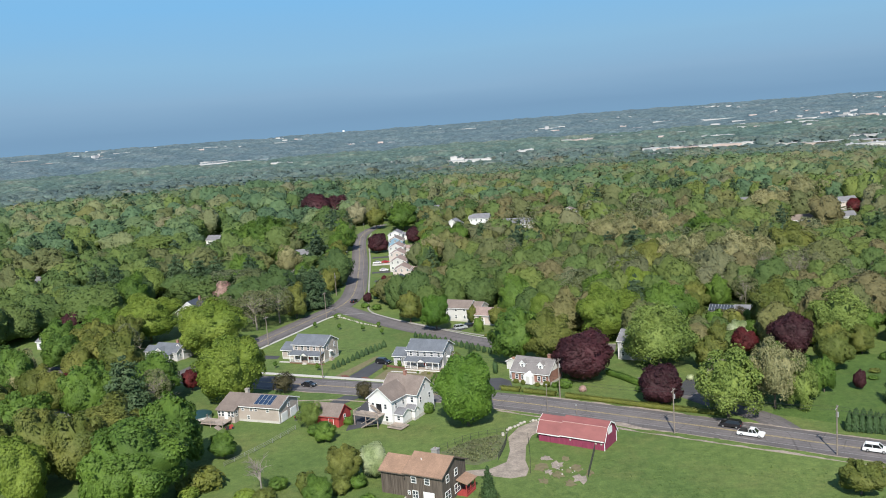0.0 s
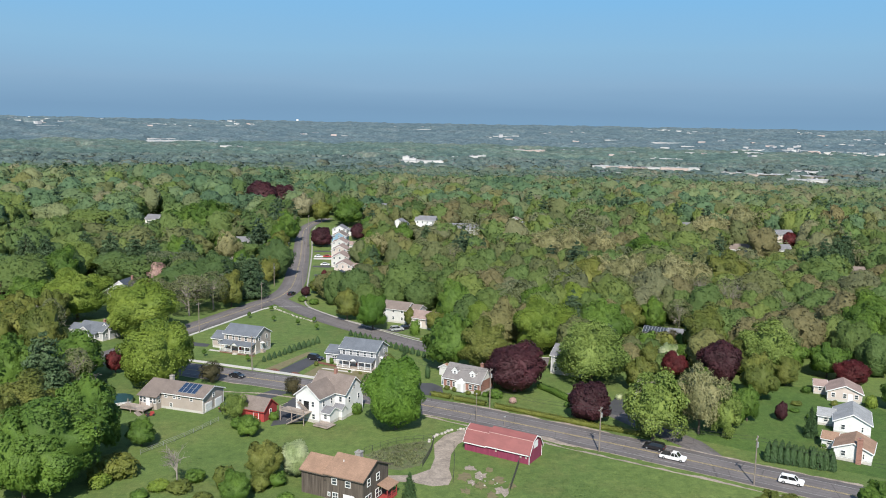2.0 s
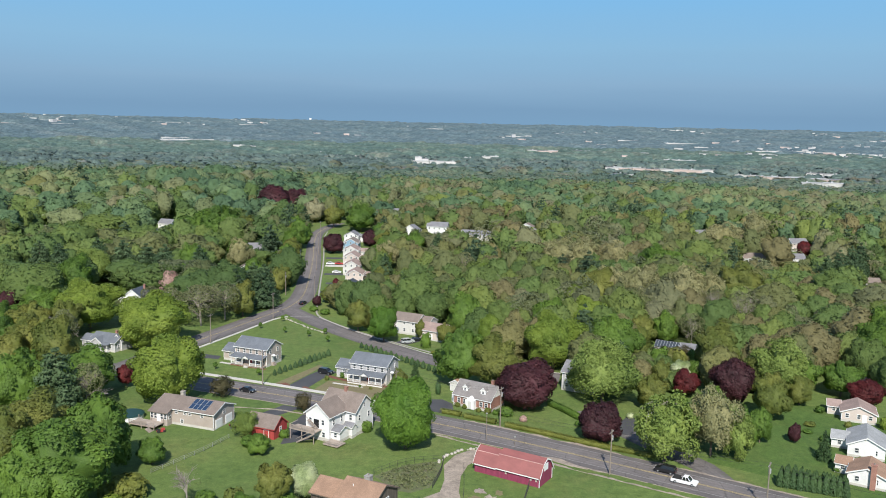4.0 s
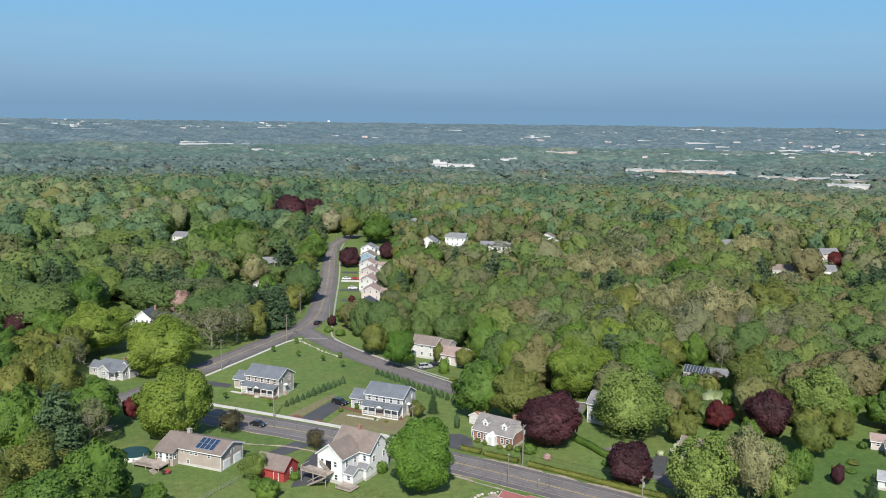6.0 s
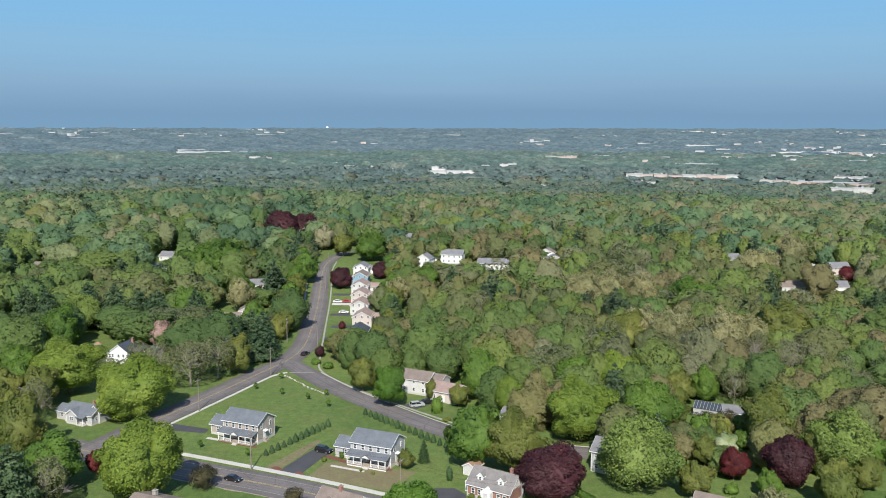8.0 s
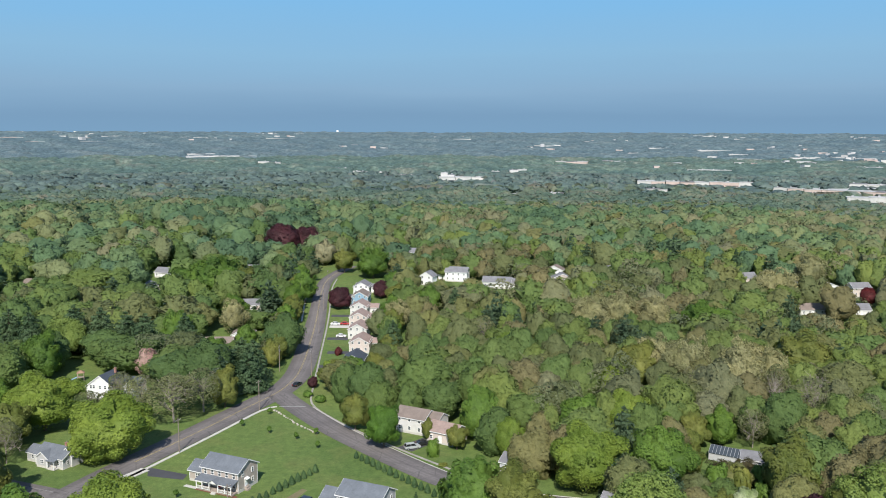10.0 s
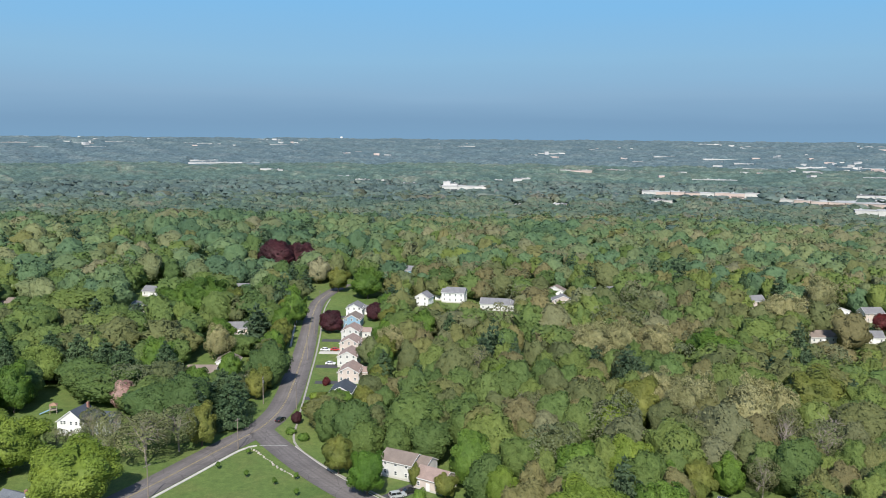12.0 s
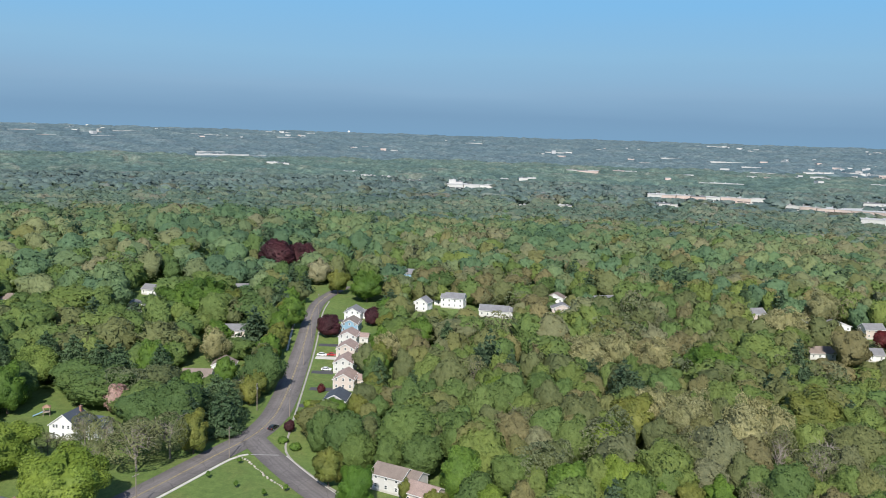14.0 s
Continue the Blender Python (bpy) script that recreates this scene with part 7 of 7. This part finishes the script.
def saplings():
    first = None
    for x, y in ((-43.8, 304), (-34.6, 298.8), (-27, 291.5), (-53.7, 310), (-58.4, 257.2), (-29, 302.5), (-44, 251), (-47.2, 321.5)):
        if first is None:
            t = thing("sapling", "small newly planted sapling on the lawn", "tree", group="saplings on the lawn")
            part("trunk", Shape().rod((0, 0, -0.05), (0, 0, 1.5), 0.05, 0.03, 6), BARK, t)
            pts, q, nn = broad_crown(np.random.default_rng(4), 260, 0.14, 10, low=0.3)
            pts[:, 2] *= 2.4
            pts[:, :2] *= 0.8
            part("crown", raw_mesh("crown", pts, q, LEAF["maple"], True, nn), None, t)
            first = t
            t.matrix_basis = pose(x, y, 0)
        else:
            copy_thing(first, pose(x, y, 0, 0, 0, x * 40))


saplings()


# ---- stones ----
def rock(seed, r):
    rng = np.random.default_rng(seed)
    v, q = ball((0, 0, 0.3 * r), r, 0.7 * r, rng, 7, 5)
    return raw_mesh("stone", v, q, STONE)


ROCKS = [rock(s, 1.0) for s in range(4)]


def stones(pts, n, size, jitter, label, group):
    line = smooth_line(pts, 0.3)
    rng = np.random.default_rng(n)
    for i in range(n):
        p = line[int(i * (len(line) - 1) / (n - 1))]
        r = size * float(rng.uniform(0.6, 1.4))
        ob = new("stone", ROCKS[i % 4])
        ob.matrix_basis = pose(p.x + float(rng.uniform(-jitter, jitter)), p.y + float(rng.uniform(-jitter, jitter)), 0.02, 0, 0, float(rng.uniform(0, 360))) @ Matrix.Diagonal((r, r, r, 1))
        tagged(ob, label, "stone", group)


stones([(-49.4, 327.2), (-46.1, 325), (-41.3, 318.8), (-36.5, 312), (-32.2, 307.3), (-29.2, 304)], 26, 0.38, 0.25, "pale boulder edging the lawn", "boulders edging the lawn")
stones([(8.6, 185.6), (10.4, 189.2), (13.0, 191.8), (15.6, 193.1), (17.8, 194.2)], 16, 0.42, 0.3, "pale rough stone beside the gravel track", "stones beside the track")
stones([(16.5, 163), (18.4, 166.5), (19.6, 161.5), (22, 164.6), (22.3, 159.2)], 11, 0.17, 1.3, "pale stone lying in the rough yard", "loose stones in the yard")
for i, (x, y, r) in enumerate(((18.6, 166.6, 1.6), (18.0, 161.6, 1.7), (22.2, 164.4, 1.6), (22.2, 159.2, 1.8), (15.2, 166.4, 1.9), (20.4, 163.2, 0.9), (16.4, 163.4, 1.1), (19.8, 157.4, 1.4), (24.4, 161.6, 1.0), (16.6, 170.6, 1.4), (20.6, 169.6, 1.1), (15.0, 159.4, 1.3))):
    ring = [(x + r * (0.6 + 0.5 * noise.noise((i * 3.1, k * 1.7, 0.5)) + 0.3 * (k % 2)) * math.cos(k * 0.5236), y + 1.5 * r * (0.6 + 0.5 * noise.noise((i * 3.1, k * 1.7, 0.5)) + 0.3 * (k % 2)) * math.sin(k * 0.5236)) for k in range(12)]
    patch("garden_bed", ring, 0.05, (STRAW, GRAVEL)[i % 3 == 0], "ragged patch of bare earth in the yard", "garden bed")


# ---- fences ----
def fence(pts, gap, high, material, label, rails=2, net=False):
    f = thing("fence", label, "fence")
    line = smooth_line(pts, gap)
    for p in line:
        part("post", Shape().rod((p.x, p.y, -0.2), (p.x, p.y, high), 0.05, 0.05, 5), material, f)
    for k in range(rails):
        z = high * (k + 0.9) / rails
        for a, b in zip(line, line[1:]):
            part("rail", Shape().rod((a.x, a.y, z), (b.x, b.y, z), 0.03, 0.03, 4), material, f)
    if net:
        s = Shape()
        for a, b in zip(line, line[1:]):
            n = max(2, int((b - a).length / 0.22))
            for i in range(n):
                p = a.lerp(b, i / n)
                s.rod((p.x, p.y, 0.02), (p.x, p.y, high * 0.95), 0.022, 0.022, 3)
        tagged(part("netting", s, material, f, "dark wire netting"), kind="stuff")


fence([(14.0, 182.2), (13.4, 172), (12.6, 163.4)], 2.2, 1.5, FENCE, "dark wire fence beside the gravel track", net=True)
fence([(27.4, 172.6), (25.6, 166), (23.8, 159.5)], 2.2, 1.5, FENCE, "dark wire fence in the barn yard", net=True)
fence([(9.6, 186.4), (8.8, 180), (6.6, 171.4)], 2.0, 1.4, FENCE, "dark wire fence round the garden", net=True)
fence([(-6, 178.6), (1, 184.6), (9.3, 186.8)], 2.0, 1.4, FENCE, "thin wire fence round the garden")
fence([(-54.3, 178.7), (-47.5, 188.9), (-41.9, 199.5)], 2.6, 1.1, surf("dull_wire", (0.24, 0.25, 0.23), 0.7), "low chain-link fence across the lawn", 3)


def stalks():
    """Dry stalks and weeds in the garden."""
    rng = np.random.default_rng(9)
    c = np.stack([rng.uniform(-4.5, 7.8, 420), rng.uniform(171, 185.5, 420), np.full(420, 0.2)], 1)
    ok = inside([(-5.4, 178), (1, 183.4), (8, 185.4), (8.4, 181), (5.6, 172.4), (2, 170), (-0.6, 171)], c[:, 0], c[:, 1])
    c = c[ok]
    pts = sprays(rng, c, np.full(len(c), 0.45), 2200, 0.16)
    pts[:, 2] = np.abs(pts[:, 2]) * 1.3
    tagged(new("garden_plants", raw_mesh("garden_plants", pts, np.arange(len(pts)).reshape(-1, 3), LEAF["bare"])), "dry stalks and weeds in the vegetable garden", "plants", kind="stuff")


stalks()


def tufts():
    """Tufts of longer grass over the rough fields and verges."""
    rng = np.random.default_rng(14)
    x, y = rng.uniform(-75, 95, 16000), rng.uniform(132, 215, 16000)
    patchy = np.array([noise.noise((a * 0.09, b * 0.09, 0.0)) for a, b in zip(x, y)])
    ok = patchy > np.where(x > 12, -0.2, 0.22)
    for line, half in ROADS[:1]:
        for p in line:
            ok &= np.hypot(x - p.x, y - p.y) > half + 1.5
    for poly in ([(-45, 200), (-20, 195), (-5, 215), (-40, 230)], [(-20, 150), (4, 146), (6, 165), (-14, 168)], [(14, 170), (30, 168), (36, 182), (18, 192)], [(-2, 166), (-1, 160), (16, 160), (22, 195), (14, 195), (7, 172)], [(-66, 200), (-44, 200), (-42, 216), (-72, 218)]):
        ok &= ~inside(poly, x, y)
    x, y = x[ok], y[ok]
    c = np.stack([x, y, np.zeros(len(x))], 1)
    n = len(c) * 2
    pts = sprays(rng, c, np.full(len(c), 0.3), n, 0.12, up=1.0)
    pts[:, 2] = np.abs(pts[:, 2]) * 0.5
    tagged(new("grass_tufts", raw_mesh("grass_tufts", pts, np.arange(len(pts)).reshape(-1, 3), LEAF["grass"])), "tufts of longer green grass in the field", "grass", kind="stuff")


tufts()


# ---- poles and wires ----
def pole(x, y, high=10.5, turn=0.0, box=False, lamp=False):
    p = thing("utility_pole", "weathered wooden utility pole with crossarm and wires" if not box else "weathered wooden utility pole with a grey transformer", "utility pole", pose(x, y, level(x, y), 0, 0, turn), group="utility poles along the roads")
    part("post", Shape().rod((0, 0, -0.4), (0, 0, high), 0.17, 0.11, 9), POLEWOOD, p)
    arm = part("crossarm", Shape().box(-1.2, -0.07, high - 0.75, 1.2, 0.07, high - 0.6), POLEWOOD, p)
    for u in (-1.1, -0.5, 0.5, 1.1):
        part("insulator", Shape().rod((u, 0, high - 0.6), (u, 0, high - 0.4), 0.06, 0.04, 6), GALV, arm)
    if box:
        part("transformer", Shape().rod((0.45, 0, high - 2.6), (0.45, 0, high - 1.6), 0.28, 0.28, 12), GALV, p)
    if lamp:
        part("lamp_arm", Shape().rod((0, 0, high - 2.2), (0, -1.8, high - 1.8), 0.05, 0.05, 6), GALV, p)


POLES = [(-114.5, 279.2, 0, False), (-66.9, 287.9, 65, False), (-51.6, 325.9, 65, False), (-41.1, 241.8, 62, False), (-2, 223, 58, False), (25.0, 209.2, 55, True), (46.4, 179.4, 55, True), (74.3, 161.6, 55, True), (-53.5, 372.2, 90, True), (-40.2, 366.4, 90, False), (-60.2, 345.1, 80, False), (-46.3, 430, 85, False), (-49.5, 470, 85, False), (-53, 513.5, 85, False), (-62.8, 480.4, 85, False)]
for x, y, turn, box in POLES:
    pole(x, y, 10.5 if y < 400 else 11.5, turn, box)
for x, y, h in ((20.5, 198.8, 7.0), (27.1, 195.4, 2.4)):
    t = thing("road_post", "thin grey post on the verge", "post", pose(x, y, 0))
    part("post", Shape().rod((0, 0, -0.3), (0, 0, h), 0.09, 0.07, 8), POLEWOOD, t)
    part("cap", Shape().box(-0.2, -0.1, h, 0.2, 0.1, h + 0.25), GALV, t)


def wires(a, b, high=9.9, sag=0.9):
    w = thing("power_line", "thin sagging power cable between two poles", "cable")
    d = Vector((b[0] - a[0], b[1] - a[1], 0)).normalized()
    q = Vector((-d.y, d.x, 0))
    for u in (-1.0, 1.0):
        pts = [Vector((a[0], a[1], level(*a) + high)).lerp(Vector((b[0], b[1], level(*b) + high)), t / 8) + q * u - Vector((0, 0, sag * 4 * (t / 8) * (1 - t / 8))) for t in range(9)]
        s, k = Shape(), len(pts)
        for p in pts:
            s.v += [tuple(p + q * 0.02), tuple(p - q * 0.02), tuple(p + Vector((0, 0, 0.035)))]
        s.f = [(3 * i + m, 3 * i + (m + 1) % 3, 3 * i + 3 + (m + 1) % 3, 3 * i + 3 + m) for i in range(k - 1) for m in range(3)]
        part("cable", s, RUBBER, w)


for a, b in (((46.4, 179.4), (74.3, 161.6)), ((74.3, 161.6), (104, 142)), ((46.4, 179.4), (20, 197)), ((-41.1, 241.8), (-2, 223)), ((-2, 223), (25, 209.2)), ((-66.9, 287.9), (-51.6, 325.9))):
    wires(a, b)


# ---- vehicles ----
def vehicle(x, y, turn, paint_mat, style, label, category):
    """A car from its side profile: body, glasshouse, wheels, lamps."""
    c = thing(style, label, category, pose(x, y, 0.1 + level(x, y), 0, 0, turn))
    L, W = {"pickup_truck": (5.6, 1.95), "sport_utility_vehicle": (4.8, 1.9), "car": (4.5, 1.8)}[style]
    top = {"pickup_truck": 1.0, "sport_utility_vehicle": 1.05, "car": 0.88}[style]
    roof = {"pickup_truck": 1.8, "sport_utility_vehicle": 1.75, "car": 1.45}[style]
    h = L / 2
    prof = [(-h, 0.4), (-h + 0.1, 0.32), (h - 0.15, 0.32), (h, 0.5), (h - 0.05, 0.8), (h - 0.25, top - 0.06), (h - 1.1, top), (-h + 0.05, top), (-h, 0.8)]
    part("body", Shape().prism([(u, -W / 2, z) for u, z in prof], [(u, W / 2, z) for u, z in prof]), paint_mat, c)
    cab = {"pickup_truck": [(-0.4, h - 1.3), (-0.2, h - 2.0)], "sport_utility_vehicle": [(-h + 0.1, h - 1.2), (-h + 0.45, h - 1.9)], "car": [(-h + 0.5, h - 1.1), (-h + 1.2, h - 1.9)]}[style]
    (b0, b1), (t0, t1) = cab
    lo, hi = [(b0, -W / 2 + 0.06, top), (b1, -W / 2 + 0.06, top), (b1, W / 2 - 0.06, top), (b0, W / 2 - 0.06, top)], [(t0, -W / 2 + 0.2, roof - 0.06), (t1, -W / 2 + 0.2, roof - 0.06), (t1, W / 2 - 0.2, roof - 0.06), (t0, W / 2 - 0.2, roof - 0.06)]
    part("glasshouse", Shape().prism(lo, hi), TINT, c, "dark tinted glass")
    part("roof", Shape().prism([(p[0], p[1], p[2]) for p in hi], [(p[0] * 0.97, p[1] * 0.94, roof) for p in hi]), paint_mat, c)
    for u, v in ((0.0, 0.0), (0.5, 0.5), (1.0, 1.0)):
        for side in (-1, 1):
            p0 = Vector((b0 + (b1 - b0) * u, side * (W / 2 - 0.05), top))
            p1 = Vector((t0 + (t1 - t0) * v, side * (W / 2 - 0.19), roof - 0.04))
            part("pillar", Shape().rod(p0, p1, 0.06, 0.05, 4), paint_mat, c)
    if style == "pickup_truck":
        part("bed", Shape().box(-h + 0.15, -W / 2 + 0.15, top - 0.02, -0.5, W / 2 - 0.15, top + 0.03), RUBBER, c)
        part("rear_cargo", Shape().box(-h + 0.5, -W / 2 + 0.3, top, -0.9, W / 2 - 0.3, top + 0.45), RUBBER, c)
    for u in (-h + 0.95, h - 0.95):
        for side in (-1, 1):
            w = part("wheel", Shape().rod((u, side * (W / 2 - 0.2), 0.34), (u, side * (W / 2 + 0.02), 0.34), 0.34, 0.34, 14), RUBBER, c)
            part("rim", Shape().rod((u, side * (W / 2 - 0.1), 0.34), (u, side * (W / 2 + 0.03), 0.34), 0.2, 0.18, 10), GALV, w)
    for side in (-1, 1):
        part("headlight", Shape().box(h - 0.12, side * W * 0.36 - 0.18, 0.62, h + 0.01, side * W * 0.36 + 0.18, 0.8), WHITE, c)
        part("tail_light", Shape().box(-h - 0.01, side * W * 0.42 - 0.1, 0.65, -h + 0.06, side * W * 0.42 + 0.1, 0.95), CARRED, c)


vehicle(61.7, 174.6, -33, CARWHITE, "pickup_truck", "white pickup truck with dark cargo on the road", "truck")
vehicle(59.3, 180.6, 147, CARBLACK, "sport_utility_vehicle", "black sport utility vehicle on the road", "car")
vehicle(82.2, 161.7, -33, CARWHITE, "sport_utility_vehicle", "white sport utility vehicle on the road", "car")
vehicle(-43.5, 353.3, 70, CARBLACK, "car", "black car waiting at the junction", "car")
vehicle(-23.9, 253.6, -28, CARBLACK, "sport_utility_vehicle", "black vehicle parked on the driveway by the house", "car")
vehicle(1.0, 291.3, 20, CARGREY, "sport_utility_vehicle", "silver vehicle parked on a driveway", "car")
vehicle(4.2, 294.2, 20, CARBLACK, "car", "dark car parked by the house", "car")
vehicle(-41.6, 208.2, 62, CARBLACK, "car", "dark car parked by the garage doors", "car")
vehicle(-44.2, 235.2, -25, CARBLACK, "car", "dark car on the main road", "car")
vehicle(-40.4, 444.0, -4, CARWHITE, "car", "white car parked on a short driveway", "car")
vehicle(-35.8, 444.4, -4, CARRED, "car", "red car parked on a short driveway", "car")
vehicle(-35.4, 423.8, -4, CARWHITE, "car", "white car parked before a row house", "car")
vehicle(-143.2, 302.9, 40, CARRED, "car", "red car parked beside the white house", "car")


# ---- garden things ----
def play_set():
    p = thing("play_set", "wooden garden play set with a blue slide", "play set", pose(-126.5, 358, 0, 0, 0, 20))
    for x in (0, 2.2):
        for y in (0, 2.2):
            part("post", Shape().box(x, y, -0.1, x + 0.14, y + 0.14, 3.2), DECKWOOD, p)
    part("platform", Shape().box(0, 0, 1.4, 2.34, 2.34, 1.55), DECKWOOD, p)
    part("canopy", Shape().prism([(-0.2, -0.2, 3.1), (2.6, -0.2, 3.1), (2.6, 2.6, 3.1), (-0.2, 2.6, 3.1)], [(1.1, 1.1, 4.0), (1.3, 1.1, 4.0), (1.3, 1.3, 4.0), (1.1, 1.3, 4.0)]), TANROOF, p)
    part("slide", Shape().prism([(-3.4, 0.6, 0.1), (-3.4, 1.5, 0.1), (-3.4, 1.5, 0.3), (-3.4, 0.6, 0.3)], [(0, 0.6, 1.4), (0, 1.5, 1.4), (0, 1.5, 1.6), (0, 0.6, 1.6)]), BLUESIDE, p)


play_set()


def greenhouse():
    g = thing("greenhouse", "long low glass-roofed greenhouse among trees", "greenhouse", pose(86.5, 283.5, 0, 0, 0, -32))
    part("wall", Shape().box(0, 0, -0.2, 9, 4.6, 2.2), GREYSIDE, g)
    for i in range(9):
        part("pane", Shape().prism([(i + 0.05, -0.2, 2.1), (i + 0.95, -0.2, 2.1), (i + 0.95, -0.2, 2.2), (i + 0.05, -0.2, 2.2)], [(i + 0.05, 2.3, 3.8), (i + 0.95, 2.3, 3.8), (i + 0.95, 2.3, 3.9), (i + 0.05, 2.3, 3.9)]), PANE, g)
        part("glazing_bar", Shape().prism([(i - 0.04, -0.22, 2.1), (i + 0.04, -0.22, 2.1), (i + 0.04, -0.22, 2.24), (i - 0.04, -0.22, 2.24)], [(i - 0.04, 2.3, 3.8), (i + 0.04, 2.3, 3.8), (i + 0.04, 2.3, 3.94), (i - 0.04, 2.3, 3.94)]), GALV, g)
    part("back_roof", Shape().prism([(0, 2.3, 3.8), (9, 2.3, 3.8), (9, 2.3, 3.95), (0, 2.3, 3.95)], [(0, 4.9, 2.1), (9, 4.9, 2.1), (9, 4.9, 2.25), (0, 4.9, 2.25)]), GREYROOF, g)


greenhouse()


def mower():
    m = thing("garden_tractor", "small red garden tractor on the lawn by the deck", "tractor", pose(-59.5, 203.4, 0, 0, 0, 30))
    part("hood", Shape().box(0.2, -0.35, 0.4, 1.1, 0.35, 0.95), SHEDRED, m)
    part("seat", Shape().box(-0.5, -0.3, 0.6, 0.0, 0.3, 0.75).box(-0.55, -0.3, 0.75, -0.45, 0.3, 1.2), RUBBER, m)
    part("deck", Shape().box(-0.8, -0.5, 0.15, 1.0, 0.5, 0.4), SHEDRED, m)
    for u, r in ((-0.5, 0.4), (0.85, 0.28)):
        for side in (-1, 1):
            part("wheel", Shape().rod((u, side * 0.45, r), (u, side * 0.65, r), r, r, 12), RUBBER, m)


mower()
for x, y in ((69.1, 223.7), (64.1, 218.4), (66.5, 221)):
    ch = thing("garden_chair", "white plastic garden chair on the lawn", "chair", pose(x, y, 0, 0, 0, x * 30))
    part("seat", Shape().box(-0.3, -0.3, 0.4, 0.3, 0.3, 0.46), WHITE, ch)
    part("backrest", Shape().box(-0.3, 0.26, 0.46, 0.3, 0.32, 1.0), WHITE, ch)
    for u in (-0.27, 0.23):
        for v in (-0.27, 0.23):
            part("leg", Shape().box(u, v, 0, u + 0.05, v + 0.05, 0.4), WHITE, ch)
